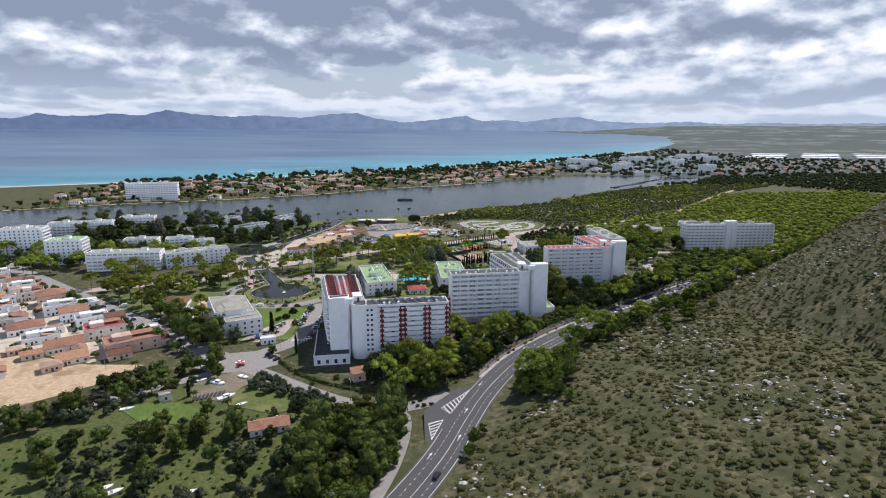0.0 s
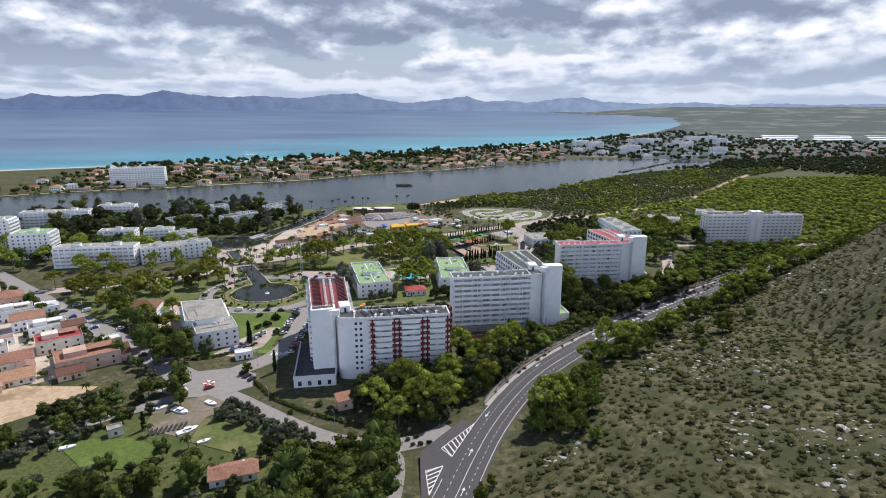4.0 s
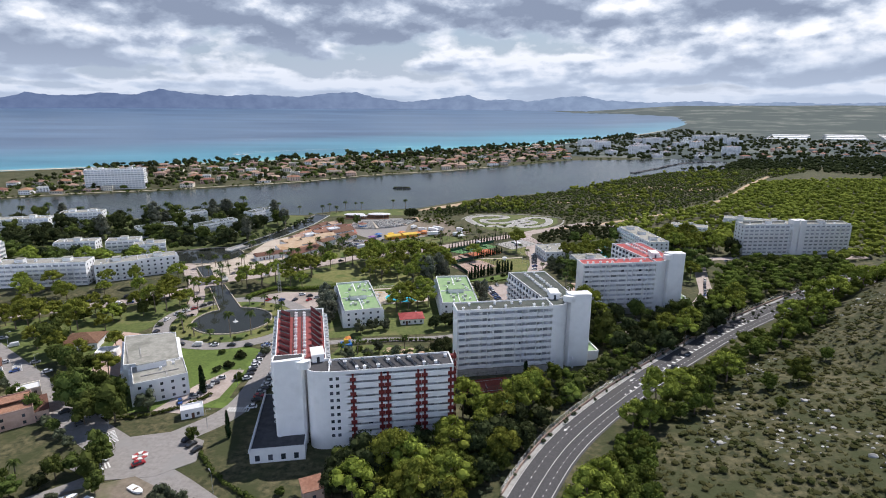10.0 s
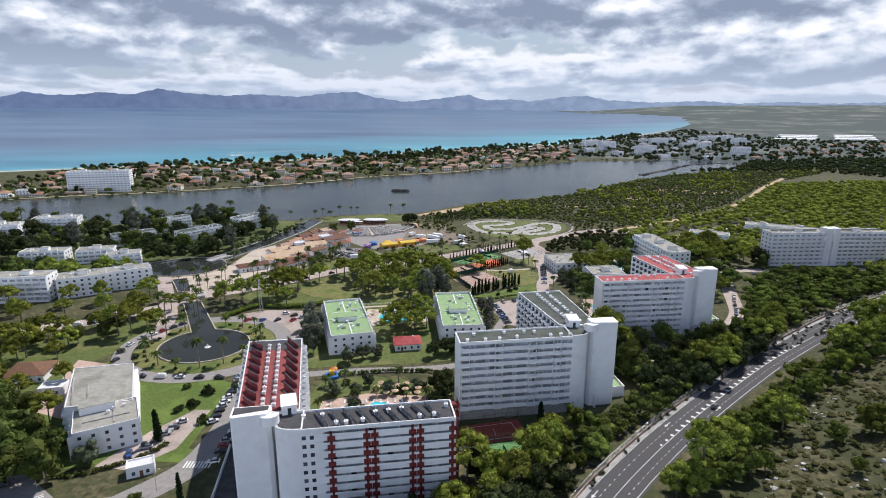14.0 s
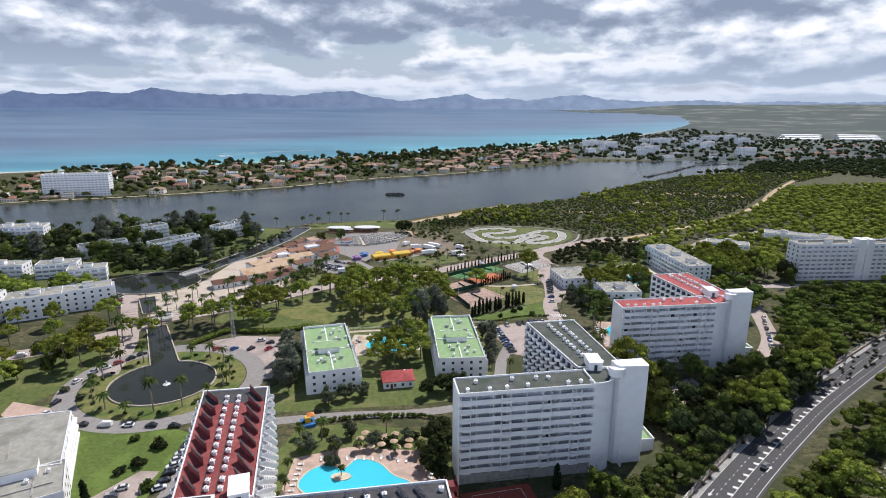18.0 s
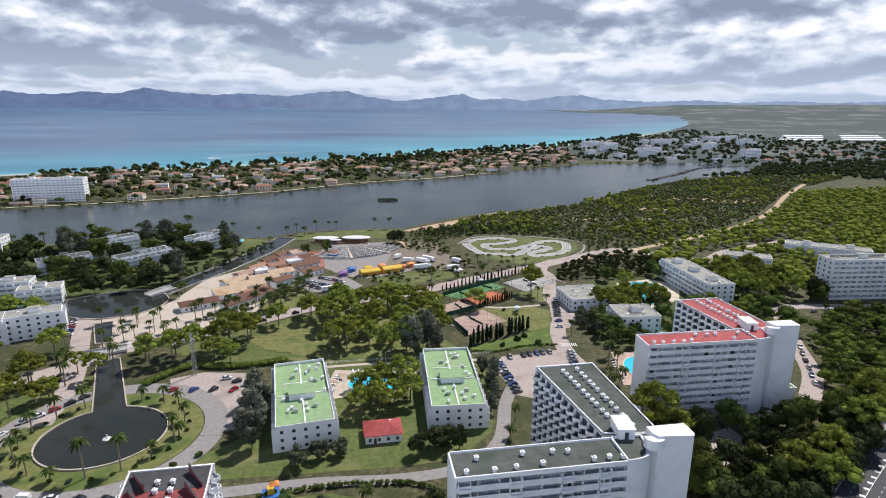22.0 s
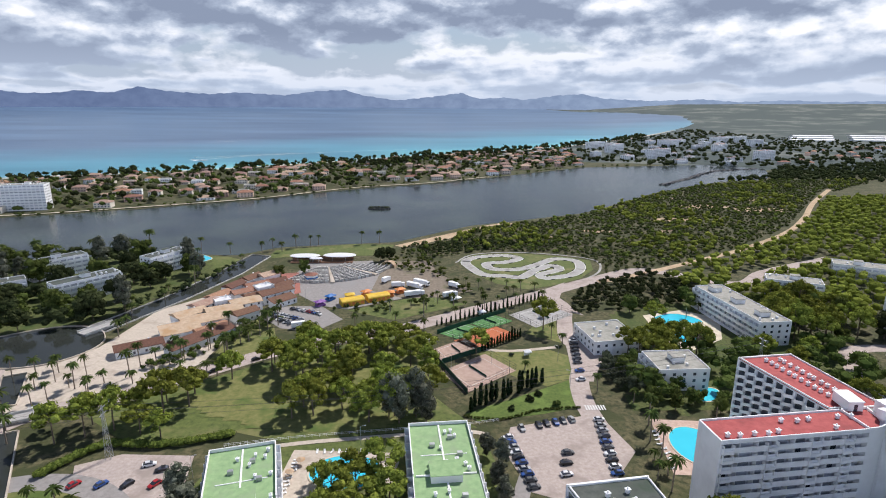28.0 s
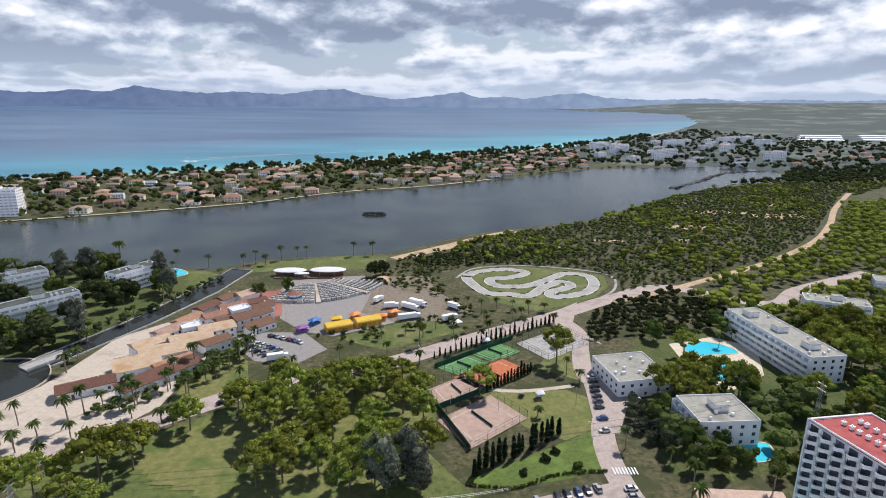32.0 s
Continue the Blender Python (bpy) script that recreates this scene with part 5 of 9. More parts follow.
part("spray", tube(tube(bmesh.new(), (0, 0, 0), (0, 0, 1.6), 0.5, 0.15, 8), (0, 0, 0), (0, 0, 0.25), 1.5, 1.1, 12), "paint", fountain)

# swimming pools
def pool(label, pts, m=None):
    poly = [(p.x, p.y) for p in curve_through(pts, 1.5, True)]
    p = basin("swimming_pool", poly, 0.22, label, 0.08, "pool", "beach")
    p["kind"] = ""
    del p["kind"]
    p["category"] = "pool"
    return p


pool("curved turquoise hotel pool with a small island", [(-42, 197), (-41, 204), (-36, 208), (-30, 206), (-26, 211), (-19, 209), (-14, 203), (-8, 199), (-6, 193), (-20, 191), (-34, 192)])
isle_ = sheet("pool_island", circle(-30, 202, 3.2, 16, 2.0), 0.4, "beach", "small paved pool island", "pool island", "")
pool("round turquoise pool beside pines", circle(-23, 302, 11.5, 14, 8.5))
pool("round turquoise pool behind the red-roofed hotel", circle(94, 315, 8.5, 14, 11.5))
pool("irregular pale turquoise pool", [(125, 410), (134, 415), (140, 412), (136, 404), (127, 396)])
pool("irregular pale turquoise pool", [(123, 432), (134, 438), (143, 434), (146, 426), (134, 424), (126, 424)])
pool("small turquoise pool by a white block", [(110, 354), (119, 354), (116, 346), (108, 345)])
pool("pale turquoise pool on the lake shore", [(-191, 554), (-172, 561), (-158, 550), (-166, 540), (-180, 538)])
pool("small turquoise pool among white blocks", [(-217, 349), (-210, 352), (-207, 345), (-214, 341)])
pool("small blue paddling pool", [(-141, 236), (-136, 238), (-134, 233), (-139, 232)])

# kart track
KART = [(27, 542), (36, 554), (56, 559), (67, 551), (56, 541), (42, 537), (45, 524), (62, 523), (77, 534), (93, 549), (107, 544), (106, 525), (96, 510), (78, 503), (76, 511), (91, 523), (87, 532), (74, 521), (62, 505), (50, 508), (38, 510), (31, 524)]
loop = curve_through(KART, 2.5, True)
kart = strip("kart_track", loop + loop[:2], 6.2, "concrete", "pale grey winding kart track", "kart track", 0.12)
for sd in (-3.3, 3.3):
    strip("kerb", loop + loop[:2], 0.35, "paint", lift=0.16, side=sd, parent=kart)
strip("path", curve_through([(20, 540), (34, 562), (66, 568), (100, 560), (122, 545), (117, 518), (100, 498), (82, 484)], 4), 1.6, "concrete", "grey perimeter path of the kart track", "path", 0.11)
bm = bmesh.new()
for i in range(60):
    p, q = loop[(i * 2 + 3) % len(loop)], loop[(i * 2 + 4) % len(loop)]
    d = (q - p).normalized()
    r = Vector((d.y, -d.x, 0)) * (3.9 if i % 2 else -3.9)
    tube(bm, p + r + Vector((0, 0, 0.1)), q + r + Vector((0, 0, 0.1)), 0.4, 0.4, 6)
part("tyre_stack", bm, "tyre", kart)


# courts
def court(label, poly, mat, lines=True, fence="dark_metal", tall=3.2, net=True):
    c = thing("tennis_court" if net else "sports_court", label, "court")
    part("surface", prism(bmesh.new(), poly if area(poly) > 0 else poly[::-1], 0.0, 0.16), mat, c)
    V = [Vector((*p, 0.0)) for p in poly]
    mid = sum(V, Vector()) / 4
    if lines:
        bm = bmesh.new()
        for k_ in (0.72,):
            R = [mid + (v - mid) * k_ for v in V]
            for i in range(4):
                tube(bm, R[i] + Vector((0, 0, 0.17)), R[(i + 1) % 4] + Vector((0, 0, 0.17)), 0.07, 0.07, 4)
            a, b, c2, d = R
            tube(bm, (a + b) / 2 * 0.5 + (c2 + d) / 2 * 0.5 + (a - d) / 4 + Vector((0, 0, 0.17)), (a + b) / 4 + (c2 + d) / 4 - (a - d) / 4 + Vector((0, 0, 0.17)), 0.07, 0.07, 4)
        part("court_line", bm, "paint", c)
    if net:
        m1, m2 = (V[0] + V[1]) / 2, (V[2] + V[3]) / 2
        u = (m2 - m1).normalized()
        w = Vector((-u.y, u.x, 0)) * 0.05
        bm = bmesh.new()
        a, b = m1 * 0.8 + m2 * 0.2, m1 * 0.2 + m2 * 0.8
        prism(bm, [tuple((a - w).xy), tuple((b - w).xy), tuple((b + w).xy), tuple((a + w).xy)][::-1], 0.2, 1.1)
        part("net", bm, "netting", c)
    for i in range(4):
        a, b = V[i], V[(i + 1) % 4]
        n = max(2, int((b - a).length / 4))
        bm = bmesh.new()
        for z in (1.0, 2.0, tall):
            tube(bm, a + Vector((0, 0, z)), b + Vector((0, 0, z)), 0.04, 0.04, 4)
        part("fence_rail", bm, fence, c)
        for j in range(n):
            p = a + (b - a) * j / n
            piece("post", FENCE_POST, c, pose(p.x, p.y, 0))
    return c


FENCE_POST = mesh_of(tube(bmesh.new(), (0, 0, 0), (0, 0, 3.3), 0.06, 0.06, 5), "post", "dark_metal")
court("pale tennis court with white lines and dark fence", [(3, 392), (20, 406), (27, 394), (9, 379)], "court")
court("pale tennis court with white lines and dark fence", [(7, 370), (28, 388), (40, 371), (18, 352)], "court")
court("green padel court with tall fence", [(7, 412), (21, 425), (31, 416), (17, 404)], "court_green", fence="netting")
court("green padel court with tall fence", [(22, 426), (36, 438), (46, 428), (32, 417)], "court_green", fence="netting")
court("orange clay tennis court", [(14, 403), (36, 421), (47, 409), (24, 392)], "clay")
court("grey sports court with tall fence", [(45, 437), (68, 454), (80, 437), (57, 419)], "concrete")
court("red sports court below the hotel", [(7, 194), (28, 199), (31, 187), (9, 182)], "court_red", net=False)
court("green sports court beside the red one", [(9, 181), (32, 186), (34, 176), (12, 171)], "court_green")
court("red sports court among pines", [(146, 270), (168, 282), (176, 268), (154, 256)], "court_red")
for a, b in (((2, 391), (18, 351)), ((6, 411), (44, 442)), ((8, 378), (28, 392))):
    wv = (Vector((*b, 0)) - Vector((*a, 0))).normalized()
    nr = Vector((-wv.y, wv.x, 0)) * 0.08
    sc = part("windbreak", prism(bmesh.new(), [tuple((Vector((*a, 0)) + nr).xy), tuple((Vector((*a, 0)) - nr).xy), tuple((Vector((*b, 0)) - nr).xy), tuple((Vector((*b, 0)) + nr).xy)], 0, 2.4), "netting")
    tagged(sc, "dark green windbreak netting beside a court", "windbreak")


def patch(name, poly, mat, label, category, step=2.5, lift=0.15):
    """Ground cover laid on the land inside a polygon, its edge broken up."""
    xs = np.arange(min(p[0] for p in poly), max(p[0] for p in poly) + step, step)
    ys = np.arange(min(p[1] for p in poly), max(p[1] for p in poly) + step, step)
    ob = part(name, grid_mesh(name, xs, ys, lambda x, y: land(x, y) + lift, mat, lambda x, y: inside(poly, x, y) + 2.2 * rough_ground(x * 3, y * 3) > 2), None)
    return tagged(ob, label, category, kind="structure")


patch("grass", [(-158, 80), (-146, 92), (-128, 112), (-112, 122), (-84, 118), (-58, 102), (-36, 92), (-24, 60), (-34, 0), (-70, -30), (-170, -30), (-210, 40)], "weeds", "rough green grass and weeds in the plots", "grass")
patch("grass", [(-420, 390), (-330, 360), (-236, 350), (-206, 392), (-176, 420), (-160, 452), (-142, 520), (-160, 556), (-260, 556), (-420, 500)], "weeds", "shaded grass among the lakeside blocks", "grass", 5.0)
patch("grass", [(-90, 340), (-100, 352), (-60, 384), (-20, 402), (4, 398), (4, 340), (-20, 322), (-60, 324)], "dry_lawn", "dry sunlit lawn in the pine park", "grass", 2.5, 0.2)
patch("grass", [(80, 336), (180, 330), (198, 380), (184, 470), (112, 446), (84, 420)], "weeds", "shaded grass round the far blocks", "grass", 4.0, 0.06)
for i, (x, y, r) in enumerate(((238, 690, 16), (300, 760, 20), (352, 742, 22), (210, 640, 9), (150, 640, 10), (392, 800, 18), (276, 812, 10), (96, 620, 8))):
    patch("sand_patch", [(x + r * 1.5 * math.cos(q), y + r * math.sin(q) * 0.7) for q in np.linspace(0, 6.0, 12)], "sand", "bare sandy patch in the scrub", "sand", 2.0)
# ---- trees, palms, hedges and scrub ----
def ico_ball():
    bm = bmesh.new()
    bmesh.ops.create_icosphere(bm, subdivisions=1, radius=1)
    out = np.array([v.co[:] for v in bm.verts]), np.array([[v.index for v in f.verts] for f in bm.faces])
    bm.free()
    return out


BALL_V, BALL_F = ico_ball()


def clump_cores(rng, clumps, flat):
    """A lumpy solid inside each clump, where the leaves stand too thick to look through."""
    c = np.array(clumps, float)
    n = len(c)
    v = BALL_V[None] * rng.uniform(0.68, 0.95, (n, 12, 1)) * c[:, None, 3:4] * np.array([1, 1, flat]) + c[:, None, :3]
    f = BALL_F[None] + (np.arange(n) * 12)[:, None, None]
    return v.reshape(-1, 3), f.reshape(-1, 3)


def leaf_cloud(rng, clumps, per, size, flat=0.75):
    """Many small tilted leaf sprays spread over the skins of the clumps (x, y, z, radius): vertices and faces."""
    c = np.repeat(np.array(clumps, float), per, 0)
    n = len(c)
    d = rng.normal(size=(n, 3))
    d[:, 2] = np.abs(d[:, 2]) * 1.1 - 0.35
    d /= np.linalg.norm(d, axis=1)[:, None]
    at = c[:, :3] + d * c[:, 3:4] * rng.uniform(0.78, 1.1, (n, 1)) * np.array([1, 1, flat])
    nrm = d + rng.normal(scale=0.33, size=(n, 3))
    nrm /= np.linalg.norm(nrm, axis=1)[:, None]
    u = np.cross(nrm, rng.normal(size=(n, 3)))
    u /= np.linalg.norm(u, axis=1)[:, None]
    w = np.cross(nrm, u)
    s = size * rng.uniform(0.6, 1.3, (n, 1))
    t = s * rng.uniform(0.45, 0.8, (n, 1))
    lift = nrm * s * 0.25
    v = np.stack([at - u * s, at - w * t + lift, at + u * s, at + w * t + lift], 1).reshape(-1, 3)
    f = np.arange(4 * n).reshape(-1, 4)
    return v, f


def crown_mesh(name, rng, clumps, per, size, mat, flat=0.75, core=True):
    v, f = leaf_cloud(rng, clumps, per, size, flat)
    f = f.tolist()
    if core:
        v2, f2 = clump_cores(rng, clumps, flat)
        f = f + (f2 + len(v)).tolist()
        v = np.concatenate([v, v2])
    return raw_mesh(name, v.tolist(), f, mat)


def trunk_mesh(name, rng, height, r, limbs, mat, lean=0.4):
    bm = bmesh.new()
    p = Vector((0, 0, -0.4))
    top = Vector((rng.uniform(-lean, lean), rng.uniform(-lean, lean), height))
    mid = p.lerp(top, 0.5) + Vector((rng.uniform(-lean, lean) * 0.6, rng.uniform(-lean, lean) * 0.6, 0))
    tube(bm, p, mid, r, r * 0.75, 7), tube(bm, mid, top, r * 0.75, r * 0.5, 7)
    for x, y, z in limbs:
        s_ = mid.lerp(top, rng.uniform(0.2, 1.0))
        tube(bm, s_, (x, y, z), r * 0.4, r * 0.12, 5)
    return mesh_of(bm, name, mat)


def umbrella(seed, R=4.2, H=8.5, n=24, per=30, mat="bright_pine", size=0.36):
    rng = np.random.default_rng(seed)
    cl = []
    for i in range(n):
        a, q = rng.uniform(0, 2 * math.pi), math.sqrt(rng.uniform(0, 1))
        x, y = R * q * math.cos(a), R * q * math.sin(a)
        cl.append((x, y, H - 1.9 + 3.4 * (1 - q * q) + rng.uniform(-1.1, 0.6), rng.uniform(1.0, 1.75)))
    r2 = random.Random(seed)
    return trunk_mesh("trunk", r2, H - 1.2, 0.27, [(c[0] * 0.75, c[1] * 0.75, c[2] - 0.5) for c in cl[:7]], "bark"), crown_mesh("crown", rng, cl, per, size, mat)


def round_tree(seed, R=2.6, H=7.0, n=20, per=52, mat="leaf", low=1.8, size=0.42, trunk="bark"):
    rng = np.random.default_rng(seed)
    cl = []
    for i in range(n):
        d = rng.normal(size=3)
        d /= np.linalg.norm(d)
        q = rng.uniform(0.35, 0.95)
        cl.append((d[0] * R * q, d[1] * R * q, (H + low) / 2 + d[2] * (H - low) / 2 * q, rng.uniform(0.7, 1.25) * R * 0.42))
    r2 = random.Random(seed)
    return trunk_mesh("trunk", r2, H * 0.62, 0.2, [(c[0] * 0.7, c[1] * 0.7, c[2]) for c in cl[:6]], trunk, 0.25), crown_mesh("crown", rng, cl, per, size, mat, 0.9)


def cypress_tree(seed, H=5.5):
    rng = np.random.default_rng(seed)
    cl = [(rng.uniform(-0.15, 0.15), rng.uniform(-0.15, 0.15), 0.5 + H * t, 0.75 * (1 - t) ** 0.6 * min(1, 0.6 + t * 3) + 0.12) for t in np.linspace(0, 0.95, 12)]
    return trunk_mesh("trunk", random.Random(seed), H * 0.5, 0.1, [], "bark", 0.05), crown_mesh("crown", rng, cl, 40, 0.26, "cypress", 1.3)


def palm_tree(seed, H=8.5):
    rng = random.Random(seed)
    bm = bmesh.new()
    last, lean = Vector((0, 0, -0.3)), Vector((rng.uniform(-0.5, 0.5), rng.uniform(-0.5, 0.5), 0))
    for i in range(1, 7):
        q = Vector((lean.x * (i / 6) ** 2, lean.y * (i / 6) ** 2, H * i / 6))
        tube(bm, last, q, 0.26 - 0.012 * i, 0.25 - 0.012 * i, 8)
        last = q
    trunk = mesh_of(bm, "trunk", "pale_bark")
    verts, faces = [], []
    for i in range(26):
        a = 2 * math.pi * i / 26 + rng.uniform(-0.15, 0.15)
        rise = rng.uniform(-0.1, 1.5)
        L = rng.uniform(2.6, 3.5)
        side = Vector((-math.sin(a), math.cos(a), 0))
        prev = None
        for j in range(6):
            t = j / 5
            out = L * (t * (1 - 0.18 * t))
            z = rise * L * 0.55 * t - (1.5 + 0.5 * rise) * t * t * 1.1
            c = last + Vector((math.cos(a) * out, math.sin(a) * out, z))
            w = 0.07 + 0.27 * math.sin(math.pi * min(1, t * 0.92 + 0.06))
            row = [c + side * w + Vector((0, 0, -0.22 * w)), c, c - side * w + Vector((0, 0, -0.22 * w))]
            b = len(verts)
            verts += [tuple(v) for v in row]
            if prev is not None:
                faces += [(prev, prev + 1, b + 1, b), (prev + 1, prev + 2, b + 2, b + 1)]
            prev = b
    return trunk, raw_mesh("crown", verts, faces, "palm")


def bush_mesh(seed, mat, R=1.0):
    rng = np.random.default_rng(seed)
    cl = [(rng.uniform(-R, R) * 0.6, rng.uniform(-R, R) * 0.6, R * rng.uniform(0.35, 0.8), R * rng.uniform(0.4, 0.65)) for i in range(6)]
    return crown_mesh("leaves", rng, cl, 34, 0.26 * R + 0.05, mat, 0.9)


def make_kind(name, label, category, meshes, group):
    t = thing(name, label, category, None, group)
    part("trunk", meshes[0], None, t), part("crown", meshes[1], None, t)
    return t


KINDS = {
    "pine": [make_kind("pine_tree", "umbrella-crowned green pine with a bare trunk", "tree", umbrella(i, R, H), "pines") for i, (R, H) in enumerate(((4.3, 9.0), (3.6, 8.0), (4.8, 10.0), (3.9, 7.2)))],
    "young": [make_kind("pine_tree", "young yellowish green pine by the road", "tree", round_tree(20 + i, R, H, 20, 28, "pine", 0.8, 0.32), "pines") for i, (R, H) in enumerate(((2.3, 5.5), (2.8, 6.5), (2.0, 4.6)))],
    "dark": [make_kind("evergreen_tree", "dark green evergreen with dense crown", "tree", round_tree(30 + i, R, H, 24, 30, "dark_pine", 1.0, 0.36), "evergreens") for i, (R, H) in enumerate(((3.4, 8.0), (2.8, 7.0)))],
    "olive": [make_kind("olive_tree", "grey-green olive tree with a low crown", "tree", round_tree(40 + i, R, H, 18, 28, "olive", 0.7, 0.3), "olive trees") for i, (R, H) in enumerate(((2.4, 4.4), (3.0, 5.2)))],
    "leaf": [make_kind("broadleaf_tree", "full green broadleaf tree", "tree", round_tree(50 + i, R, H, 26, 30, "leaf", 1.6, 0.36), "broadleaf trees") for i, (R, H) in enumerate(((3.8, 8.5), (3.0, 7.0)))],
    "poplar": [make_kind("poplar_tree", "tall feathery grey-green poplar", "tree", round_tree(60 + i, 3.0, H, 34, 40, "poplar", 1.0, 0.32), "poplars") for i, H in enumerate((13.0, 11.0))],
    "palm": [make_kind("palm_tree", "date palm with arching fronds on a bare trunk", "palm", palm_tree(70 + i, H), "palms") for i, H in enumerate((9.0, 7.0, 5.2))],
    "cypress": [make_kind("cypress_tree", "narrow dark green cypress", "tree", cypress_tree(80 + i, H), "cypresses") for i, H in enumerate((5.6, 6.6))],
}
used = {k_: [False] * len(v) for k_, v in KINDS.items()}
pick = random.Random(5)
PLANTED = []
GROW = dict(pine=1.32, young=1.22, dark=1.4, olive=1.35, leaf=1.4, poplar=1.25, palm=1.2, cypress=1.25)


def plant(kind, x, y, s=1.0, z=None, which=None):
    PLANTED.append((kind, x, y, s, z, which))


def plant_all():
    zs = land([p[1] for p in PLANTED], [p[2] for p in PLANTED])
    for (kind, x, y, s, z, which), gz in zip(PLANTED, zs):
        i = pick.randrange(len(KINDS[kind])) if which is None else which
        s *= pick.uniform(0.86, 1.14) * GROW[kind]
        m = pose(x, y, (max(float(gz), 0.0) if z is None else z), 0, 0, pick.uniform(0, 360)) @ Matrix.Diagonal((s, s, s * pick.uniform(0.85, 1.25), 1))
        if not used[kind][i]:
            used[kind][i] = True
            KINDS[kind][i].matrix_basis = m
        else:
            o = copy_thing(KINDS[kind][i], Matrix())
            o.matrix_basis = m


def scatter(poly, n, gap, seed, avoid=()):
    """Up to n points in a polygon, at least gap apart, outside the avoided polygons."""
    rng = random.Random(seed)
    xs, ys = [p[0] for p in poly], [p[1] for p in poly]
    cx, cy = np.array([rng.uniform(min(xs), max(xs)) for i in range(n * 12)]), np.array([rng.uniform(min(ys), max(ys)) for i in range(n * 12)])
    ok = inside(poly, cx, cy) > 0
    for a in avoid:
        ok &= inside(a, cx, cy) < 1.5
    out = []
    cell = {}
    for x, y in zip(cx[ok], cy[ok]):
        k_ = (int(x // gap), int(y // gap))
        if all((x - a) ** 2 + (y - b) ** 2 > gap * gap for i in (-1, 0, 1) for j in (-1, 0, 1) for a, b in cell.get((k_[0] + i, k_[1] + j), ())):
            cell.setdefault(k_, []).append((x, y))
            out.append((float(x), float(y)))
            if len(out) >= n:
                break
    return out


HOTEL_1 = [(-72, 128), (-30, 140), (8, 150), (10, 170), (-40, 166), (-46, 214), (-76, 210), (-74, 140)]
HOTEL_2 = [(2, 195), (60, 202), (82, 208), (80, 230), (66, 232), (60, 262), (30, 262), (44, 218), (2, 212)]
HOTEL_3 = [(74, 269), (140, 274), (150, 296), (136, 300), (132, 326), (104, 326), (112, 290), (72, 286)]
COURTS = [(5, 168), (38, 174), (34, 200), (4, 198)]
BLOCK_A, BLOCK_B = [(-54, 250), (-28, 257), (-40, 306), (-68, 300)], [(-3, 263), (24, 265), (20, 320), (-8, 316)]
CARS_3 = [(78, 236), (112, 246), (108, 270), (74, 258)]
FOREST = [(-36, 121), (-24, 107), (-6, 106), (13, 114), (27, 134), (56, 170), (100, 214), (162, 256), (228, 303), (280, 348), (296, 380), (236, 386), (196, 356), (158, 290), (150, 262), (112, 240), (74, 238), (70, 204), (44, 192), (36, 178), (8, 165), (4, 146), (-30, 136)]
wood = scatter(FOREST, 620, 3.7, 1, (HOTEL_1, HOTEL_2, HOTEL_3, COURTS, CARS_3))
clear = road_side([p[0] for p in wood], [p[1] for p in wood])[0]
wood = [p for p, d in zip(wood, clear) if d < -11.0]
for x, y in wood:
    if x > 48:
        continue
    plant("young" if pick.random() < 0.55 else "pine" if pick.random() < 0.6 else "dark", x, y, pick.uniform(0.8, 1.1))
# pines right of the road
for x, y in scatter([(30, 90), (36, 108), (46, 126), (66, 132), (60, 108), (48, 86)], 40, 3.4, 2):
    plant("young", x, y, pick.uniform(0.85, 1.2))
beside = scatter([(66, 164), (100, 202), (150, 238), (206, 276), (250, 306), (268, 300), (216, 262), (160, 220), (114, 186), (84, 154)], 130, 4.2, 3) + scatter([(58, 150), (72, 176), (112, 204), (136, 232), (150, 240), (128, 204), (96, 172), (74, 148)], 46, 4.0, 61)
for x, y, s in ((137, 171, 1.2), (124, 168, 0.9), (118, 150, 0.8), (160, 190, 0.9), (12, 58, 0.9), (16, 66, 0.7), (10, 50, 0.8), (60, 140, 0.9), (64, 134, 0.8), (98, 172, 0.9), (52, 82, 0.6)):
    plant("young", x, y, s)
# plots in front: olives, shrubs, broadleaf
PLOTS = [(-30, 92), (-22, 70), (-26, 30), (-20, 5), (-110, 0), (-150, 60), (-120, 78), (-98, 80), (-98, 92), (-66, 88), (-56, 94), (-44, 92)]
for x, y in scatter(PLOTS, 150, 4.3, 4, ([(-74, 68), (-56, 70), (-56, 86), (-74, 84)], [(-115, 30), (-100, 30), (-100, 45), (-115, 45)], [(-96, 40), (-66, 26), (-70, 50), (-100, 60)])):
    plant("olive" if pick.random() < 0.6 else "leaf" if pick.random() < 0.5 else "dark", x, y, pick.uniform(0.55, 0.95))
for x, y in scatter([(-32, 88), (-18, 84), (-16, 50), (-26, 22), (-50, 30), (-48, 74)], 70, 3.5, 6):
    plant("young" if pick.random() < 0.6 else "leaf", x, y, pick.uniform(0.8, 1.15))
for x, y in ((-112, 136), (-118, 132), (-110, 128), (-122, 128), (-106, 122)):
    plant("leaf", x, y, 0.8)
for x, y in scatter([(-170, 84), (-128, 112), (-112, 118), (-120, 104), (-150, 78), (-190, 62)], 44, 4.0, 7):
    plant("leaf" if pick.random() < 0.5 else "olive", x, y, 0.7)
plant("cypress", -112, 104, 1.0), plant("palm", -108, 100, 0.7, None, 2), plant("palm", -90, 92, 0.8, None, 2), plant("palm", -150, 132, 0.8, None, 2), plant("palm", -136, 130, 0.7, None, 2)
for x, y in scatter([(-84, 122), (-58, 106), (-46, 96), (-54, 92), (-78, 106), (-92, 116)], 34, 3.0, 8):
    plant("olive", x, y, 0.62)
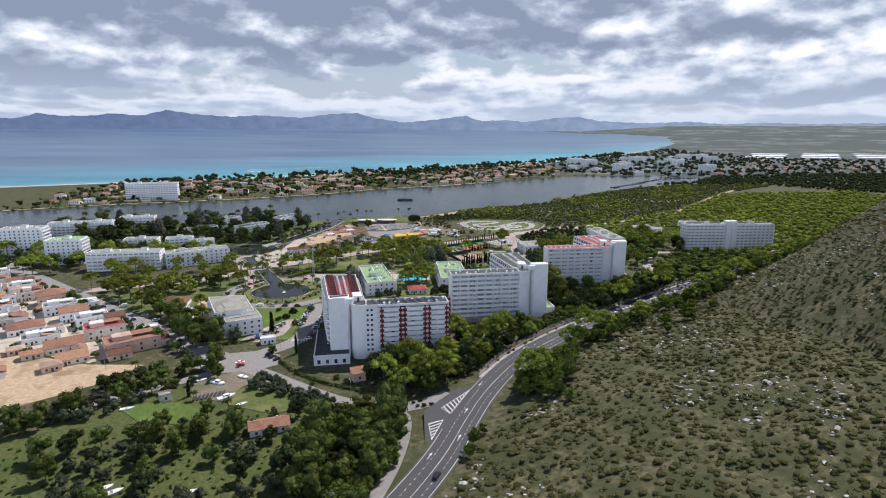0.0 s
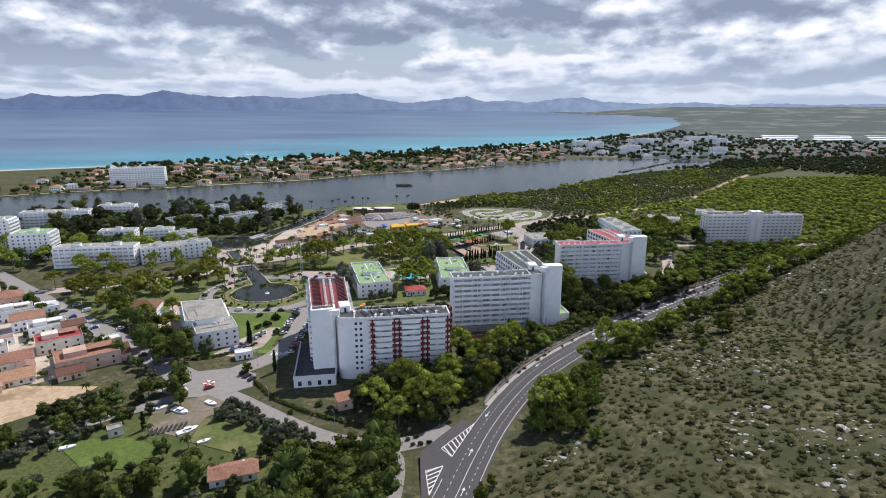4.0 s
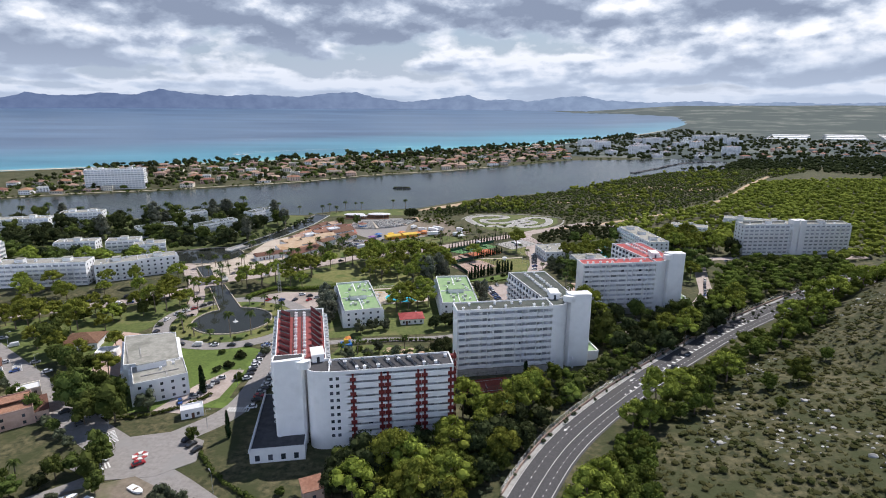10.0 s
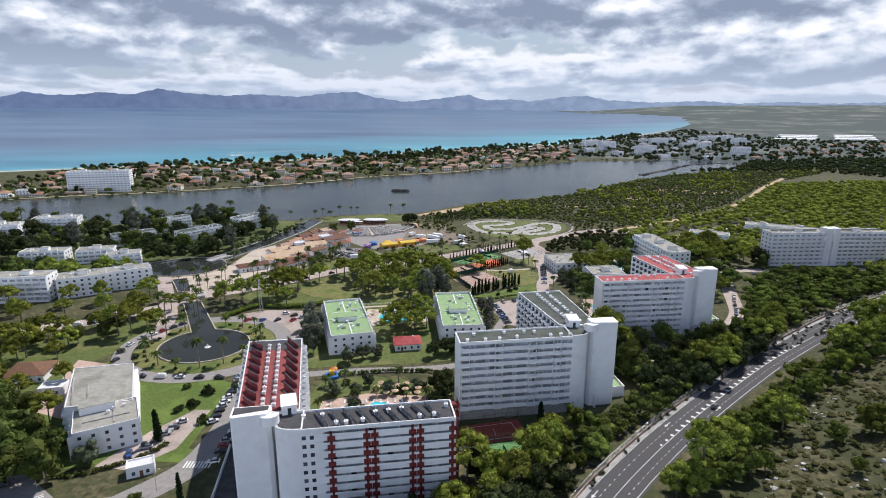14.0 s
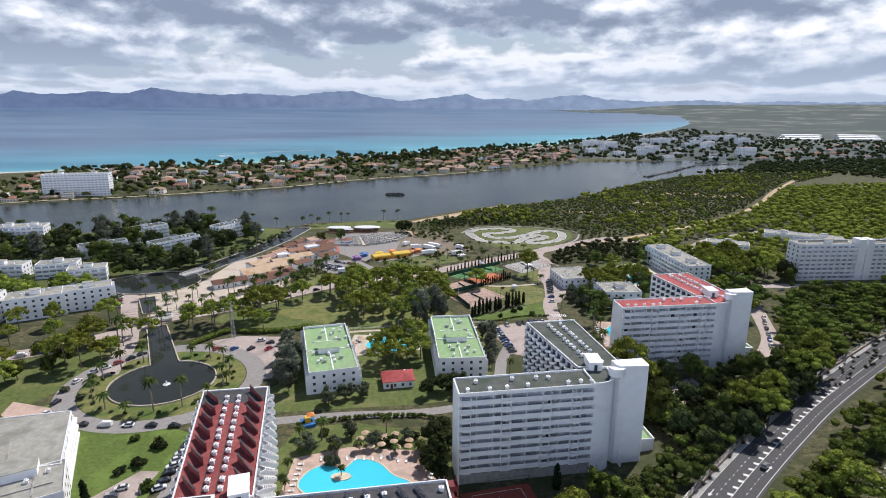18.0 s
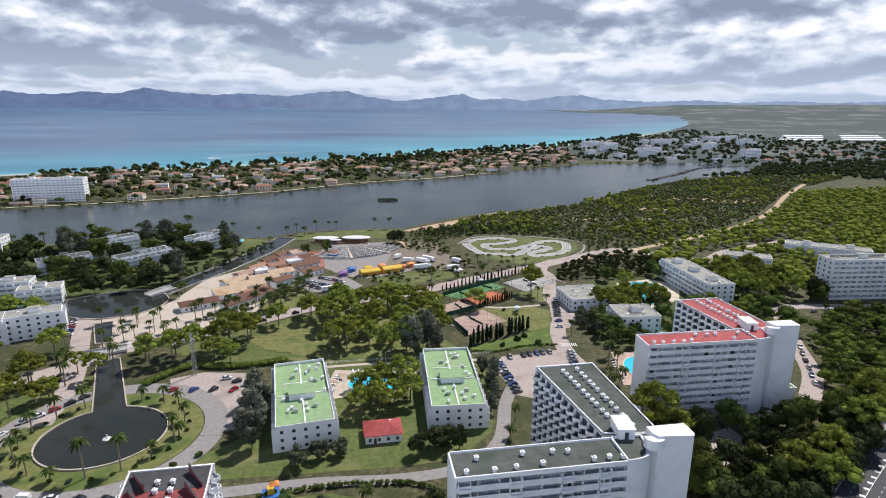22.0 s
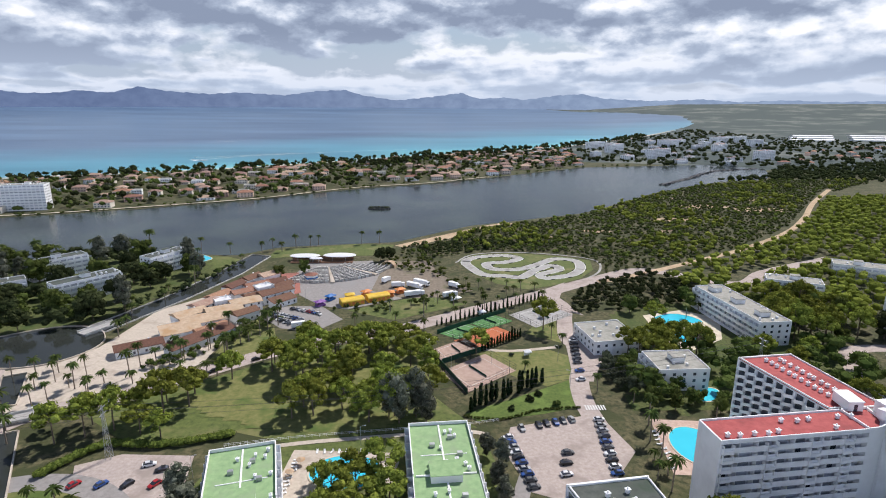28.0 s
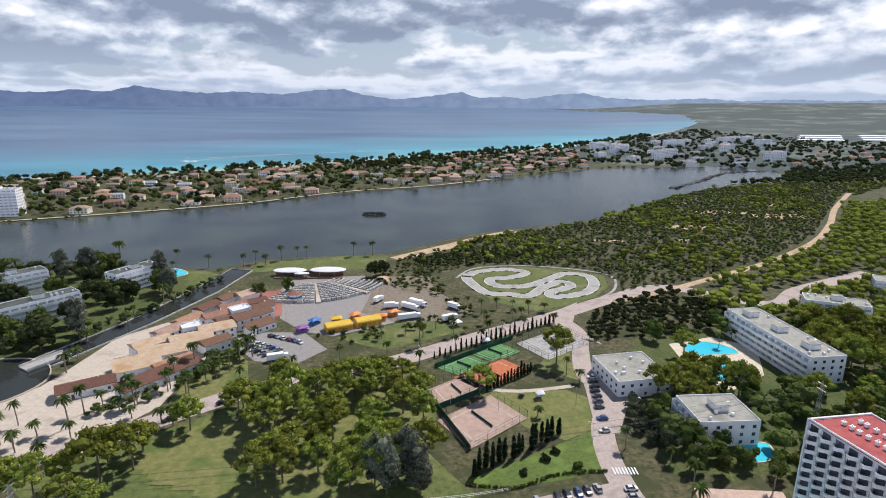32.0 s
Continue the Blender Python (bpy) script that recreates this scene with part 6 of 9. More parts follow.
# avenue trees and lowA garden
for x, y in ((-122, 162), (-130, 168), (-138, 176), (-132, 160), (-146, 182), (-152, 190), (-158, 198), (-150, 178), (-166, 204), (-128, 176), (-176, 212), (-142, 170), (-184, 222)):
    plant("leaf", x, y, pick.uniform(0.9, 1.2))
for x, y in ((-196, 232), (-206, 246), (-190, 250), (-178, 262), (-162, 276), (-150, 290), (-210, 262), (-226, 270), (-196, 276), (-176, 284), (-236, 284), (-250, 296), (-222, 292), (-152, 312), (-140, 306), (-166, 302), (-186, 306), (-204, 300), (-232, 302), (-262, 312), (-244, 314), (-212, 318), (-196, 322), (-172, 328)):
    plant("pine", x, y, pick.uniform(0.7, 0.95))
plant("cypress", -98, 184, 1.5), plant("olive", -114, 171, 0.9), plant("cypress", -76, 152, 0.9), plant("leaf", -88, 150, 0.45), plant("leaf", -30, 133, 0.75), plant("leaf", -33, 134, 0.7), plant("cypress", 36, 196, 1.2)
# park pines
for x, y in scatter([(-64, 330), (-78, 330), (-92, 334), (-108, 342), (-96, 354), (-70, 376), (-44, 394), (-14, 406), (0, 400), (6, 376), (0, 352), (4, 340), (-18, 330), (-40, 334)], 44, 7.6, 9, ([(-86, 364), (-66, 366), (-46, 348), (-46, 326), (-75, 322), (-90, 335)],)):
    plant("pine", x, y, pick.uniform(0.82, 1.12))
for x, y in ((-124, 318), (-116, 322), (-108, 326), (-130, 326), (-98, 324), (-118, 330), (-90, 322), (-104, 334)):
    plant("pine", x, y, 0.8)
for x, y in ((-24, 286), (-18, 291), (-14, 284), (-26, 278), (-19, 277), (-11, 296), (-8, 286), (-20, 296), (-30, 296)):
    plant("pine", x, y, pick.uniform(0.7, 0.95))
for x, y in ((-64, 262), (-62, 268), (-66, 274), (-64, 280), (-68, 286), (-60, 256), (-8, 330), (-2, 334), (2, 330), (-12, 334)):
    plant("poplar", x, y, 1.05)
for x, y in ((25, 286), (24, 294), (26, 302), (23, 278), (22, 310)):
    plant("poplar", x, y, 0.6)
for x, y in ((6, 258), (10, 254), (2, 256), (-4, 252), (-36, 250), (-42, 246), (-30, 252)):
    plant("dark" if x > -10 else "olive", x, y, 0.75)
plant("pine", 72, 258, 1.0), plant("pine", 78, 262, 1.0), plant("pine", 70, 250, 0.9), plant("pine", 84, 258, 1.0)
# hotel gardens
for x, y in ((-40, 222), (-30, 224), (-18, 226), (-10, 222), (-44, 216), (-22, 218), (-34, 216), (-6, 214), (-48, 224)):
    plant("palm" if pick.random() < 0.55 else "olive", x, y, 0.8)
for x, y in ((-3, 206), (0, 212), (-1, 218), (2, 224), (0, 200), (4, 216)):
    plant("dark", x, y, 0.75)
for x, y in ((-46, 196), (-46, 188), (-47, 204), (-34, 214), (-26, 216), (-14, 214)):
    plant("palm", x, y, 0.6, None, 2)
plant("palm", -30, 202.5, 0.55, None, 2)
for x, y in ((76, 292), (78, 300), (80, 310), (79, 318), (82, 328), (76, 306), (84, 290), (74, 298)):
    plant("palm", x, y, 0.8)
for x, y in ((96, 338), (104, 342), (112, 336), (120, 338), (88, 340), (126, 344), (98, 346)):
    plant("leaf", x, y, 0.62)
# trees round the far blocks
for x, y in scatter([(78, 380), (90, 372), (92, 350), (84, 346), (76, 362)], 10, 5.5, 10):
    plant("leaf" if pick.random() < 0.5 else "olive", x, y, 0.9)
for x, y in scatter([(100, 372), (124, 386), (120, 402), (104, 396), (92, 384)], 14, 5.0, 11):
    plant("pine" if pick.random() < 0.7 else "olive", x, y, 0.85)
for x, y in ((122, 380), (128, 386), (146, 384), (152, 380), (118, 420), (112, 440), (160, 438), (166, 376), (176, 384), (158, 366), (148, 362), (140, 352), (132, 340), (150, 340), (160, 350), (146, 330), (166, 336)):
    plant("leaf" if pick.random() < 0.4 else "pine", x, y, 0.85)
for x, y in scatter([(178, 396), (228, 398), (232, 440), (200, 462), (176, 440)], 34, 6.0, 12):
    plant("pine" if pick.random() < 0.6 else "leaf", x, y, 0.95)
plant("dark", 226, 404, 1.3)
# upper left: park by the canal and lake
for x, y in scatter([(84, 212), (120, 240), (152, 264), (150, 272), (112, 268), (74, 264), (70, 240)], 34, 4.8, 74, (HOTEL_2, HOTEL_3)):
    plant("dark" if pick.random() < 0.6 else "leaf", x, y, pick.uniform(0.8, 1.1))
lakeside = scatter([(-262, 428), (-200, 400), (-168, 424), (-160, 452), (-178, 452), (-214, 444), (-250, 470)], 40, 5.5, 71) + scatter([(-330, 420), (-200, 425), (-176, 444), (-176, 470), (-150, 500), (-160, 540), (-230, 548), (-330, 520)], 120, 6.4, 13, ([(-212, 448), (-180, 455), (-178, 490), (-205, 482)], [(-255, 490), (-226, 494), (-222, 528), (-250, 522)], [(-188, 504), (-164, 510), (-166, 540), (-190, 536)])) + \
    scatter([(-420, 395), (-300, 350), (-240, 352), (-230, 385), (-330, 415), (-420, 440)], 56, 7, 14)
# palms: pond, boulevard, promenade, lake shore
for a in range(0, 360, 22):
    r = 26 + 2 * math.sin(a)
    if not 95 < a < 125:
        plant("palm", -114 + r * math.cos(radians(a)), 264 + r * math.sin(radians(a)) * 0.95, pick.uniform(0.75, 1.0))
boul = curve_through([(-145, 336), (-128, 345), (-106, 361), (-69, 391), (-42, 405), (-12, 418), (28, 445), (70, 472)], 9.0)
for i, p in enumerate(boul):
    d = boul[min(i + 1, len(boul) - 1)] - boul[max(i - 1, 0)]
    r = Vector((d.y, -d.x, 0)).normalized()
    plant("palm", *(p + r * (7.5 if i % 2 else -7.5)).xy, pick.uniform(0.7, 0.95))
for x, y in ((-172, 560), (-174, 572), (-150, 566), (-134, 545), (-112, 570), (-94, 588), (-88, 590), (-54, 594), (-191, 562), (-183, 566), (-126, 566), (-120, 574), (-104, 582), (-40, 596), (-131, 361), (-123, 366), (-117, 377), (-140, 356),
             (-152, 420), (-150, 408), (-158, 374), (-172, 366), (-92, 369), (-92, 390), (-91, 414), (-107, 380), (-88, 400), (-84, 426), (-80, 440), (-100, 392), (-86, 410), (-160, 440), (-152, 462), (-144, 486), (-138, 508), (-148, 500), (-156, 476)):
    plant("palm", x, y, pick.uniform(0.75, 1.0))
for i in range(20):
    plant("palm", -210 - i * 11 + pick.uniform(-3, 3), 561 - i * 3.2, 1.3)
for x, y in scatter([(-6, 452), (28, 460), (20, 492), (60, 478), (30, 436), (-30, 440)], 14, 9, 15):
    plant("palm", x, y, 0.65)
for x, y in ((66, 398), (44, 372), (70, 352), (82, 344), (28, 262), (31, 272), (62, 405), (118, 334), (108, 331), (140, 432), (132, 440), (150, 440), (126, 441)):
    plant("palm", x, y, 0.75)
for i in range(15):
    plant("cypress", 18 + 31 * i / 14 + pick.uniform(-0.6, 0.6), 338 + 21 * i / 14 + (1.5 if i % 3 else 0), pick.uniform(0.8, 1.05))
for i in range(14):
    plant("cypress", 27 + 20 * i / 13, 391 + 16 * i / 13, pick.uniform(0.5, 0.8))
for i in range(26):
    plant("cypress", 6 + 62 * i / 25, 421 + 42 * i / 25, pick.uniform(0.45, 0.75))
plant("pine", 60, 416, 1.2), plant("pine", 24, 388, 1.0), plant("dark", -34, 542, 1.2), plant("dark", -28, 548, 1.0), plant("leaf", -96, 500, 0.7), plant("leaf", -82, 512, 0.7)
# right of the road along the curve, and thick clumps by the hotels
for x, y in scatter([(78, 200), (88, 214), (120, 246), (150, 268), (172, 290), (160, 262), (120, 228)], 40, 4.4, 62, (HOTEL_2, HOTEL_3, CARS_3)):
    plant("pine" if pick.random() < 0.5 else "dark", x, y, pick.uniform(0.8, 1.05))
for x, y in scatter([(-22, 120), (-6, 112), (8, 124), (14, 142), (2, 140), (-20, 132)], 20, 4.6, 63, (HOTEL_1,)):
    plant("dark" if pick.random() < 0.4 else "pine", x, y, pick.uniform(0.7, 0.95))
for x, y in scatter([(-150, 108), (-132, 114), (-124, 124), (-138, 124), (-158, 112)], 16, 4.0, 64):
    plant("leaf" if pick.random() < 0.6 else "dark", x, y, 0.62)
for x, y in scatter([(-128, 372), (-104, 376), (-84, 398), (-72, 420), (-80, 440), (-96, 420), (-112, 396)], 18, 6.0, 78):
    plant("palm", x, y, pick.uniform(0.7, 1.0))
for x, y in scatter([(-150, 346), (-132, 352), (-146, 376), (-168, 366)], 8, 7.0, 79):
    plant("palm", x, y, pick.uniform(0.7, 0.95))
for x, y in ((-150, 300), (-158, 310), (-140, 318), (-146, 326), (-164, 324), (-172, 336), (-156, 338)):
    plant("palm", x, y, 0.95)
plant_all()



def rect(x, y, a, w, d, grow=2.0):
    """The corners of a turned rectangle, grown a little."""
    c, q = math.cos(radians(a)), math.sin(radians(a))
    return [(x + u * c - v * q, y + u * q + v * c) for u, v in ((-grow, -grow), (w + grow, -grow), (w + grow, d + grow), (-grow, d + grow))]


def grove(label, kinds, pts, seed, size=(0.8, 1.1)):
    """Many trees too close to be told apart, trunks and crowns, in one mesh."""
    rng = random.Random(seed)
    verts, faces, slots, mats = [], [], [], []
    zs = land([p[0] for p in pts], [p[1] for p in pts])
    for (x, y), z in zip(pts, zs):
        kind = rng.choice(kinds)
        src = rng.choice(KINDS[kind])
        g = rng.uniform(*size) * GROW[kind]
        m = pose(x, y, max(float(z), 0.0), 0, 0, rng.uniform(0, 360)) @ Matrix.Diagonal((g, g, g * rng.uniform(0.85, 1.2), 1))
        rot, off = np.array(m.to_3x3()), np.array(m.translation)
        for ob in src.children:
            me = ob.data
            co = np.zeros(len(me.vertices) * 3)
            me.vertices.foreach_get("co", co)
            if me.materials[0] not in mats:
                mats.append(me.materials[0])
            b = len(verts)
            verts += (co.reshape(-1, 3) @ rot.T + off).tolist()
            faces += [[i + b for i in p.vertices] for p in me.polygons]
            slots += [mats.index(me.materials[0])] * len(me.polygons)
    me = bpy.data.meshes.new("grove")
    me.from_pydata(verts, [], faces)
    for m in mats:
        me.materials.append(m)
    me.polygons.foreach_set("material_index", slots)
    tagged(part("grove", me, None), label, "trees", kind="stuff")


WHITE_BLOCKS = [rect(-285, 318, 8.5, 56, 13), rect(-226, 328, 30, 26, 15), rect(-205, 343, 30, 24, 12), rect(-330, 338, 12, 26, 18), rect(-395, 372, 12, 34, 18), rect(-300, 400, 10, 30, 12), rect(-262, 404, 18, 24, 12), rect(-234, 392, 24, 22, 12)]
KEPT_FREE = [rect(-182, 224, 10, 16, 14, 3), rect(-160, 214, 12, 9, 7, 3), [(-152, 200), (-108, 172), (-104, 200), (-126, 232), (-150, 226)], [(-168, 250), (-132, 242), (-138, 226), (-164, 224)]]
grove("tall pines and broadleaf trees in the park beside the avenue", ("pine", "leaf", "pine", "leaf"), scatter([(-136, 178), (-150, 192), (-196, 226), (-262, 276), (-248, 284), (-208, 276), (-186, 286), (-160, 308), (-150, 292), (-158, 262), (-160, 246)], 30, 9.0, 201, KEPT_FREE), 201, (0.7, 1.0))
grove("trees between the white blocks and the avenue", ("leaf", "pine", "dark"), scatter([(-420, 330), (-300, 292), (-262, 286), (-196, 302), (-172, 330), (-184, 352), (-220, 376), (-300, 396), (-420, 410)], 80, 8.5, 202, WHITE_BLOCKS + [[(-306, 280), (-215, 290), (-168, 320), (-180, 352), (-228, 328), (-292, 322)]]), 202, (0.8, 1.15))
grove("tall dark trees round the basin and the lakeside blocks", ("dark", "leaf", "dark", "poplar"), scatter([(-420, 410), (-300, 418), (-222, 392), (-196, 424), (-168, 430), (-152, 480), (-142, 530), (-170, 548), (-260, 548), (-420, 500)], 70, 10.0, 203, WHITE_BLOCKS + [rect(-250, 494, 52, 34, 11), rect(-207, 451, 52, 36, 11), rect(-181, 508, 62, 30, 11), rect(-262, 452, 40, 32, 11), rect(-405, 452, 14, 60, 14), rect(-352, 488, 14, 36, 14), [(-198, 534), (-176, 566), (-152, 556), (-160, 534)]]), 203, (1.0, 1.5))
grove("old quarter street trees along the avenue", ("leaf", "olive"), [(-124 - 5.2 * i, 142 + 4.05 * i) for i in range(34) if i % 5], 204, (0.5, 0.8))
uphill = scatter([(34, 96), (60, 150), (100, 200), (150, 236), (206, 274), (262, 310), (330, 350), (340, 336), (270, 288), (214, 252), (160, 212), (118, 176), (78, 128), (50, 92)], 190, 4.6, 205)
side_of = road_side([p[0] for p in uphill], [p[1] for p in uphill])[0]
grove("pines on the slope along the road", ("young", "young", "pine"), [p for p, d in zip(uphill, side_of) if (13.5 if p[1] > 165 else 12.0) < d < 32 + 6 * math.sin(p[1] * 0.09) and (p[1] > 150 or d < 22)], 205, (0.75, 1.1))

# hedges, shrubs
def hedge(label, pts, w, h, mat, seed):
    p = curve_through(pts, 0.9)
    rng = np.random.default_rng(seed)
    cl = [(q.x + rng.uniform(-0.3, 0.3) * w, q.y + rng.uniform(-0.3, 0.3) * w, h * rng.uniform(0.45, 0.7), 0.5 * w * rng.uniform(0.8, 1.2)) for q in p for j in range(max(1, int(w)))]
    ob = part("hedge", crown_mesh("hedge", rng, cl, 26, 0.24, mat, h / w), None)
    tagged(ob, label, "hedge")


hedge("clipped green hedge along the street", [(-82, 142), (-70, 128), (-52, 116), (-38, 110), (-24, 105)], 1.6, 1.3, "leaf", 1)
hedge("clipped green hedge below the white block", [(-122, 164), (-112, 166), (-100, 174), (-94, 182)], 1.6, 1.4, "leaf", 2)
hedge("green hedge along the pool garden", [(-50, 231), (-30, 236), (-6, 237), (4, 232)], 1.6, 1.6, "leaf", 3)
hedge("dark green hedge along the canal", [(-118, 300), (-106, 316), (-88, 316), (-66, 322)], 3.0, 2.2, "pine", 4)
hedge("dark green hedge beside the car park", [(-66, 176), (-65, 190), (-72, 206), (-74, 214)], 1.8, 2.2, "dark_pine", 5)
hedge("green hedge along the lawn", [(16, 334), (30, 332), (44, 338), (60, 340)], 1.0, 0.9, "leaf", 6)
BUSHES = [bush_mesh(90 + i, mat) for i, mat in enumerate(("leaf", "olive", "dark_pine"))]
k_bush = random.Random(8)
for x, y, s in [(-113.5 + 27 * math.cos(radians(a)), 264 + 25.5 * math.sin(radians(a)), 0.8) for a in range(185, 540, 13) if not 450 < a < 490] + \
        [(-88, 196, 2.2), (-94, 218, 2.2), (-84, 222, 2.6), (-104, 222, 1.8), (-30, 180, 1.8), (-22, 184, 2.4), (-34, 208, 2.2), (-16, 220, 2.4), (-8, 224, 2.0), (-40, 226, 2.0), (42, 346, 1.6), (46, 350, 1.5), (34, 339, 1.5), (52, 342, 1.6),
         (28, 352, 1.6), (-10, 92, 1.0), (-7, 91.5, 1.2), (-4, 92, 1.0), (-12, 96, 0.9), (-9, 97, 1.0), (-20, 262, 1.4), (-6, 258, 1.4), (-140, 250, 1.6), (-150, 256, 1.6), (40, 386, 1.2), (30, 398, 1.1), (-82, 246, 1.2), (-76, 252, 1.2),
         (-100, 204, 2.0), (-96, 208, 2.2), (-60, 116, 1.2), (-44, 118, 1.5), (-50, 122, 1.6)]:
    b_ = tagged(new("bush", BUSHES[k_bush.randrange(3)]), "rounded green garden shrub", "bush", "garden shrubs")
    s *= k_bush.uniform(0.85, 1.15)
    b_.matrix_basis = pose(x, y, 0.05 if y > 100 else max(ground_z(x, y), 0), 0, 0, k_bush.uniform(0, 360)) @ Matrix.Diagonal((s, s, s, 1))


# woods, scrub and rocks that nobody could count
def growth(name, label, category, pts, mat, r, h, per, size, seed, lumps=3, flat=0.8, sink=0.0, core=True):
    rng = np.random.default_rng(seed)
    x, y = np.array([p[0] for p in pts]), np.array([p[1] for p in pts])
    z = np.maximum(land(x, y), -0.6)
    cl = []
    for a, b, c in zip(x, y, z):
        s = rng.uniform(0.6, 1.35)
        for q in range(lumps):
            cl.append((a + rng.normal() * r * 0.5 * s, b + rng.normal() * r * 0.5 * s, c + h * s * rng.uniform(0.35, 0.75) - sink, r * s * rng.uniform(0.5, 0.75)))
    ob = part(name, crown_mesh(name, rng, cl, per, size, mat, flat, core), None)
    return tagged(ob, label, category, kind="stuff")


growth("woodland", "roadside pine wood below the hotels", "woodland", [p for p in wood if p[0] > 48][::2], "pine", 2.9, 7.4, 24, 0.38, 20, 7)
growth("woodland", "darker trees in the roadside wood", "woodland", [p for p in wood if p[0] > 48][1::2], "leaf", 2.9, 7.4, 24, 0.38, 65, 7)
beside = [p for p, d in zip(beside, road_side([p[0] for p in beside], [p[1] for p in beside])[0]) if d > (13.5 if p[1] > 165 else 11.0)]
growth("woodland", "young pines along the hill side of the road", "woodland", beside, "pine", 2.5, 6.0, 24, 0.36, 66, 7)
growth("woodland", "dark trees among the lakeside blocks", "woodland", lakeside[::4], "dark_pine", 4.2, 10.0, 22, 0.6, 67, 8)
growth("woodland", "green trees among the lakeside blocks", "woodland", lakeside[1::4], "leaf", 4.0, 9.0, 22, 0.6, 68, 8)
growth("woodland", "trees round the far blocks", "woodland", scatter([(84, 350), (124, 334), (150, 330), (186, 352), (196, 386), (180, 400), (184, 440), (172, 462), (120, 446), (114, 410), (122, 388), (98, 376), (78, 384)], 75, 7.0, 19, ([(90, 352), (118, 352), (116, 374), (88, 372)], [(150, 388), (180, 392), (174, 458), (146, 452)], [(112, 386), (160, 396), (160, 446), (112, 446)], [(60, 360), (92, 360), (90, 416), (64, 416)])), "leaf", 3.6, 10.0, 24, 0.5, 19, 7)
WOOD = [(176, 440), (150, 520), (132, 512), (190, 545), (250, 584), (330, 650), (390, 720), (450, 800), (700, 840), (760, 600), (640, 440), (420, 410), (300, 384), (290, 404), (330, 412), (328, 430), (232, 432), (206, 462)]
BUILT = ([(225, 400), (325, 405), (325, 425), (230, 425)], [(262, 500), (320, 470), (330, 490), (275, 525)], [(140, 386), (182, 396), (172, 458), (144, 452)], [(200, 468), (234, 455), (240, 475), (206, 490)])
def off_paths(pts, clear=5.5):
    """The points that keep clear of the footpaths."""
    x, y = np.array([p[0] for p in pts]), np.array([p[1] for p in pts])
    best = np.full(len(pts), 1e9)
    for line in [q[1] for q in streets if q[3] == "sand" or "boulevard" in q[0]]:
        for (ax, ay), (bx, by) in zip(line, line[1:]):
            dx, dy = bx - ax, by - ay
            t = np.clip(((x - ax) * dx + (y - ay) * dy) / (dx * dx + dy * dy), 0, 1)
            best = np.minimum(best, np.hypot(x - ax - t * dx, y - ay - t * dy))
    return [p for p, d in zip(pts, best) if d > clear]


growth("woodland", "bright green pine wood seen from above", "woodland", off_paths(scatter(WOOD, 3400, 4.9, 21, BUILT), 8.0), "bright_pine", 4.2, 7.5, 9, 0.6, 21, 2)
MAQUIS = [(-20, 585), (20, 612), (44, 645), (80, 668), (165, 722), (206, 766), (288, 852), (366, 918), (500, 975), (640, 960), (560, 900), (470, 830), (380, 710), (320, 640), (246, 582), (186, 543), (132, 510), (116, 500), (124, 545), (100, 566), (66, 572), (34, 568), (4, 550), (-20, 556)]
growth("scrub", "dark green maquis scrub by the lake", "scrub", off_paths(scatter(MAQUIS, 3000, 3.6, 22)), "maquis", 2.1, 2.4, 9, 0.45, 22, 2)
growth("scrub", "taller green bushes in the scrub", "scrub", [p for p in off_paths(scatter(MAQUIS, 700, 6.0, 23), 9.0) if math.sin(p[0] * 0.035) + math.sin(p[1] * 0.04 + p[0] * 0.02) > 0.1], "bright_pine", 3.4, 6.0, 14, 0.5, 23)
growth("scrub", "middling green bushes in the scrub", "scrub", off_paths(scatter(MAQUIS, 700, 5.0, 73), 7.0), "pine", 2.4, 3.6, 12, 0.45, 73)
growth("scrub", "dark thicket between scrub and blocks", "scrub", scatter([(82, 440), (90, 470), (114, 494), (150, 516), (172, 462), (148, 456), (120, 444)], 160, 4.2, 24), "dark_pine", 2.3, 4.0, 28, 0.5, 24)
growth("scrub", "dark trees along the lake shore", "scrub", scatter([(0, 560), (34, 572), (70, 580), (100, 590), (60, 610), (20, 600), (-10, 582)], 130, 4.2, 25), "dark_pine", 2.0, 3.4, 26, 0.45, 25)
growth("woodland", "dark marsh wood beyond the lake", "woodland", scatter([(420, 975), (640, 965), (720, 850), (1300, 900), (1500, 1250), (800, 1180), (600, 1130), (520, 1020)], 1500, 10.0, 26), "dark_pine", 5.5, 5.0, 6, 1.2, 26)
HILL = [(-26, -20), (8, 40), (24, 76), (46, 90), (66, 128), (88, 156), (116, 186), (166, 222), (240, 270), (330, 320), (420, 330), (420, 160), (300, 20), (200, -60), (60, -90)]
growth("scrub", "low dry bushes on the hillside", "scrub", scatter(HILL, 12000, 1.5, 27), "heath", 1.9, 0.3, 7, 0.3, 27, 1, 0.26)
growth("scrub", "darker low bushes on the hillside", "scrub", scatter(HILL, 1500, 3.2, 28), "maquis", 1.6, 0.7, 14, 0.26, 28, 3, 0.45)
growth("scrub", "rough weeds and bushes in the plots", "scrub", scatter([(-200, 60), (-150, 62), (-100, 78), (-60, 96), (-30, 90), (-22, 0), (-240, -20)], 900, 3.0, 29, ([(-142, 97), (-110, 98), (-99, 88), (-121, 78)], [(-78, 66), (-54, 66), (-54, 88), (-78, 86)])), "leaf", 0.9, 0.7, 12, 0.3, 29, 2)
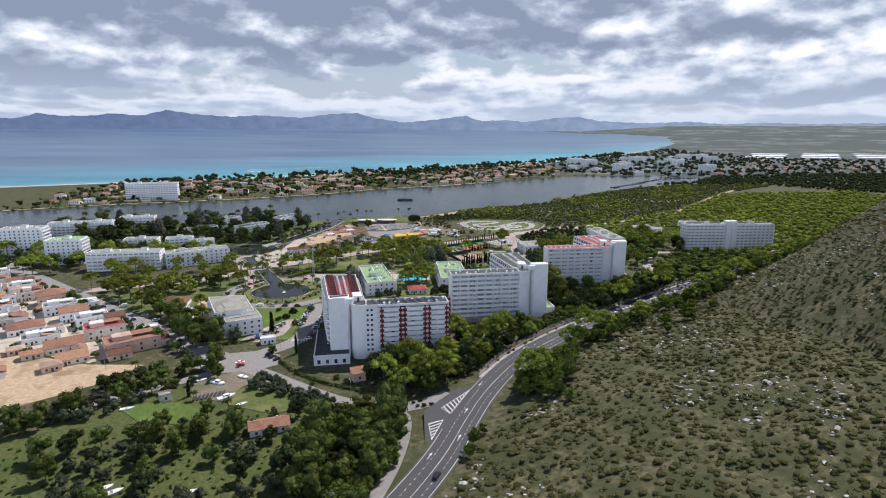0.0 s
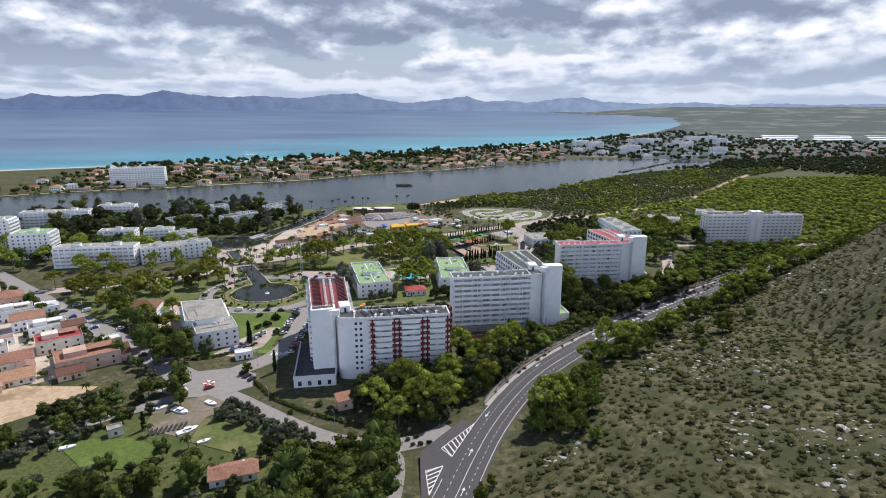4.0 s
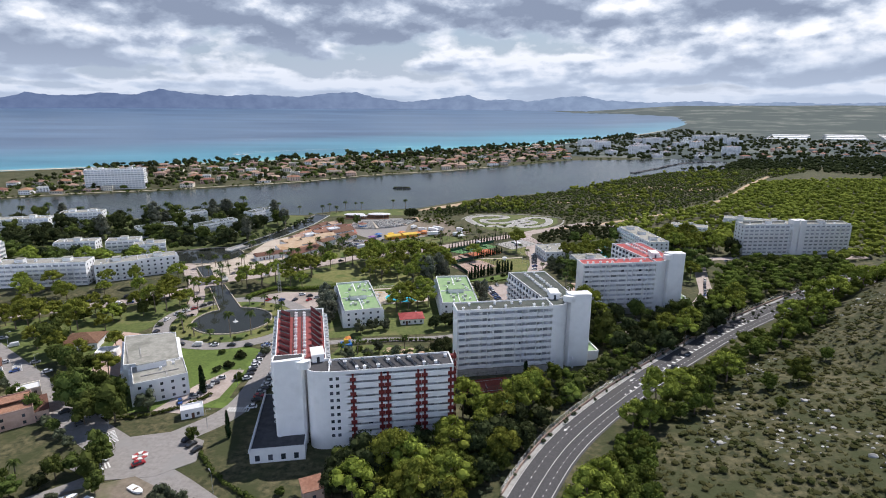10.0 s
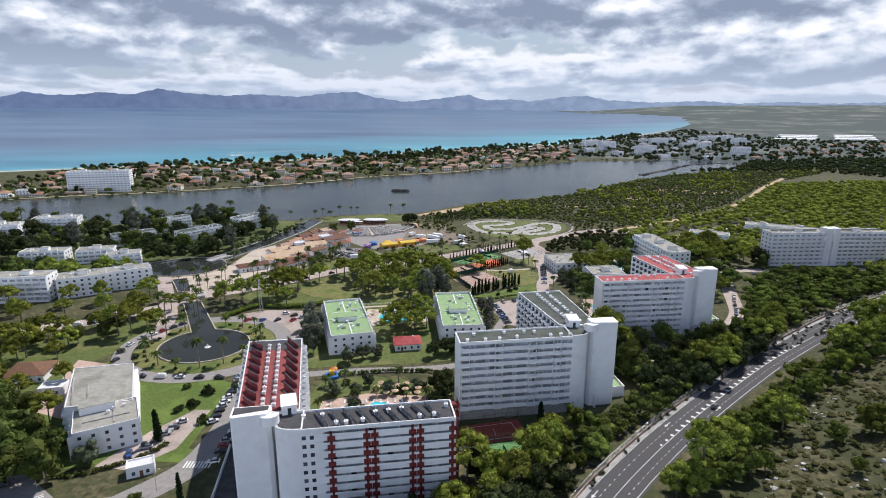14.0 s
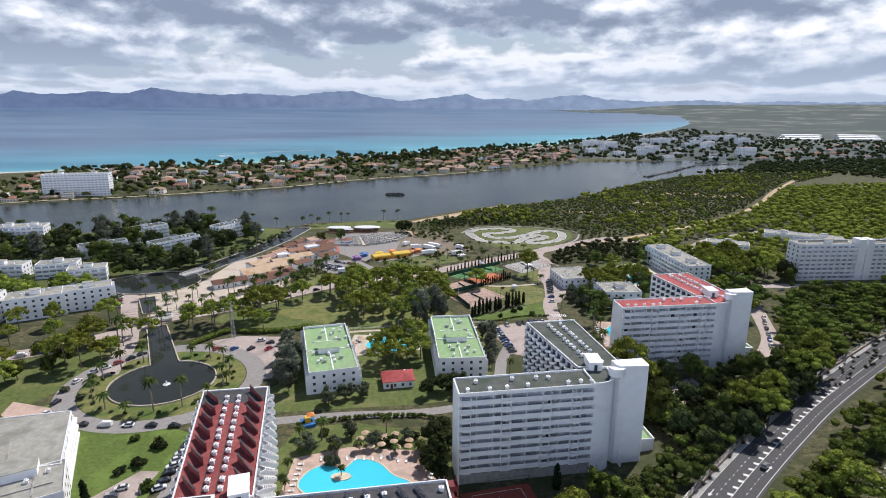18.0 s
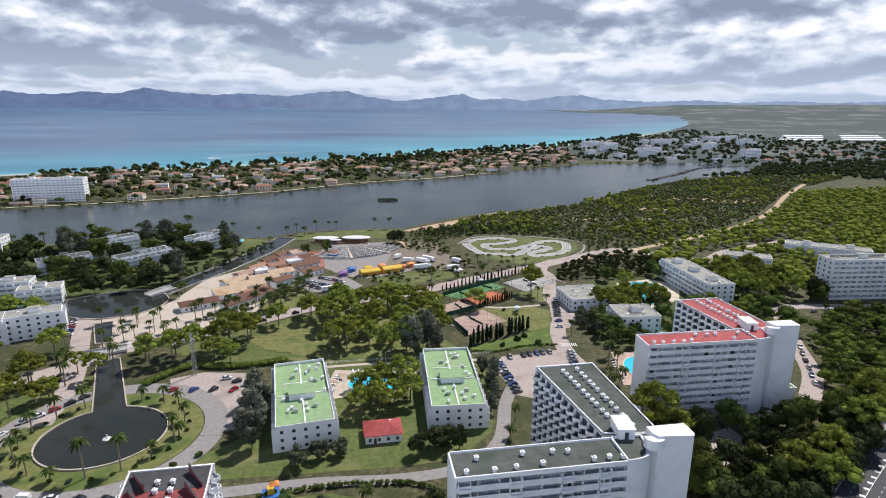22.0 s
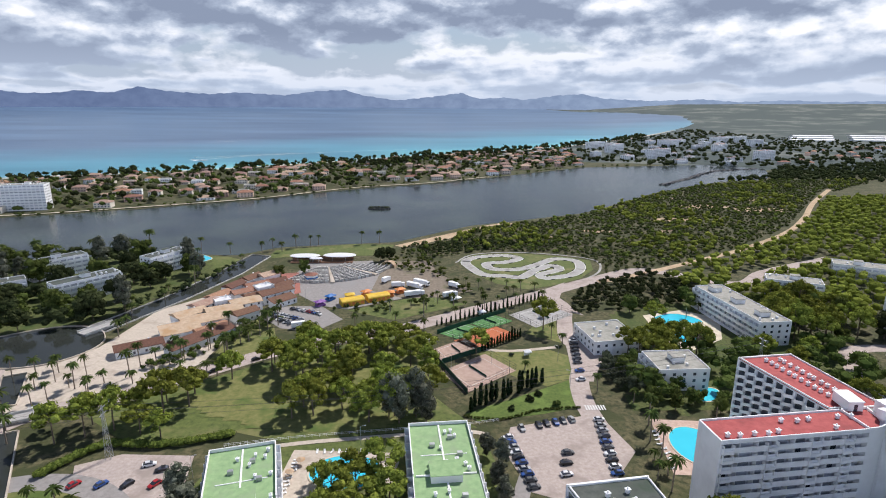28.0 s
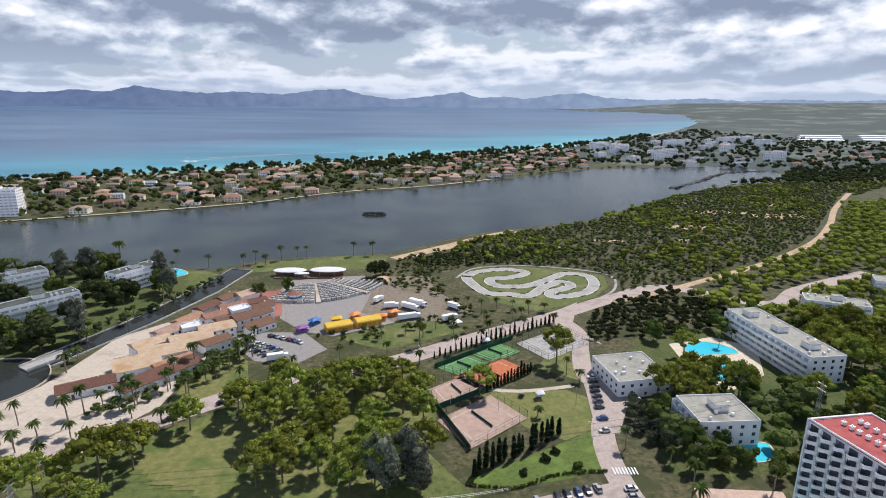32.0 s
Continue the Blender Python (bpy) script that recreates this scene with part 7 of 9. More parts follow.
growth("scrub", "undergrowth below the roadside pines", "scrub", scatter(FOREST, 700, 2.6, 30, (HOTEL_1, HOTEL_2, HOTEL_3, COURTS, CARS_3)), "olive", 1.1, 1.0, 14, 0.3, 30, 2)
growth("shrubs", "dark shrubs and low palms in front of the restaurants", "shrubs", scatter([(-122, 372), (-106, 382), (-88, 408), (-76, 432), (-82, 440), (-94, 416), (-108, 394), (-124, 380)], 70, 2.8, 75), "leaf", 1.7, 2.4, 16, 0.32, 75, 3)
growth("shrubs", "shrubs and small trees round the fair ground", "shrubs", scatter([(-60, 444), (-34, 436), (16, 462), (30, 478), (10, 520), (2, 548), (-30, 548), (-26, 520), (2, 510), (20, 478), (-14, 458), (-46, 450)], 60, 4.0, 76), "leaf", 1.9, 3.0, 16, 0.35, 76, 3)
growth("shrubs", "dark bushes along the canal bank", "shrubs", scatter([(-168, 440), (-160, 450), (-140, 500), (-128, 536), (-134, 540), (-148, 506), (-168, 456)], 46, 3.4, 77), "dark_pine", 1.8, 3.0, 16, 0.35, 77, 3)
rng = np.random.default_rng(31)
verts, faces = [], []
rocks = scatter(HILL, 9000, 0.8, 31)
keepers = [(x, y) for x, y in rocks if math.sin(x * 0.06 + 1) + math.sin(y * 0.08 + x * 0.03) + 0.9 * math.sin(x * 0.21 - y * 0.17) > 0.9]
rz = land([p[0] for p in keepers], [p[1] for p in keepers])
ico = bmesh.new()
bmesh.ops.create_icosphere(ico, subdivisions=1, radius=1)
iv, jf = np.array([v.co[:] for v in ico.verts]), [[v.index for v in f.verts] for f in ico.faces]
ico.free()
for (x, y), z in zip(keepers, rz):
    s = rng.uniform(0.18, 0.7) * (1.9 if rng.random() < 0.12 else 1)
    v = iv * rng.uniform(0.6, 1.3, (12, 1)) * s * np.array([1.3, 1.0, 0.6]) + np.array([x, y, z + 0.05])
    faces += [[i + len(verts) for i in f] for f in jf]
    verts += v.tolist()
tagged(part("rocks", raw_mesh("rocks", verts, faces, "stone"), None), "pale limestone boulders scattered on the hillside", "rocks", kind="stuff")
# ---- houses ----
def hip_roof(bm, w, d, z, h, over=0.5):
    a = [(-over, -over, z), (w + over, -over, z), (w + over, d + over, z), (-over, d + over, z)]
    ins = min(w, d) / 2
    r = [(ins, d / 2, z + h), (w - ins, d / 2, z + h)] if w >= d else [(w / 2, ins, z + h), (w / 2, d - ins, z + h)]
    v = [bm.verts.new(p) for p in a + r + [(x, y, z - 0.18) for x, y, _ in a]]
    if w >= d:
        fs = [(0, 1, 5, 4), (1, 2, 5), (2, 3, 4, 5), (3, 0, 4)]
    else:
        fs = [(0, 1, 4), (1, 2, 5, 4), (2, 3, 5), (3, 0, 4, 5)]
    for f in fs + [(6, 7, 1, 0), (7, 8, 2, 1), (8, 9, 3, 2), (9, 6, 0, 3), (9, 8, 7, 6)]:
        bm.faces.new([v[i] for i in f])
    return bm


def gable_roof(bm, w, d, z, h, over=0.5):
    a = [(-over, -over, z), (w + over, -over, z), (w + over, d + over, z), (-over, d + over, z), (-over, d / 2, z + h), (w + over, d / 2, z + h)]
    v = [bm.verts.new(p) for p in a] + [bm.verts.new((x, y, zz - 0.2)) for x, y, zz in a]
    for f in ((0, 1, 5, 4), (2, 3, 4, 5), (3, 0, 4), (1, 2, 5), (6, 10, 11, 7), (8, 11, 10, 9), (6, 7, 1, 0), (8, 9, 3, 2), (7, 8, 2, 1), (9, 6, 0, 3)):
        bm.faces.new([v[i] for i in f])
    return bm


def shed_roof(bm, w, d, z, h, over=0.4):
    a = [(-over, -over, z), (w + over, -over, z), (w + over, d + over, z + h), (-over, d + over, z + h)]
    v = [bm.verts.new(p) for p in a] + [bm.verts.new((x, y, zz - 0.2)) for x, y, zz in a]
    for f in ((0, 1, 2, 3), (7, 6, 5, 4), (0, 4, 5, 1), (1, 5, 6, 2), (2, 6, 7, 3), (3, 7, 4, 0)):
        bm.faces.new([v[i] for i in f])
    return bm


HOUSE_WINDOW = mesh_of(boxes((-0.5, 0.5, -0.05, 0.05, 0, 1.2)), "window", "glass")
HOUSE_DOOR = mesh_of(boxes((-0.5, 0.5, -0.05, 0.05, 0, 2.1)), "door", "brown_tile")


def house(label, x, y, a, w, d, h, style="hip", wall="cream", roof="tile", wins=3, chimney=True, z=0.0, name="house", rise=None, group=""):
    t = thing(name, label, name.replace("_", " "), pose(x, y, z, 0, 0, a), group)
    far = y > 600
    body = boxes((0, w, 0, d, -0.3, h))
    if far:
        for f in range(max(1, int(h / 2.7))):
            for i in range(abs(wins) + 2):
                wx = w * (i + 0.5) / (abs(wins) + 2)
                box(body, wx - 0.7, wx + 0.7, -0.08, 0.02, 0.8 + f * 2.7, 2.1 + f * 2.7)
        for i, f in enumerate(body.faces):
            f.material_index = 1 if i > 5 else 0
    part("wall", body, wall, t).data.materials.append(M["glass"])
    bm = bmesh.new()
    rise = rise or min(w, d) * 0.22
    if style == "flat":
        box(bm, 0.1, w - 0.1, 0.1, d - 0.1, h, h + 0.1)
        part("parapet", coping([(0, 0), (w, 0), (w, d), (0, d)], h, h + 0.6, 0.2), wall, t)
    else:
        {"hip": hip_roof, "gable": gable_roof, "shed": shed_roof}[style](bm, w, d, h + (0.02 if style != "shed" else 0.0), rise)
    if style == "gable":
        for gx_ in (0, w - 0.2):
            g2 = bmesh.new()
            vs = [g2.verts.new(p) for p in ((gx_, 0, h), (gx_, d, h), (gx_, d / 2, h + rise - 0.25), (gx_ + 0.2, 0, h), (gx_ + 0.2, d, h), (gx_ + 0.2, d / 2, h + rise - 0.25))]
            for f in ((0, 1, 2), (5, 4, 3), (0, 2, 5, 3), (1, 4, 5, 2), (0, 3, 4, 1)):
                g2.faces.new([vs[i] for i in f])
            part("gable", g2, wall, t)
    part("roof", bm, roof, t)
    floors = max(1, int(h / 2.7)) if wins > 0 else 1
    wins = abs(wins)
    for f in range(0 if far else floors):
        for i in range(wins):
            piece("window", HOUSE_WINDOW, t, pose(w * (i + 0.5) / wins, -0.03, 0.9 + f * 2.7))
    if wins > 1 and not far:
        piece("door", HOUSE_DOOR, t, pose(w * 0.5 / wins + w / wins * 0.55, -0.03, 0))
    if chimney:
        part("chimney", boxes((w * 0.7, w * 0.7 + 0.7, d * 0.6, d * 0.6 + 0.6, h, h + 1.9)), wall, t)
    return t


hr = random.Random(11)
# the spit between lake and sea
fx, fy = [p[0] for p in FAR_SHORE], [p[1] for p in FAR_SHORE]
sxx, syy = [p[0] for p in SEA_SHORE[:6]], [p[1] for p in SEA_SHORE[:6]]
SPIT = [(x, y + 14) for x, y in FAR_SHORE[1:12]] + [(x, y - 40) for x, y in reversed(SEA_SHORE[2:7])]
cells = scatter(SPIT, 215, 15.0, 41, ([(-480, 715), (-390, 730), (-395, 760), (-485, 745)],))
for x, y in cells:
    ang = math.degrees(math.atan2(90, 145)) + hr.choice((0, 0, 90, -90)) + hr.uniform(-8, 8)
    w_, d_ = hr.uniform(12, 20), hr.uniform(9, 13)
    flat_ = hr.random() < 0.22
    house("villa with " + ("flat white roof" if flat_ else "terracotta tiled roof") + " among trees", x, y, ang % 90 - 20, w_, d_, hr.choice((3.2, 5.8, 5.8)), "flat" if flat_ else "hip",
          hr.choice(("white", "cream", "pink", "cream", "pink")), "roof_stone" if flat_ else hr.choice(("pale_tile", "pale_tile", "tile")), -3, False, group="villas on the spit", z=0.0)
growth("woodland", "garden trees between the villas", "woodland", scatter(SPIT, 800, 7.0, 42), "leaf", 4.4, 7.5, 9, 0.9, 42, 2)
growth("woodland", "dark garden trees between the villas", "woodland", scatter(SPIT, 420, 9.0, 43), "dark_pine", 5.0, 9.0, 9, 0.9, 43)
SHORE_WOOD = [(x, y - 16) for x, y in SEA_SHORE[2:8]] + [(x, y - 48) for x, y in reversed(SEA_SHORE[2:8])]
growth("woodland", "tall dark pines along the beach", "woodland", scatter(SHORE_WOOD, 800, 5.6, 44), "dark_pine", 6.4, 13.0, 10, 1.0, 44)
growth("woodland", "pine wood at the back of the beach", "woodland", scatter([(-140, 1180), (60, 1330), (180, 1400), (150, 1350), (20, 1260), (-110, 1130)], 260, 7.0, 45), "dark_pine", 5.0, 10.0, 12, 1.1, 45)
growth("scrub", "reeds and bushes on the lake bank", "scrub", scatter([(x, y + 2) for x, y in FAR_SHORE[1:13]] + [(x, y + 13) for x, y in reversed(FAR_SHORE[1:13])], 520, 4.0, 46), "leaf", 2.0, 2.2, 16, 0.55, 46)
strip("shore_path", curve_through([(x, y + 5) for x, y in FAR_SHORE[1:10]], 12), 3.0, "beach", "pale walk along the lake bank", "path", 0.3)
strip("beach", curve_through([(x, y - 2) for x, y in SEA_SHORE[1:9]], 40), 13, "beach", "pale sandy beach along the bay", "beach", 0.5)
# resort town at the end of the lake
for i, (x, y) in enumerate(scatter([(380, 1190), (560, 1160), (640, 1250), (820, 1500), (900, 1900), (700, 1800), (420, 1560), (240, 1400), (180, 1340)], 34, 48, 47)):
    big = i % 4 == 0
    apartments("white hotel block in the resort town" if big else "low white building in the resort town", x, y, 30 + hr.uniform(-25, 25), hr.uniform(40, 60) if big else hr.uniform(18, 34), 14, hr.choice((5, 6)) if big else hr.choice((2, 3)), hr.choice(("roof_stone", "tile")), "we", "s", 2.9, 1, seed=i)
for x, y in scatter([(600, 1140), (900, 1230), (1500, 1300), (1600, 1500), (1000, 1600), (860, 1480)], 46, 34, 48):
    house("low house with tiled roof on the edge of the resort", x, y, hr.uniform(0, 90), hr.uniform(12, 24), 10, hr.choice((3.2, 5.8)), "hip", hr.choice(("white", "cream", "pink")), "tile", -1, False, group="houses of the resort")
growth("woodland", "trees among the resort buildings", "woodland", scatter([(190, 1300), (380, 1175), (640, 1130), (1600, 1250), (1700, 1600), (1100, 1750), (950, 2300), (640, 1900), (420, 1640)], 900, 15.0, 49), "dark_pine", 6.0, 6.5, 7, 1.4, 49)
for i in range(9):
    g_ = thing("greenhouse", "long low white greenhouse on the plain", "greenhouse", pose(1020 + i * 62, 1790 + (i % 3) * 95, 0, 0, 0, -8), "greenhouses on the plain")
    part("wall", boxes((0, 120, 0, 30, 0, 3.5)), "white", g_)
    part("roof", gable_roof(bmesh.new(), 120, 30, 3.5, 2.0, 0.3), "frame", g_)

# old quarter beside the avenue
TOWN = (
    (-172, 146, 37, 26, 16, 6.2, "flat", "pink", "tile"), (-196, 168, 37, 20, 14, 6.0, "flat", "cream", "roof_pink"), (-158, 158, 37, 12, 9, 4.0, "shed", "pink", "brown_tile"),
    (-212, 186, 37, 17, 12, 5.8, "flat", "white", "roof_stone"), (-228, 196, 37, 15, 12, 6.4, "gable", "white", "tile"), (-246, 208, 37, 18, 12, 6.0, "flat", "white", "roof_stone"),
    (-262, 226, 37, 16, 14, 7.4, "hip", "pink", "tile"), (-282, 238, 37, 14, 12, 6.0, "flat", "cream", "tile"), (-205, 148, 37, 18, 13, 3.6, "gable", "cream", "tile"),
    (-226, 160, 37, 18, 12, 3.4, "flat", "white", "roof_stone"), (-244, 174, 37, 18, 13, 3.8, "hip", "white", "tile"), (-264, 188, 37, 18, 13, 3.4, "flat", "cream", "roof_stone"),
    (-284, 204, 37, 18, 13, 6.0, "flat", "white", "tile"), (-302, 222, 37, 18, 13, 6.0, "hip", "cream", "tile"), (-300, 252, 37, 16, 12, 6.0, "flat", "white", "roof_stone"),
    (-250, 140, 37, 20, 13, 3.2, "flat", "white", "frame"), (-272, 158, 37, 20, 12, 3.2, "gable", "white", "tile"), (-320, 240, 37, 20, 14, 6.0, "flat", "white", "roof_stone"),
    (-290, 172, 37, 20, 12, 3.4, "flat", "white", "frame"), (-330, 262, 37, 20, 14, 6.0, "flat", "cream", "roof_stone"), (-345, 285, 37, 18, 13, 5.8, "flat", "white", "roof_stone"),
    (-310, 190, 37, 20, 12, 3.4, "hip", "cream", "tile"), (-190, 134, 37, 14, 8, 3.0, "shed", "cream", "tile"), (-236, 222, 37, 14, 9, 3.2, "flat", "white", "frame"),
    (-340, 215, 37, 22, 13, 3.4, "flat", "white", "roof_stone"), (-365, 240, 37, 22, 13, 5.8, "flat", "white", "tile"), (-376, 270, 37, 20, 13, 5.8, "hip", "cream", "tile"),
)
for x, y, a, w_, d_, h_, st, wall, roof in TOWN:
    t = house({"flat": "old terraced house with a flat parapet roof", "hip": "old house with a hipped tiled roof", "gable": "old house with a pitched tiled roof", "shed": "low lean-to shop with sloping roof"}[st] + (", " + wall + " walls"),
              x, y, a, w_, d_, h_, st, wall, roof, 4, st != "shed", name="house", group="houses of the old quarter")
    if st == "flat":
        part("roof_room", boxes((w_ * 0.15, w_ * 0.5, d_ * 0.3, d_ * 0.75, h_, h_ + 2.3)), wall, t)
        part("awning", shed_roof(bmesh.new(), w_ * 0.4, d_ * 0.3, h_ + 1.6, 0.5, 0.1), "tile" if wall != "white" else "frame", t).matrix_local = pose(w_ * 0.52, d_ * 0.4, 0)
growth("scrub", "garden trees of the old quarter", "scrub", scatter([(-180, 140), (-160, 160), (-330, 300), (-400, 280), (-330, 180), (-250, 130)], 60, 13.0, 50), "leaf", 2.0, 2.8, 26, 0.4, 50)

# smaller houses, annexes and roofed yards between them
centres = [(x + 0.8 * w_ / 2 - 0.6 * d_ / 2, y + 0.6 * w_ / 2 + 0.8 * d_ / 2) for x, y, a, w_, d_, h_, st, wall, roof in TOWN]
for x, y in scatter([(-182, 122), (-150, 154), (-176, 186), (-262, 248), (-330, 300), (-400, 290), (-360, 215), (-270, 130), (-225, 112)], 70, 9.5, 72):
    if min(math.hypot(x + 1 - a, y + 6 - b) for a, b in centres) < 9.5:
        continue
    st = hr.choice(("flat", "gable", "shed", "flat", "hip"))
    wall = hr.choice(("white", "cream", "pink", "white"))
    house("small " + wall + " annex with a " + {"flat": "flat terrace", "gable": "pitched tiled roof", "shed": "sloping tiled roof", "hip": "hipped tiled roof"}[st] + " in the old quarter", x, y, 37 + hr.choice((0, 90)), hr.uniform(7, 11), hr.uniform(6, 8), hr.choice((2.9, 3.2, 5.6)), st, wall,
          hr.choice(("tile", "pale_tile", "brown_tile")) if st != "flat" else hr.choice(("roof_stone", "pale_tile", "frame")), 2, False, group="annexes of the old quarter")

# garden house, sheds and white huts
house("old low white house with worn terracotta roof", -74, 70, 20, 15, 8, 3.0, "gable", "white", "tile", 3)
house("small pale garden shed with shed roof", -101.5, 66, 28, 4.5, 3.5, 2.4, "shed", "cream", "concrete", 1, False, name="shed", rise=0.5)
house("small pink hut with tiled roof among trees", -40.5, 115.5, 25, 6, 5, 4.0, "shed", "pink", "tile", 1, False, name="hut", rise=1.2, z=1.5)
house("white pool house with red tiled roof", -22, 258, 10, 12.5, 9.5, 3.2, "hip", "white", "roof_pink", 4)
house("small white gatehouse with flat roof", -98, 163.5, 25, 8, 5, 3.2, "flat", "white", "frame", 2, False)
house("small white kiosk with flat roof", -160, 214, 12, 9, 7, 3.2, "flat", "white", "frame", 2, False)
house("octagonal-looking pavilion with brown hipped roof", -182, 224, 10, 16, 14, 3.4, "hip", "white", "brown_tile", 5, False, rise=3.0)
house("low white house beside the apartment block", 86, 386, 10, 6, 6, 3, "flat", "white", "frame", 1, False)
house("grey gate lodge by a lane", -122, 98, 35, 5, 4, 3, "flat", "cream", "concrete", 1, False)
house("low white utility hut beside the hotel", 122, 270, 8, 4.5, 3.5, 2.6, "flat", "white", "frame", 1, False, name="hut")

# shops and restaurants by the pond
SHOPS = (
    (-138, 383, 33, 20, 9, 3.4, "gable", "white", "brown_tile"), (-124, 398, 33, 18, 11, 4.6, "shed", "white", "tan_roof"), (-119, 410, 33, 20, 13, 5.0, "gable", "white", "tan_roof"), (-113, 384, 56, 34, 7, 3.6, "shed", "white", "brown_tile"),
    (-112, 424, 33, 18, 12, 5.2, "gable", "cream", "tan_roof"), (-108, 402, 50, 16, 8, 4.0, "gable", "white", "tile"), (-104, 437, 33, 16, 11, 5.4, "gable", "white", "tan_roof"), (-114, 440, 33, 9, 8, 6.2, "flat", "white", "frame"),
    (-97, 424, 50, 13, 8, 4.6, "gable", "white", "brown_tile"), (-100, 450, 40, 14, 9, 4.8, "gable", "white", "brown_tile"), (-110, 458, 40, 13, 8, 4.4, "gable", "white", "tile"), (-92, 452, 45, 20, 9, 5.6, "gable", "white", "brown_tile"),
    (-106, 470, 40, 14, 8, 4.6, "gable", "white", "tile"), (-97, 478, 35, 13, 8, 4.4, "gable", "white", "brown_tile"), (-84, 446, 50, 15, 6, 3.4, "shed", "white", "brown_tile"), (-128, 405, 33, 10, 8, 4.2, "flat", "white", "tan_roof"),
    (-126, 420, 48, 16, 9, 5.0, "gable", "white", "tan_roof"), (-121, 434, 60, 15, 9, 5.4, "gable", "white", "pale_tile"), (-118, 450, 65, 14, 9, 4.6, "gable", "white", "tile"), (-115, 468, 68, 13, 8, 5.0, "gable", "white", "brown_tile"), (-110, 484, 65, 13, 8, 4.8, "gable", "white", "brown_tile"), (-102, 489, 50, 12, 9, 5.2, "gable", "white", "pale_tile"), (-98, 464, 42, 10, 8, 5.8, "flat", "white", "frame"), (-89, 470, 45, 12, 8, 4.6, "gable", "white", "brown_tile"),
)
for x, y, a, w_, d_, h_, st, wall, roof in SHOPS:
    house("white restaurant building with " + roof.replace("_", " ").replace("roof", "").strip() + " coloured roof by the promenade", x, y, a, w_, d_, h_, st, wall, roof, 4, hr.random() < 0.5, name="restaurant", group="restaurants on the promenade", rise=1.7)

# open-air theatre with benches, canopy, kiosk and arch
theatre = thing("open_air_theatre", "fan of grey bench rows facing a stage", "theatre", pose(-72, 541, 0.1))
for i in range(11):
    r0 = 13 + i * 3.4
    bm = bmesh.new()
    for a0, a1 in ((-112, -78), (-74, -42), (-38, -12)):
        n = 9
        for j in range(n):
            b0, b1_ = a0 + (a1 - a0) * j / n, a0 + (a1 - a0) * (j + 0.78) / n
            q = [(r * math.cos(radians(b)), r * math.sin(radians(b))) for r, b in ((r0, b0), (r0, b1_), (r0 + 1.3, b1_), (r0 + 1.3, b0))]
            prism(bm, q[::-1] if area(q) < 0 else q, 0, 0.55 + 0.12 * i)
    part("bench_row", bm, "concrete" if i % 2 else "stone", theatre)["kind"] = "stuff"
    steps_ = bmesh.new()
    for b in (-76, -40):
        q = [(r * math.cos(radians(b + w)), r * math.sin(radians(b + w))) for r, w in ((r0, -1.6), (r0, 1.6), (r0 + 3.2, 1.6), (r0 + 3.2, -1.6))]
        prism(steps_, q[::-1] if area(q) < 0 else q, 0, 0.1 + 0.1 * i)
    part("aisle", steps_, "paving", theatre)["kind"] = "stuff"
canopy = thing("canopy", "white saucer-shaped canopies over the stage", "canopy", pose(0, 0, 0))
for x, y, r, z in ((-89, 546, 11, 3.8), (-64, 546, 12, 4.2), (-80, 540, 5, 3.4)):
    bm = bmesh.new()
    rings = []
    for q, (rr, zz) in enumerate(((0.0, 0.55), (0.35, 0.45), (0.7, 0.25), (0.95, 0.1), (1.0, -0.25))):
        rings.append([bm.verts.new((x + r * max(rr, 0.02) * math.cos(2 * math.pi * i / 20), y + 0.5 * r * max(rr, 0.02) * math.sin(2 * math.pi * i / 20), z + zz)) for i in range(20)])
    for q in range(4):
        for i in range(20):
            bm.faces.new((rings[q][i], rings[q][(i + 1) % 20], rings[q + 1][(i + 1) % 20], rings[q + 1][i]))
    bm.faces.new(rings[0])
    part("membrane", bm, "frame", canopy)
    for i in range(6):
        a = i * math.pi / 3
        part("column", tube(bmesh.new(), (x + r * 0.8 * math.cos(a), y + 0.4 * r * math.sin(a), 0), (x + r * 0.8 * math.cos(a), y + 0.4 * r * math.sin(a), z), 0.18, 0.18), "concrete", canopy)
part("stage_wall", boxes((-98, -54, 545, 545.6, 0, 3.6), (-98, -54, 538, 545, 0.05, 0.9)), "brown_tile", canopy)
kiosk = thing("kiosk", "white and blue hexagonal kiosk with terracotta roof", "kiosk", pose(-75, 500, 0.1))
hexa = [(4.2 * math.cos(i * math.pi / 3), 4.2 * math.sin(i * math.pi / 3)) for i in range(6)]
part("wall", prism(bmesh.new(), hexa, 0, 3.6), "white", kiosk)
part("band", prism(bmesh.new(), [(x * 1.02, y * 1.02) for x, y in hexa], 0.8, 2.2), "blue", kiosk)
cone = bmesh.new()
base_ = [cone.verts.new((x * 1.15, y * 1.15, 3.6)) for x, y in hexa]
tip = cone.verts.new((0, 0, 5.0))
for i in range(6):
    cone.faces.new((base_[i], base_[(i + 1) % 6], tip))
cone.faces.new(base_[::-1])
part("roof", cone, "tile", kiosk)
arch = thing("band_shell", "wooden stepped half-round band shell", "band shell", pose(-28, 528, 0, 0, 0, -20))
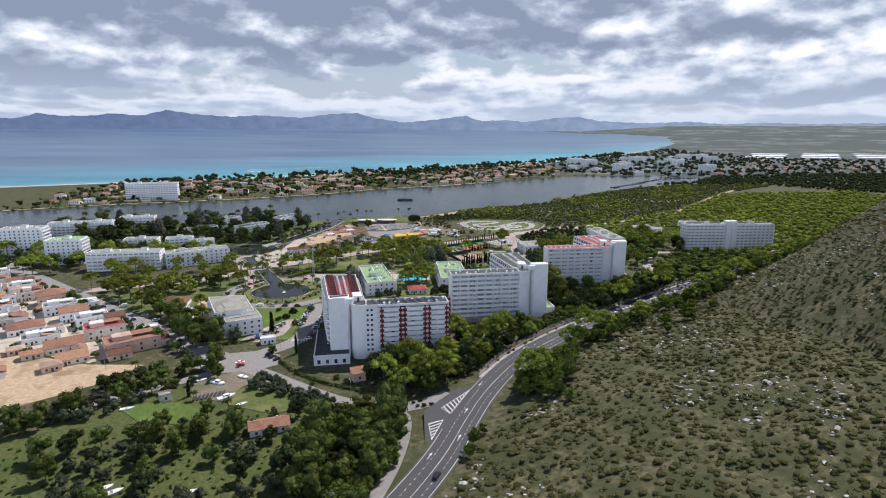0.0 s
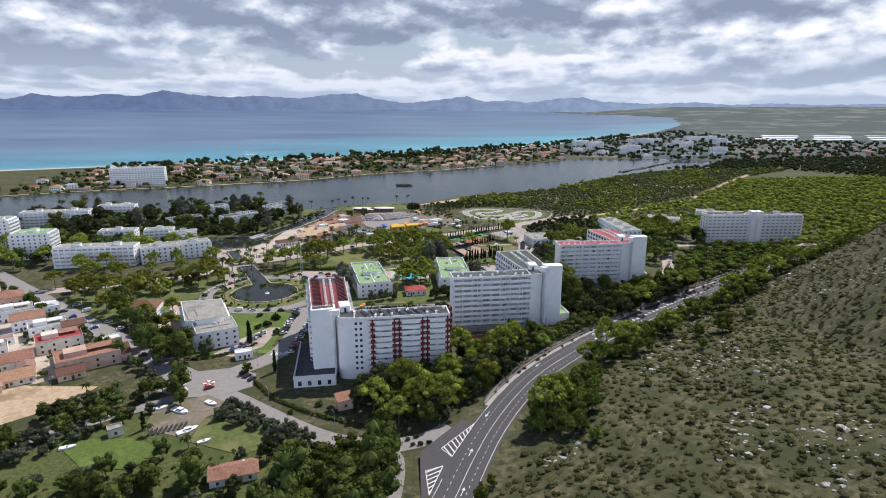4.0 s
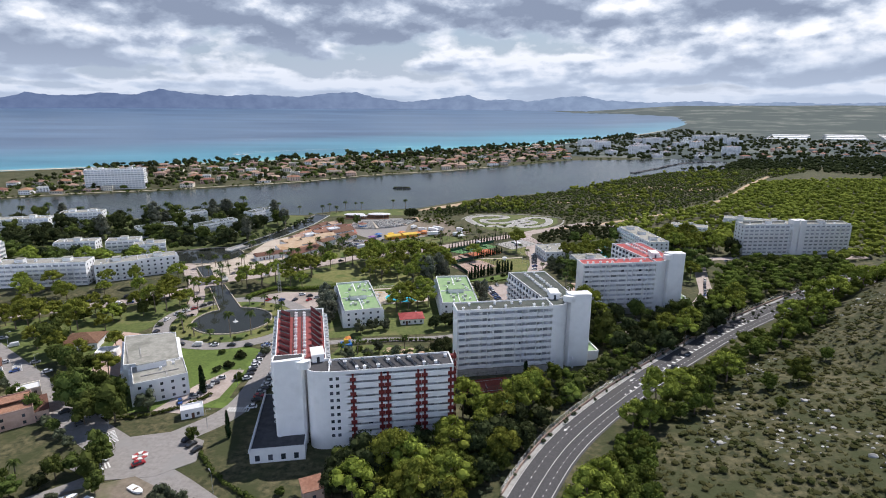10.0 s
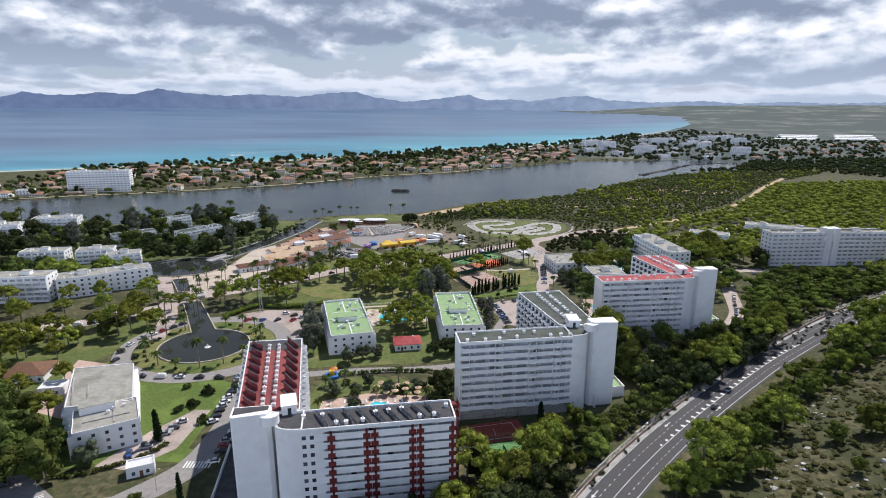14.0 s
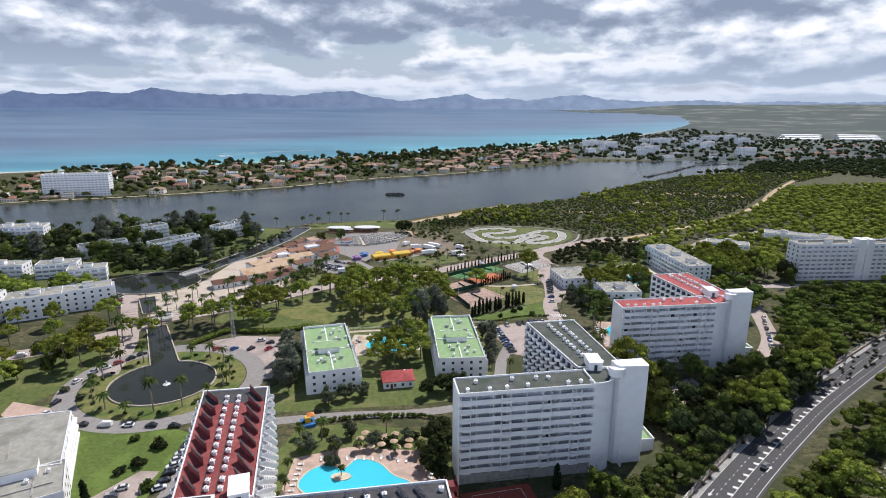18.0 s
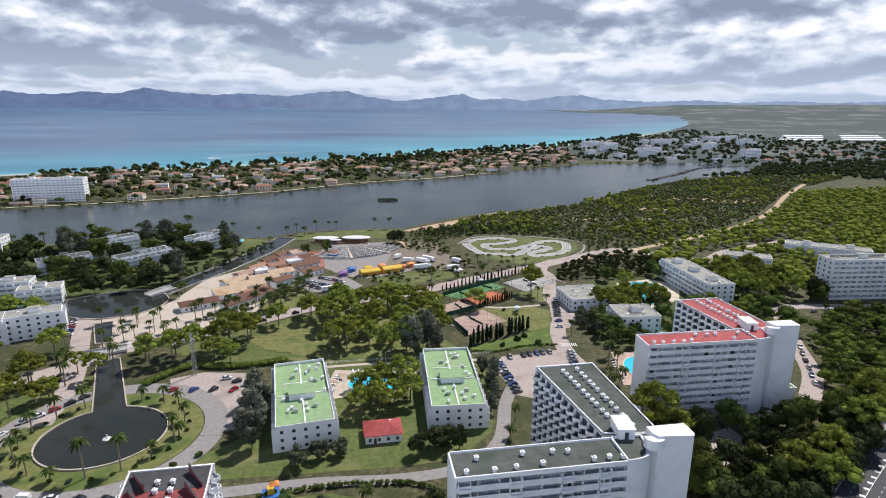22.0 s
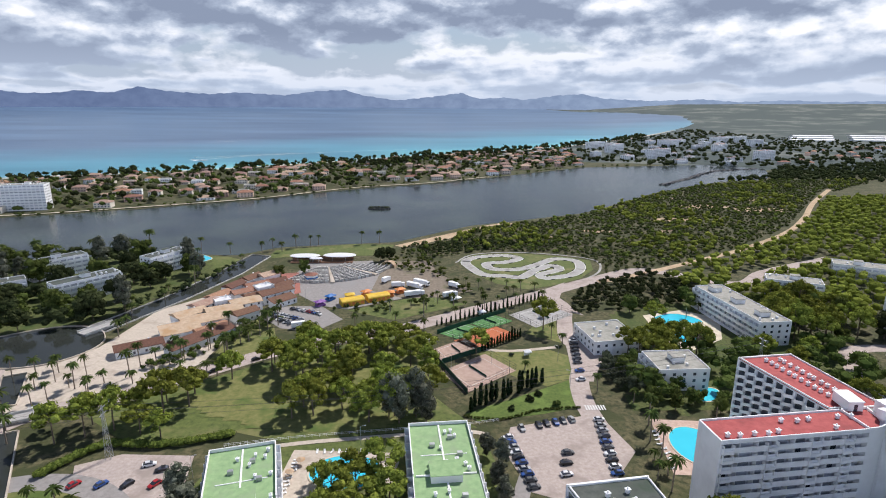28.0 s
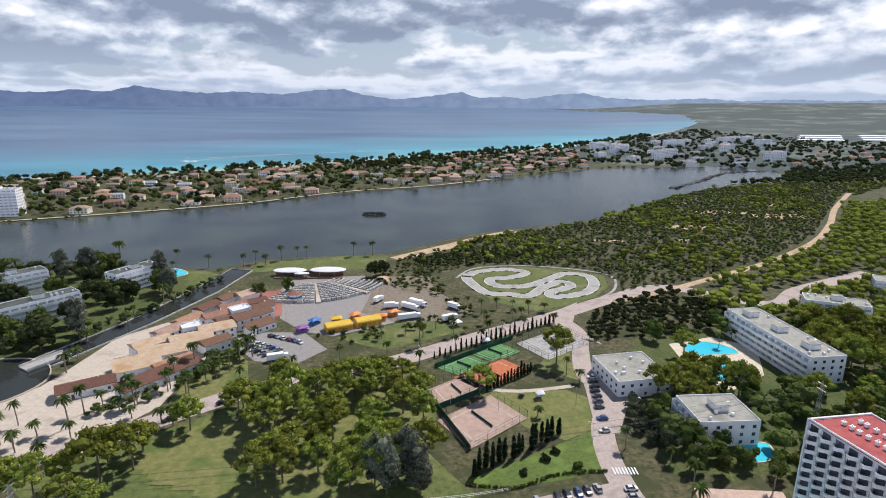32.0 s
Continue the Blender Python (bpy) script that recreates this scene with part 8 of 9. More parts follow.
for i in range(3):
    bm = bmesh.new()
    rr = 5.4 - 0.7 * i
    o_, n_ = [], []
    for j in range(13):
        t = math.pi * j / 12
        o_.append([bm.verts.new((rr * math.cos(t), 2.4 * i, rr * 0.8 * math.sin(t))), bm.verts.new((rr * math.cos(t), 2.4 * i + 2.6, rr * 0.8 * math.sin(t))), bm.verts.new(((rr - 0.25) * math.cos(t), 2.4 * i, (rr - 0.25) * 0.8 * math.sin(t))), bm.verts.new(((rr - 0.25) * math.cos(t), 2.4 * i + 2.6, (rr - 0.25) * 0.8 * math.sin(t)))])
    for j in range(12):
        a, b = o_[j], o_[j + 1]
        bm.faces.new((a[0], b[0], b[1], a[1])), bm.faces.new((a[2], a[3], b[3], b[2])), bm.faces.new((a[0], a[2], b[2], b[0])), bm.faces.new((a[1], b[1], b[3], a[3]))
    part("arch", bm, "tan_roof", arch)


def vaulted_stand(x, y, a, w, d, mat):
    t = thing("fair_stand", "long yellow fairground stand with a rounded roof", "stand", pose(x, y, 0.08, 0, 0, a), "fairground stands")
    part("body", boxes((0, w, 0, d, 0, 2.6)), mat, t)
    bm = bmesh.new()
    pr = [(d / 2 - d * 0.53 * math.cos(math.pi * i / 8), 2.6 + 1.3 * math.sin(math.pi * i / 8)) for i in range(9)]
    va = [[bm.verts.new((xx, yy, zz)) for yy, zz in pr] for xx in (-0.2, w + 0.2)]
    for i in range(8):
        bm.faces.new((va[0][i], va[0][i + 1], va[1][i + 1], va[1][i]))
    bm.faces.new(va[0]), bm.faces.new(va[1][::-1])
    part("roof", bm, "yellow", t)
    for i in range(5):
        part("flap", boxes((w * (i + 0.15) / 5, w * (i + 0.85) / 5, -0.06, -0.01, 0.5, 2.2)), "orange", t)


vaulted_stand(-47, 449, 25, 13, 7, "yellow"), vaulted_stand(-33, 456, 25, 13, 7, "yellow")
for x, y, mat, lab in ((-60, 452, "purple", "purple fairground stall"), (-45, 464, "yellow", "yellow fairground stall"), (-36, 470, "orange", "orange fairground stall"), (-56, 462, "blue", "blue fairground stall"), (-22, 468, "orange", "orange fairground ride platform"), (-16, 474, "orange", "orange fairground ride platform")):
    t = thing("fair_stall", lab + " with a pitched canopy", "stall", pose(x, y, 0.08, 0, 0, hr.uniform(0, 60)), "fairground stalls")
    part("counter", boxes((-2.5, 2.5, -1.8, 1.8, 0, 1.1)), mat, t)
    part("canopy", hip_roof(bmesh.new(), 5.6, 4.2, 2.6, 1.0, 0.2), mat, t).matrix_local = pose(-2.8, -2.1, 0)
    for i, j in product((-2.3, 2.3), (-1.6, 1.6)):
        part("post", boxes((i - 0.06, i + 0.06, j - 0.06, j + 0.06, 0, 2.6)), "metal", t)
for x, y, a, w_ in ((16, 456, 30, 5), (-2, 397, 25, 6), (46, 384, 10, 3), (29, 434, 20, 4), (62, 430, 30, 4)):
    t = thing("marquee", "small white tent with a pitched top", "tent", pose(x, y, 0.08, 0, 0, a), "white tents")
    part("canopy", hip_roof(bmesh.new(), w_, w_ * 0.8, 2.4, 1.0, 0.2), "white", t), part("side", boxes((0.1, w_ - 0.1, w_ * 0.8 - 0.15, w_ * 0.8 - 0.05, 0, 2.4)), "white", t)


# ---- vehicles ----
CAR_PAINT = {n: surface("car_paint_" + n, c, tuple(min(1, v * 1.1) for v in c), 2.0, 0.3, spec=0.5) for n, c in dict(white=(0.66, 0.66, 0.66), silver=(0.34, 0.35, 0.36), black=(0.02, 0.02, 0.022), grey=(0.10, 0.105, 0.11), red=(0.34, 0.02, 0.025), blue=(0.03, 0.08, 0.26)).items()}
WHEEL = mesh_of(tube(bmesh.new(), (0, -0.11, 0), (0, 0.11, 0), 0.32, 0.32, 12), "wheel", "tyre")


def lofted(sections, name, mat):
    """A skin over cross sections (x, half width, z bottom, z top, top half width)."""
    bm = bmesh.new()
    rows = [[bm.verts.new(p) for p in ((x, -w, b), (x, -w, (b + t) * 0.55), (x, -tw, t), (x, tw, t), (x, w, (b + t) * 0.55), (x, w, b))] for x, w, b, t, tw in sections]
    for a, b in zip(rows, rows[1:]):
        for i in range(6):
            bm.faces.new((a[i], a[(i + 1) % 6], b[(i + 1) % 6], b[i]))
    bm.faces.new(rows[0]), bm.faces.new(rows[-1][::-1])
    return mesh_of(bm, name, mat)


def with_wheels(me):
    """The same skin with its four wheels in one mesh, for vehicles seen from far off."""
    bm = bmesh.new()
    bm.from_mesh(me)
    n = len(bm.faces)
    for i, j in product((-1.3, 1.3), (-0.8, 0.8)):
        tube(bm, (i, j - 0.11, 0.32), (i, j + 0.11, 0.32), 0.32, 0.32, 10)
    for i, f in enumerate(bm.faces):
        f.material_index = 1 if i >= n else 0
    bm.to_mesh(me)
    bm.free()
    me.materials.append(M["tyre"])


def car_kind(colour, van=False, far=False):
    p = CAR_PAINT[colour]
    c = thing("van" if van else "car", f"parked {colour} {'van' if van else 'hatchback car'} on the road surface", "van" if van else "car", None, "parked vehicles")
    if van:
        part("body", lofted([(-2.4, 0.85, 0.35, 1.0, 0.8), (-2.3, 0.92, 0.3, 1.95, 0.8), (1.0, 0.92, 0.3, 1.98, 0.8), (1.7, 0.9, 0.3, 1.15, 0.8), (2.35, 0.82, 0.35, 0.95, 0.7)], "body", p), None, c)
        part("window", lofted([(0.95, 0.80, 1.3, 1.92, 0.72), (1.66, 0.84, 1.2, 1.24, 0.78)], "window", "glass"), None, c)
    else:
        part("body", lofted([(-2.1, 0.76, 0.38, 0.75, 0.7), (-1.95, 0.86, 0.3, 0.92, 0.78), (1.0, 0.88, 0.28, 0.93, 0.8), (1.9, 0.84, 0.3, 0.78, 0.74), (2.1, 0.74, 0.38, 0.62, 0.66)], "body", p), None, c)
        cab = part("cabin", lofted([(-1.75, 0.78, 0.88, 0.95, 0.74), (-1.2, 0.78, 0.88, 1.42, 0.62), (0.25, 0.78, 0.88, 1.45, 0.62), (1.05, 0.78, 0.88, 0.95, 0.72)], "cabin", "glass"), None, c)
        part("roof", lofted([(-1.15, 0.60, 1.4, 1.45, 0.56), (0.2, 0.60, 1.42, 1.48, 0.56)], "roof", p), None, cab)
    if far:
        with_wheels(c.children[0].data)
        return c
    for i, j in product((-1.3, 1.3), (-0.8, 0.8)):
        piece("wheel", WHEEL, c, pose(i, j, 0.32))
    return c


CARS = {(n, v, f): [None, False] for f in (0, 1) for n, v in (("white", 0), ("silver", 0), ("black", 0), ("grey", 0), ("red", 0), ("blue", 0), ("white", 1))}
cr = random.Random(17)


def park(x, y, a, kind=None, z=None):
    n, v = kind or cr.choices([q[:2] for q in CARS if q[2] == 0], (7, 5, 5, 4, 2, 2, 1))[0]
    kind = (n, v, 1 if y > 225 else 0)
    if CARS[kind][0] is None:
        CARS[kind][0] = car_kind(n, v, kind[2])
    z = (max(ground_z(x, y), 0.0) + 0.2 if z is None else z)
    m = pose(x, y, z, 0, 0, a)
    if not CARS[kind][1]:
        CARS[kind][1] = True
        CARS[kind][0].matrix_basis = m
    else:
        copy_thing(CARS[kind][0], m)


def row_of_cars(x0, y0, x1, y1, n, a, gaps=0.12, z=0.18):
    for i in range(n):
        if cr.random() > gaps:
            t = i / max(1, n - 1)
            park(x0 + (x1 - x0) * t + cr.uniform(-0.2, 0.2), y0 + (y1 - y0) * t + cr.uniform(-0.2, 0.2), a + cr.uniform(-3, 3) + cr.choice((0, 180)), None, z)


row_of_cars(-74.5, 172, -73.5, 214, 15, 12, 0.05), row_of_cars(-84, 196, -85.5, 232, 11, 30, 0.1), row_of_cars(-95, 196, -100, 180, 5, 20), row_of_cars(-104, 176, -97, 192, 4, 110)
row_of_cars(35, 294, 30, 320, 10, 10, 0.05, 0.1), row_of_cars(62, 300, 65, 331, 10, 8, 0.1, 0.1), row_of_cars(36, 326, 55, 331.5, 7, 100, 0.1, 0.1), row_of_cars(46, 300, 52, 322, 5, 10, 0.3, 0.1)
row_of_cars(66, 362, 72, 402, 11, 5, 0.1, 0.12), row_of_cars(84, 384, 86, 406, 6, 5, 0.1, 0.12)
row_of_cars(-86, 440, -66, 430, 8, 40, 0.1, 0.12), row_of_cars(-74, 446, -58, 438, 6, 130, 0.1, 0.12), row_of_cars(-80, 432, -70, 424, 5, 40, 0.1, 0.12)
row_of_cars(-134, 160, -232, 236, 10, 38, 0.35), row_of_cars(-128, 166, -220, 238, 9, 38, 0.4)
row_of_cars(-146, 238, -150, 264, 4, 75, 0.1, 0.2), row_of_cars(-148, 272, -136, 290, 5, 50, 0.1, 0.2), row_of_cars(-128, 231, -86, 230, 6, 3, 0.25, 0.2)
row_of_cars(-104, 296, -80, 296, 4, 60, 0.1, 0.12), row_of_cars(-86, 306, -76, 300, 3, 20, 0.2, 0.12), row_of_cars(-166, 300, -190, 288, 5, 25, 0.2, 0.2), row_of_cars(-172, 310, -250, 276, 9, 25, 0.3, 0.16)
row_of_cars(-120, 346, -60, 394, 5, 38, 0.4, 0.2), row_of_cars(-181, 352, -190, 372, 5, 20, 0.1, 0.2), row_of_cars(88, 244, 104, 252, 4, 100, 0.1, 0.12), row_of_cars(160, 300, 176, 336, 6, 70, 0.2, 0.2), row_of_cars(196, 380, 240, 390, 6, 20, 0.2, 0.2), row_of_cars(-90, 150, -84, 144, 3, 60, 0, 0.2)
park(-1.5, 39, 67, ("black", 0), 4.62), park(7.5, 52, 247, ("grey", 0), 4.5), park(103, 203, 44, ("grey", 0), 2.9), park(-113, 139, 150, ("white", 0), 0.3), park(-80, 34, 15, ("white", 1), 1.0), park(-100, 136, 40, ("red", 0), 0.3)


def truck(x, y, a, mat="white", L=9.0):
    t = thing("truck", "white box truck parked on the fair ground", "truck", pose(x, y, 0.1, 0, 0, a), "trucks of the fair")
    part("box", boxes((0, L, -1.2, 1.2, 1.0, 3.5)), mat, t), part("chassis", boxes((0, L + 0.6, -1.0, 1.0, 0.7, 1.0)), "dark_metal", t)
    cab = part("cab", boxes((L + 0.3, L + 2.2, -1.15, 1.15, 0.7, 2.9)), mat, t)
    part("windscreen", boxes((L + 2.15, L + 2.23, -1.0, 1.0, 1.8, 2.7)), "glass", cab)
    for xx, yy in product((1.2, 2.4, L + 1.2), (-1.05, 1.05)):
        w = piece("wheel", WHEEL, t, pose(xx, yy, 0.5) @ Matrix.Diagonal((1.5, 1.5, 1.5, 1)))


for x, y, a, L in ((-13, 466, 20, 10), (-12, 486, -35, 9), (-8, 492, -35, 9), (10, 464, 30, 7), (14, 486, -40, 6), (-22, 484, 10, 6), (-28, 492, 60, 5), (-68, 418, 20, 7)):
    truck(x, y, a, "white", L)


# ---- boats ----
def boat(x, y, a, L=6.0, z=0.3, cabin=True, cover=False, label=None):
    t = thing("boat", label or ("small white motor boat laid up on the grass" if cabin else "small white dinghy laid up on the grass"), "boat", pose(x, y, z, 0, 0, a), "boats laid up in the yard")
    secs = [(-L / 2, L * 0.15, 0.15, 0.8, L * 0.16), (0, L * 0.17, 0.0, 0.85, L * 0.19), (L * 0.3, L * 0.11, 0.1, 0.95, L * 0.14), (L / 2, 0.03, 0.7, 1.1, 0.05)]
    part("hull", lofted(secs, "hull", "white" if not cover else "concrete"), None, t)
    if cabin:
        part("cabin", boxes((-L * 0.15, L * 0.15, -L * 0.1, L * 0.1, 0.85, 1.7)), "white", t), part("window", boxes((-L * 0.1, L * 0.155, -L * 0.105, L * 0.105, 1.2, 1.55)), "glass", t)
    else:
        part("seat", boxes((-L * 0.1, L * 0.02, -L * 0.13, L * 0.13, 0.7, 0.9)), "pale_bark", t)
    return t


for x, y, a, L, cb in ((-113, 119, 30, 6, False), (-104, 117, -25, 8.5, True), (-95, 103, 40, 8, True), (-94, 123, -30, 6.5, False), (-133, 92, 20, 5.5, False), (-112, 38, 40, 6, False), (-108, 36, 35, 6.5, False), (-115, 34, 40, 5.5, False), (-131, 112, 25, 5, False), (-86, 96, 30, 5, False)):
    boat(x, y, a, L, 0.12 + max(ground_z(x, y), 0), cb)
boat(-80, 110, -20, 7, 0.1, False, True, "boat under a grey cover on the grass")
racks = thing("boat_rack", "dark wooden hull moulds stacked in rows", "rack", pose(-104, 104, 0.1, 0, 0, 25))
for i in range(8):
    part("hull_mould", lofted([(-2.5, 0.5, 0.0, 0.5, 0.5), (1.2, 0.5, 0.0, 0.55, 0.5), (2.6, 0.05, 0.2, 0.6, 0.06)], "hull_mould", "dark_metal"), None, racks).matrix_local = pose(-5 + i * 1.7, 0, 0, 0, 0, 70)
yacht = boat(-438, 1240, 20, 26, -1.2, True, False, "white motor yacht anchored in the bay")
speed = boat(-470, 1300, 200, 8, -1.0, True, False, "small speedboat drawing a white wake")
wake = strip("wake", [(-468, 1300, -0.9), (-430, 1318, -0.9), (-380, 1345, -0.9), (-297, 1395, -0.9)], 3.0, "paint", "long white foam wake on the sea", "wake", 0.0, False)
wake2 = strip("wake", [(-600, 1700, -0.9), (-560, 1735, -0.9), (-520, 1770, -0.9)], 3.0, "paint", "white foam wake on the sea", "wake", 0.0, False)

# motor yacht with its wake in the bay
boat(-455, 1248, -160, 16.0, -1.0, True, False, "white motor yacht under way in the bay")
strip("wake", curve_through([(-446, 1251), (-361, 1337), (-205, 1429), (-60, 1490)], 20), 3.2, "paint", "white foam wake behind the yacht", "wake", -0.6)

# island in the lake and the stone mole
isle = thing("lake_island", "small ring of dark rocks in the lake", "island", pose(-55, 753, -1))
bm = bmesh.new()
for i in range(30):
    a = 2 * math.pi * i / 30
    box(bm, -1.6, 1.6, -1.3, 1.3, -0.5, hr.uniform(0.9, 1.6), pose(10 * math.cos(a), 5.5 * math.sin(a), 0, hr.uniform(-15, 15), hr.uniform(-15, 15), hr.uniform(0, 90)))
part("rocks", bm, "roof_dark", isle)
part("bushes", crown_mesh("bushes", np.random.default_rng(3), [(10 * math.cos(a), 5.5 * math.sin(a), 1.3, 1.5) for a in np.linspace(0, 6.2, 16)], 24, 0.4, "dark_pine"), None, isle)
bm = bmesh.new()
for p in curve_through([(322, 932), (352, 965), (385, 995), (425, 1044), (461, 1084), (505, 1106), (554, 1122)], 5.0):
    for j in range(2):
        box(bm, -3, 3, -2.2, 2.2, -1.5, hr.uniform(0.3, 1.0), pose(p.x + hr.uniform(-3, 3), p.y + hr.uniform(-3, 3), -1, hr.uniform(-12, 12), hr.uniform(-12, 12), hr.uniform(0, 90)))
tagged(part("stone_mole", bm, "roof_dark"), "long low mole of dark stones in the lake", "mole")

# ---- small things ----
LOUNGER = thing("sun_lounger", "white sun lounger on the pool terrace", "lounger", None, "loungers round the pools")
part("frame", boxes((-0.95, 0.95, -0.32, 0.32, 0.22, 0.32), (-0.85, -0.78, -0.3, -0.24, 0, 0.22), (0.78, 0.85, -0.3, -0.24, 0, 0.22), (-0.85, -0.78, 0.24, 0.3, 0, 0.22), (0.78, 0.85, 0.24, 0.3, 0, 0.22)), "white", LOUNGER)
part("backrest", boxes((0, 0.75, -0.32, 0.32, 0, 0.08)), "white", LOUNGER).matrix_local = pose(0.25, 0, 0.32, 0, -35, 0)
spots = [(-44 + 3 * math.cos(a) * 0 + 0, 190 + i * 2.6, 0) for i, a in enumerate(np.linspace(0, 3, 8))] + [(-2 + hr.uniform(-2, 1), 186 + i * 1.9, 170) for i in range(12)] + [(-38 + i * 2.8, 210.5 + hr.uniform(-1, 1.5), 90) for i in range(11)] + \
    [(-40 + hr.uniform(-1, 1), 292 + i * 1.8, 10) for i in range(10)] + [(-34 + i * 2.4, 312.5, 80) for i in range(9)] + [(-10 + hr.uniform(-1, 1), 298 + i * 2, 190) for i in range(6)] + [(82 + hr.uniform(-1, 1), 303 + i * 2.6, 10) for i in range(9)] + [(-22 + i * 2.2, 189.3, 80) for i in range(8)]
for i, (x, y, a) in enumerate(spots):
    m = pose(x, y, 0.1, 0, 0, a + hr.uniform(-20, 20))
    if i:
        copy_thing(LOUNGER, m)
    else:
        LOUNGER.matrix_basis = m
PARASOL = thing("parasol", "straw-coloured parasol on a pole", "parasol", None, "parasols round the pools")
part("pole", tube(bmesh.new(), (0, 0, 0), (0, 0, 2.4), 0.04, 0.04), "pale_bark", PARASOL)
bm = bmesh.new()
rim = [bm.verts.new((1.5 * math.cos(i * math.pi / 5), 1.5 * math.sin(i * math.pi / 5), 1.95)) for i in range(10)]
tip = bm.verts.new((0, 0, 2.6))
for i in range(10):
    bm.faces.new((rim[i], rim[(i + 1) % 10], tip))
part("canopy", bm, "tan_roof", PARASOL)
for i, (x, y) in enumerate([(-26 + 4 * (i % 5) + hr.uniform(-1, 1), 216 + 3.4 * (i // 5) + hr.uniform(-1, 1)) for i in range(14)] + [(-3, 204), (-5, 208), (-40, 300), (-38, 306), (84, 324), (-9, 304)]):
    m = pose(x, y, 0.05)
    if i:
        copy_thing(PARASOL, m)
    else:
        PARASOL.matrix_basis = m
LAMP = thing("street_lamp", "grey street lamp with a single arm", "street lamp", None, "street lamps")
part("pole", tube(bmesh.new(), (0, 0, 0), (0, 0, 7.5), 0.09, 0.06), "metal", LAMP)
part("arm", tube(bmesh.new(), (0, 0, 7.4), (1.4, 0, 7.8), 0.05, 0.04), "metal", LAMP)
part("lamp_head", boxes((1.2, 1.9, -0.14, 0.14, 7.72, 7.88)), "metal", LAMP)
for i, (x, y, a) in enumerate([(-122, 158, 40), (-150, 180, 40), (-180, 204, 40), (-210, 228, 40), (-70, 122, 130), (-40, 104, 120), (-86, 158, 0), (-86, 190, 0), (-150, 96, 60), (-165, 132, 0), (-118, 340, 130), (-80, 374, 130), (-40, 398, 120), (0, 416, 120), (40, 444, 120), (30, 376, 0), (12, 372, 0), (34, 358, 0), (-70, 300, 0), (-20, 316, 0), (60, 356, 180), (60, 380, 180), (-56, 430, 0), (-70, 460, 0), (-20, 440, 0), (5, 456, 0), (-80, 470, 0)]):
    m = pose(x, y, 0.1, 0, 0, a)
    if i:
        copy_thing(LAMP, m)
    else:
        LAMP.matrix_basis = m
pylon = thing("power_pylon", "grey steel lattice pylon carrying cables", "pylon", pose(-101, 310, 0))
bm = bmesh.new()
for z in range(8):
    w0, w1 = 0.9 - 0.09 * z, 0.9 - 0.09 * (z + 1)
    c0, c1 = [Vector((sx_ * w0, sy_ * w0, z * 2.4)) for sx_, sy_ in ((-1, -1), (1, -1), (1, 1), (-1, 1))], [Vector((sx_ * w1, sy_ * w1, (z + 1) * 2.4)) for sx_, sy_ in ((-1, -1), (1, -1), (1, 1), (-1, 1))]
    for i in range(4):
        tube(bm, c0[i], c1[i], 0.06, 0.06, 4), tube(bm, c0[i], c1[(i + 1) % 4], 0.035, 0.035, 4), tube(bm, c0[(i + 1) % 4], c1[i], 0.035, 0.035, 4)
part("lattice", bm, "metal", pylon)
for z in (16.0, 18.2):
    part("cross_arm", boxes((-0.12, 0.12, -1.9, 1.9, z, z + 0.18)), "metal", pylon)
pylon2 = copy_thing(pylon, pose(140, 362, 0, 0, 0, 10))
cable = thing("power_cable", "thin dark power cables between the pylons", "cable")
for yy, zz in ((-1.8, 16.1), (1.8, 16.1), (-1.8, 18.3), (1.8, 18.3)):
    for (ax, ay), (bx, by) in (((-101, 310), (140, 362)), ((-101, 310), (-240, 285))):
        bm = bmesh.new()
        last = None
        for i in range(25):
            t = i / 24
            q = Vector((ax + (bx - ax) * t, ay + (by - ay) * t + yy, zz - 5.5 * 4 * t * (1 - t) * (1 if bx > 0 else 0.5)))
            if last:
                tube(bm, last, q, 0.035, 0.035, 4)
            last = q
        part("wire", bm, "dark_metal", cable)["kind"] = "stuff"
slide = thing("pool_slide", "blue and yellow children's play slide", "slide", pose(-47, 232, 0, 0, 0, 20))
part("deck", boxes((-2.5, 2.5, -2.5, 2.5, 0, 1.2)), "blue", slide), part("tower", boxes((-1, 1, -1, 1, 1.2, 3.2)), "yellow", slide), part("roof", hip_roof(bmesh.new(), 2.4, 2.4, 3.2, 1.0, 0.2), "orange", slide)
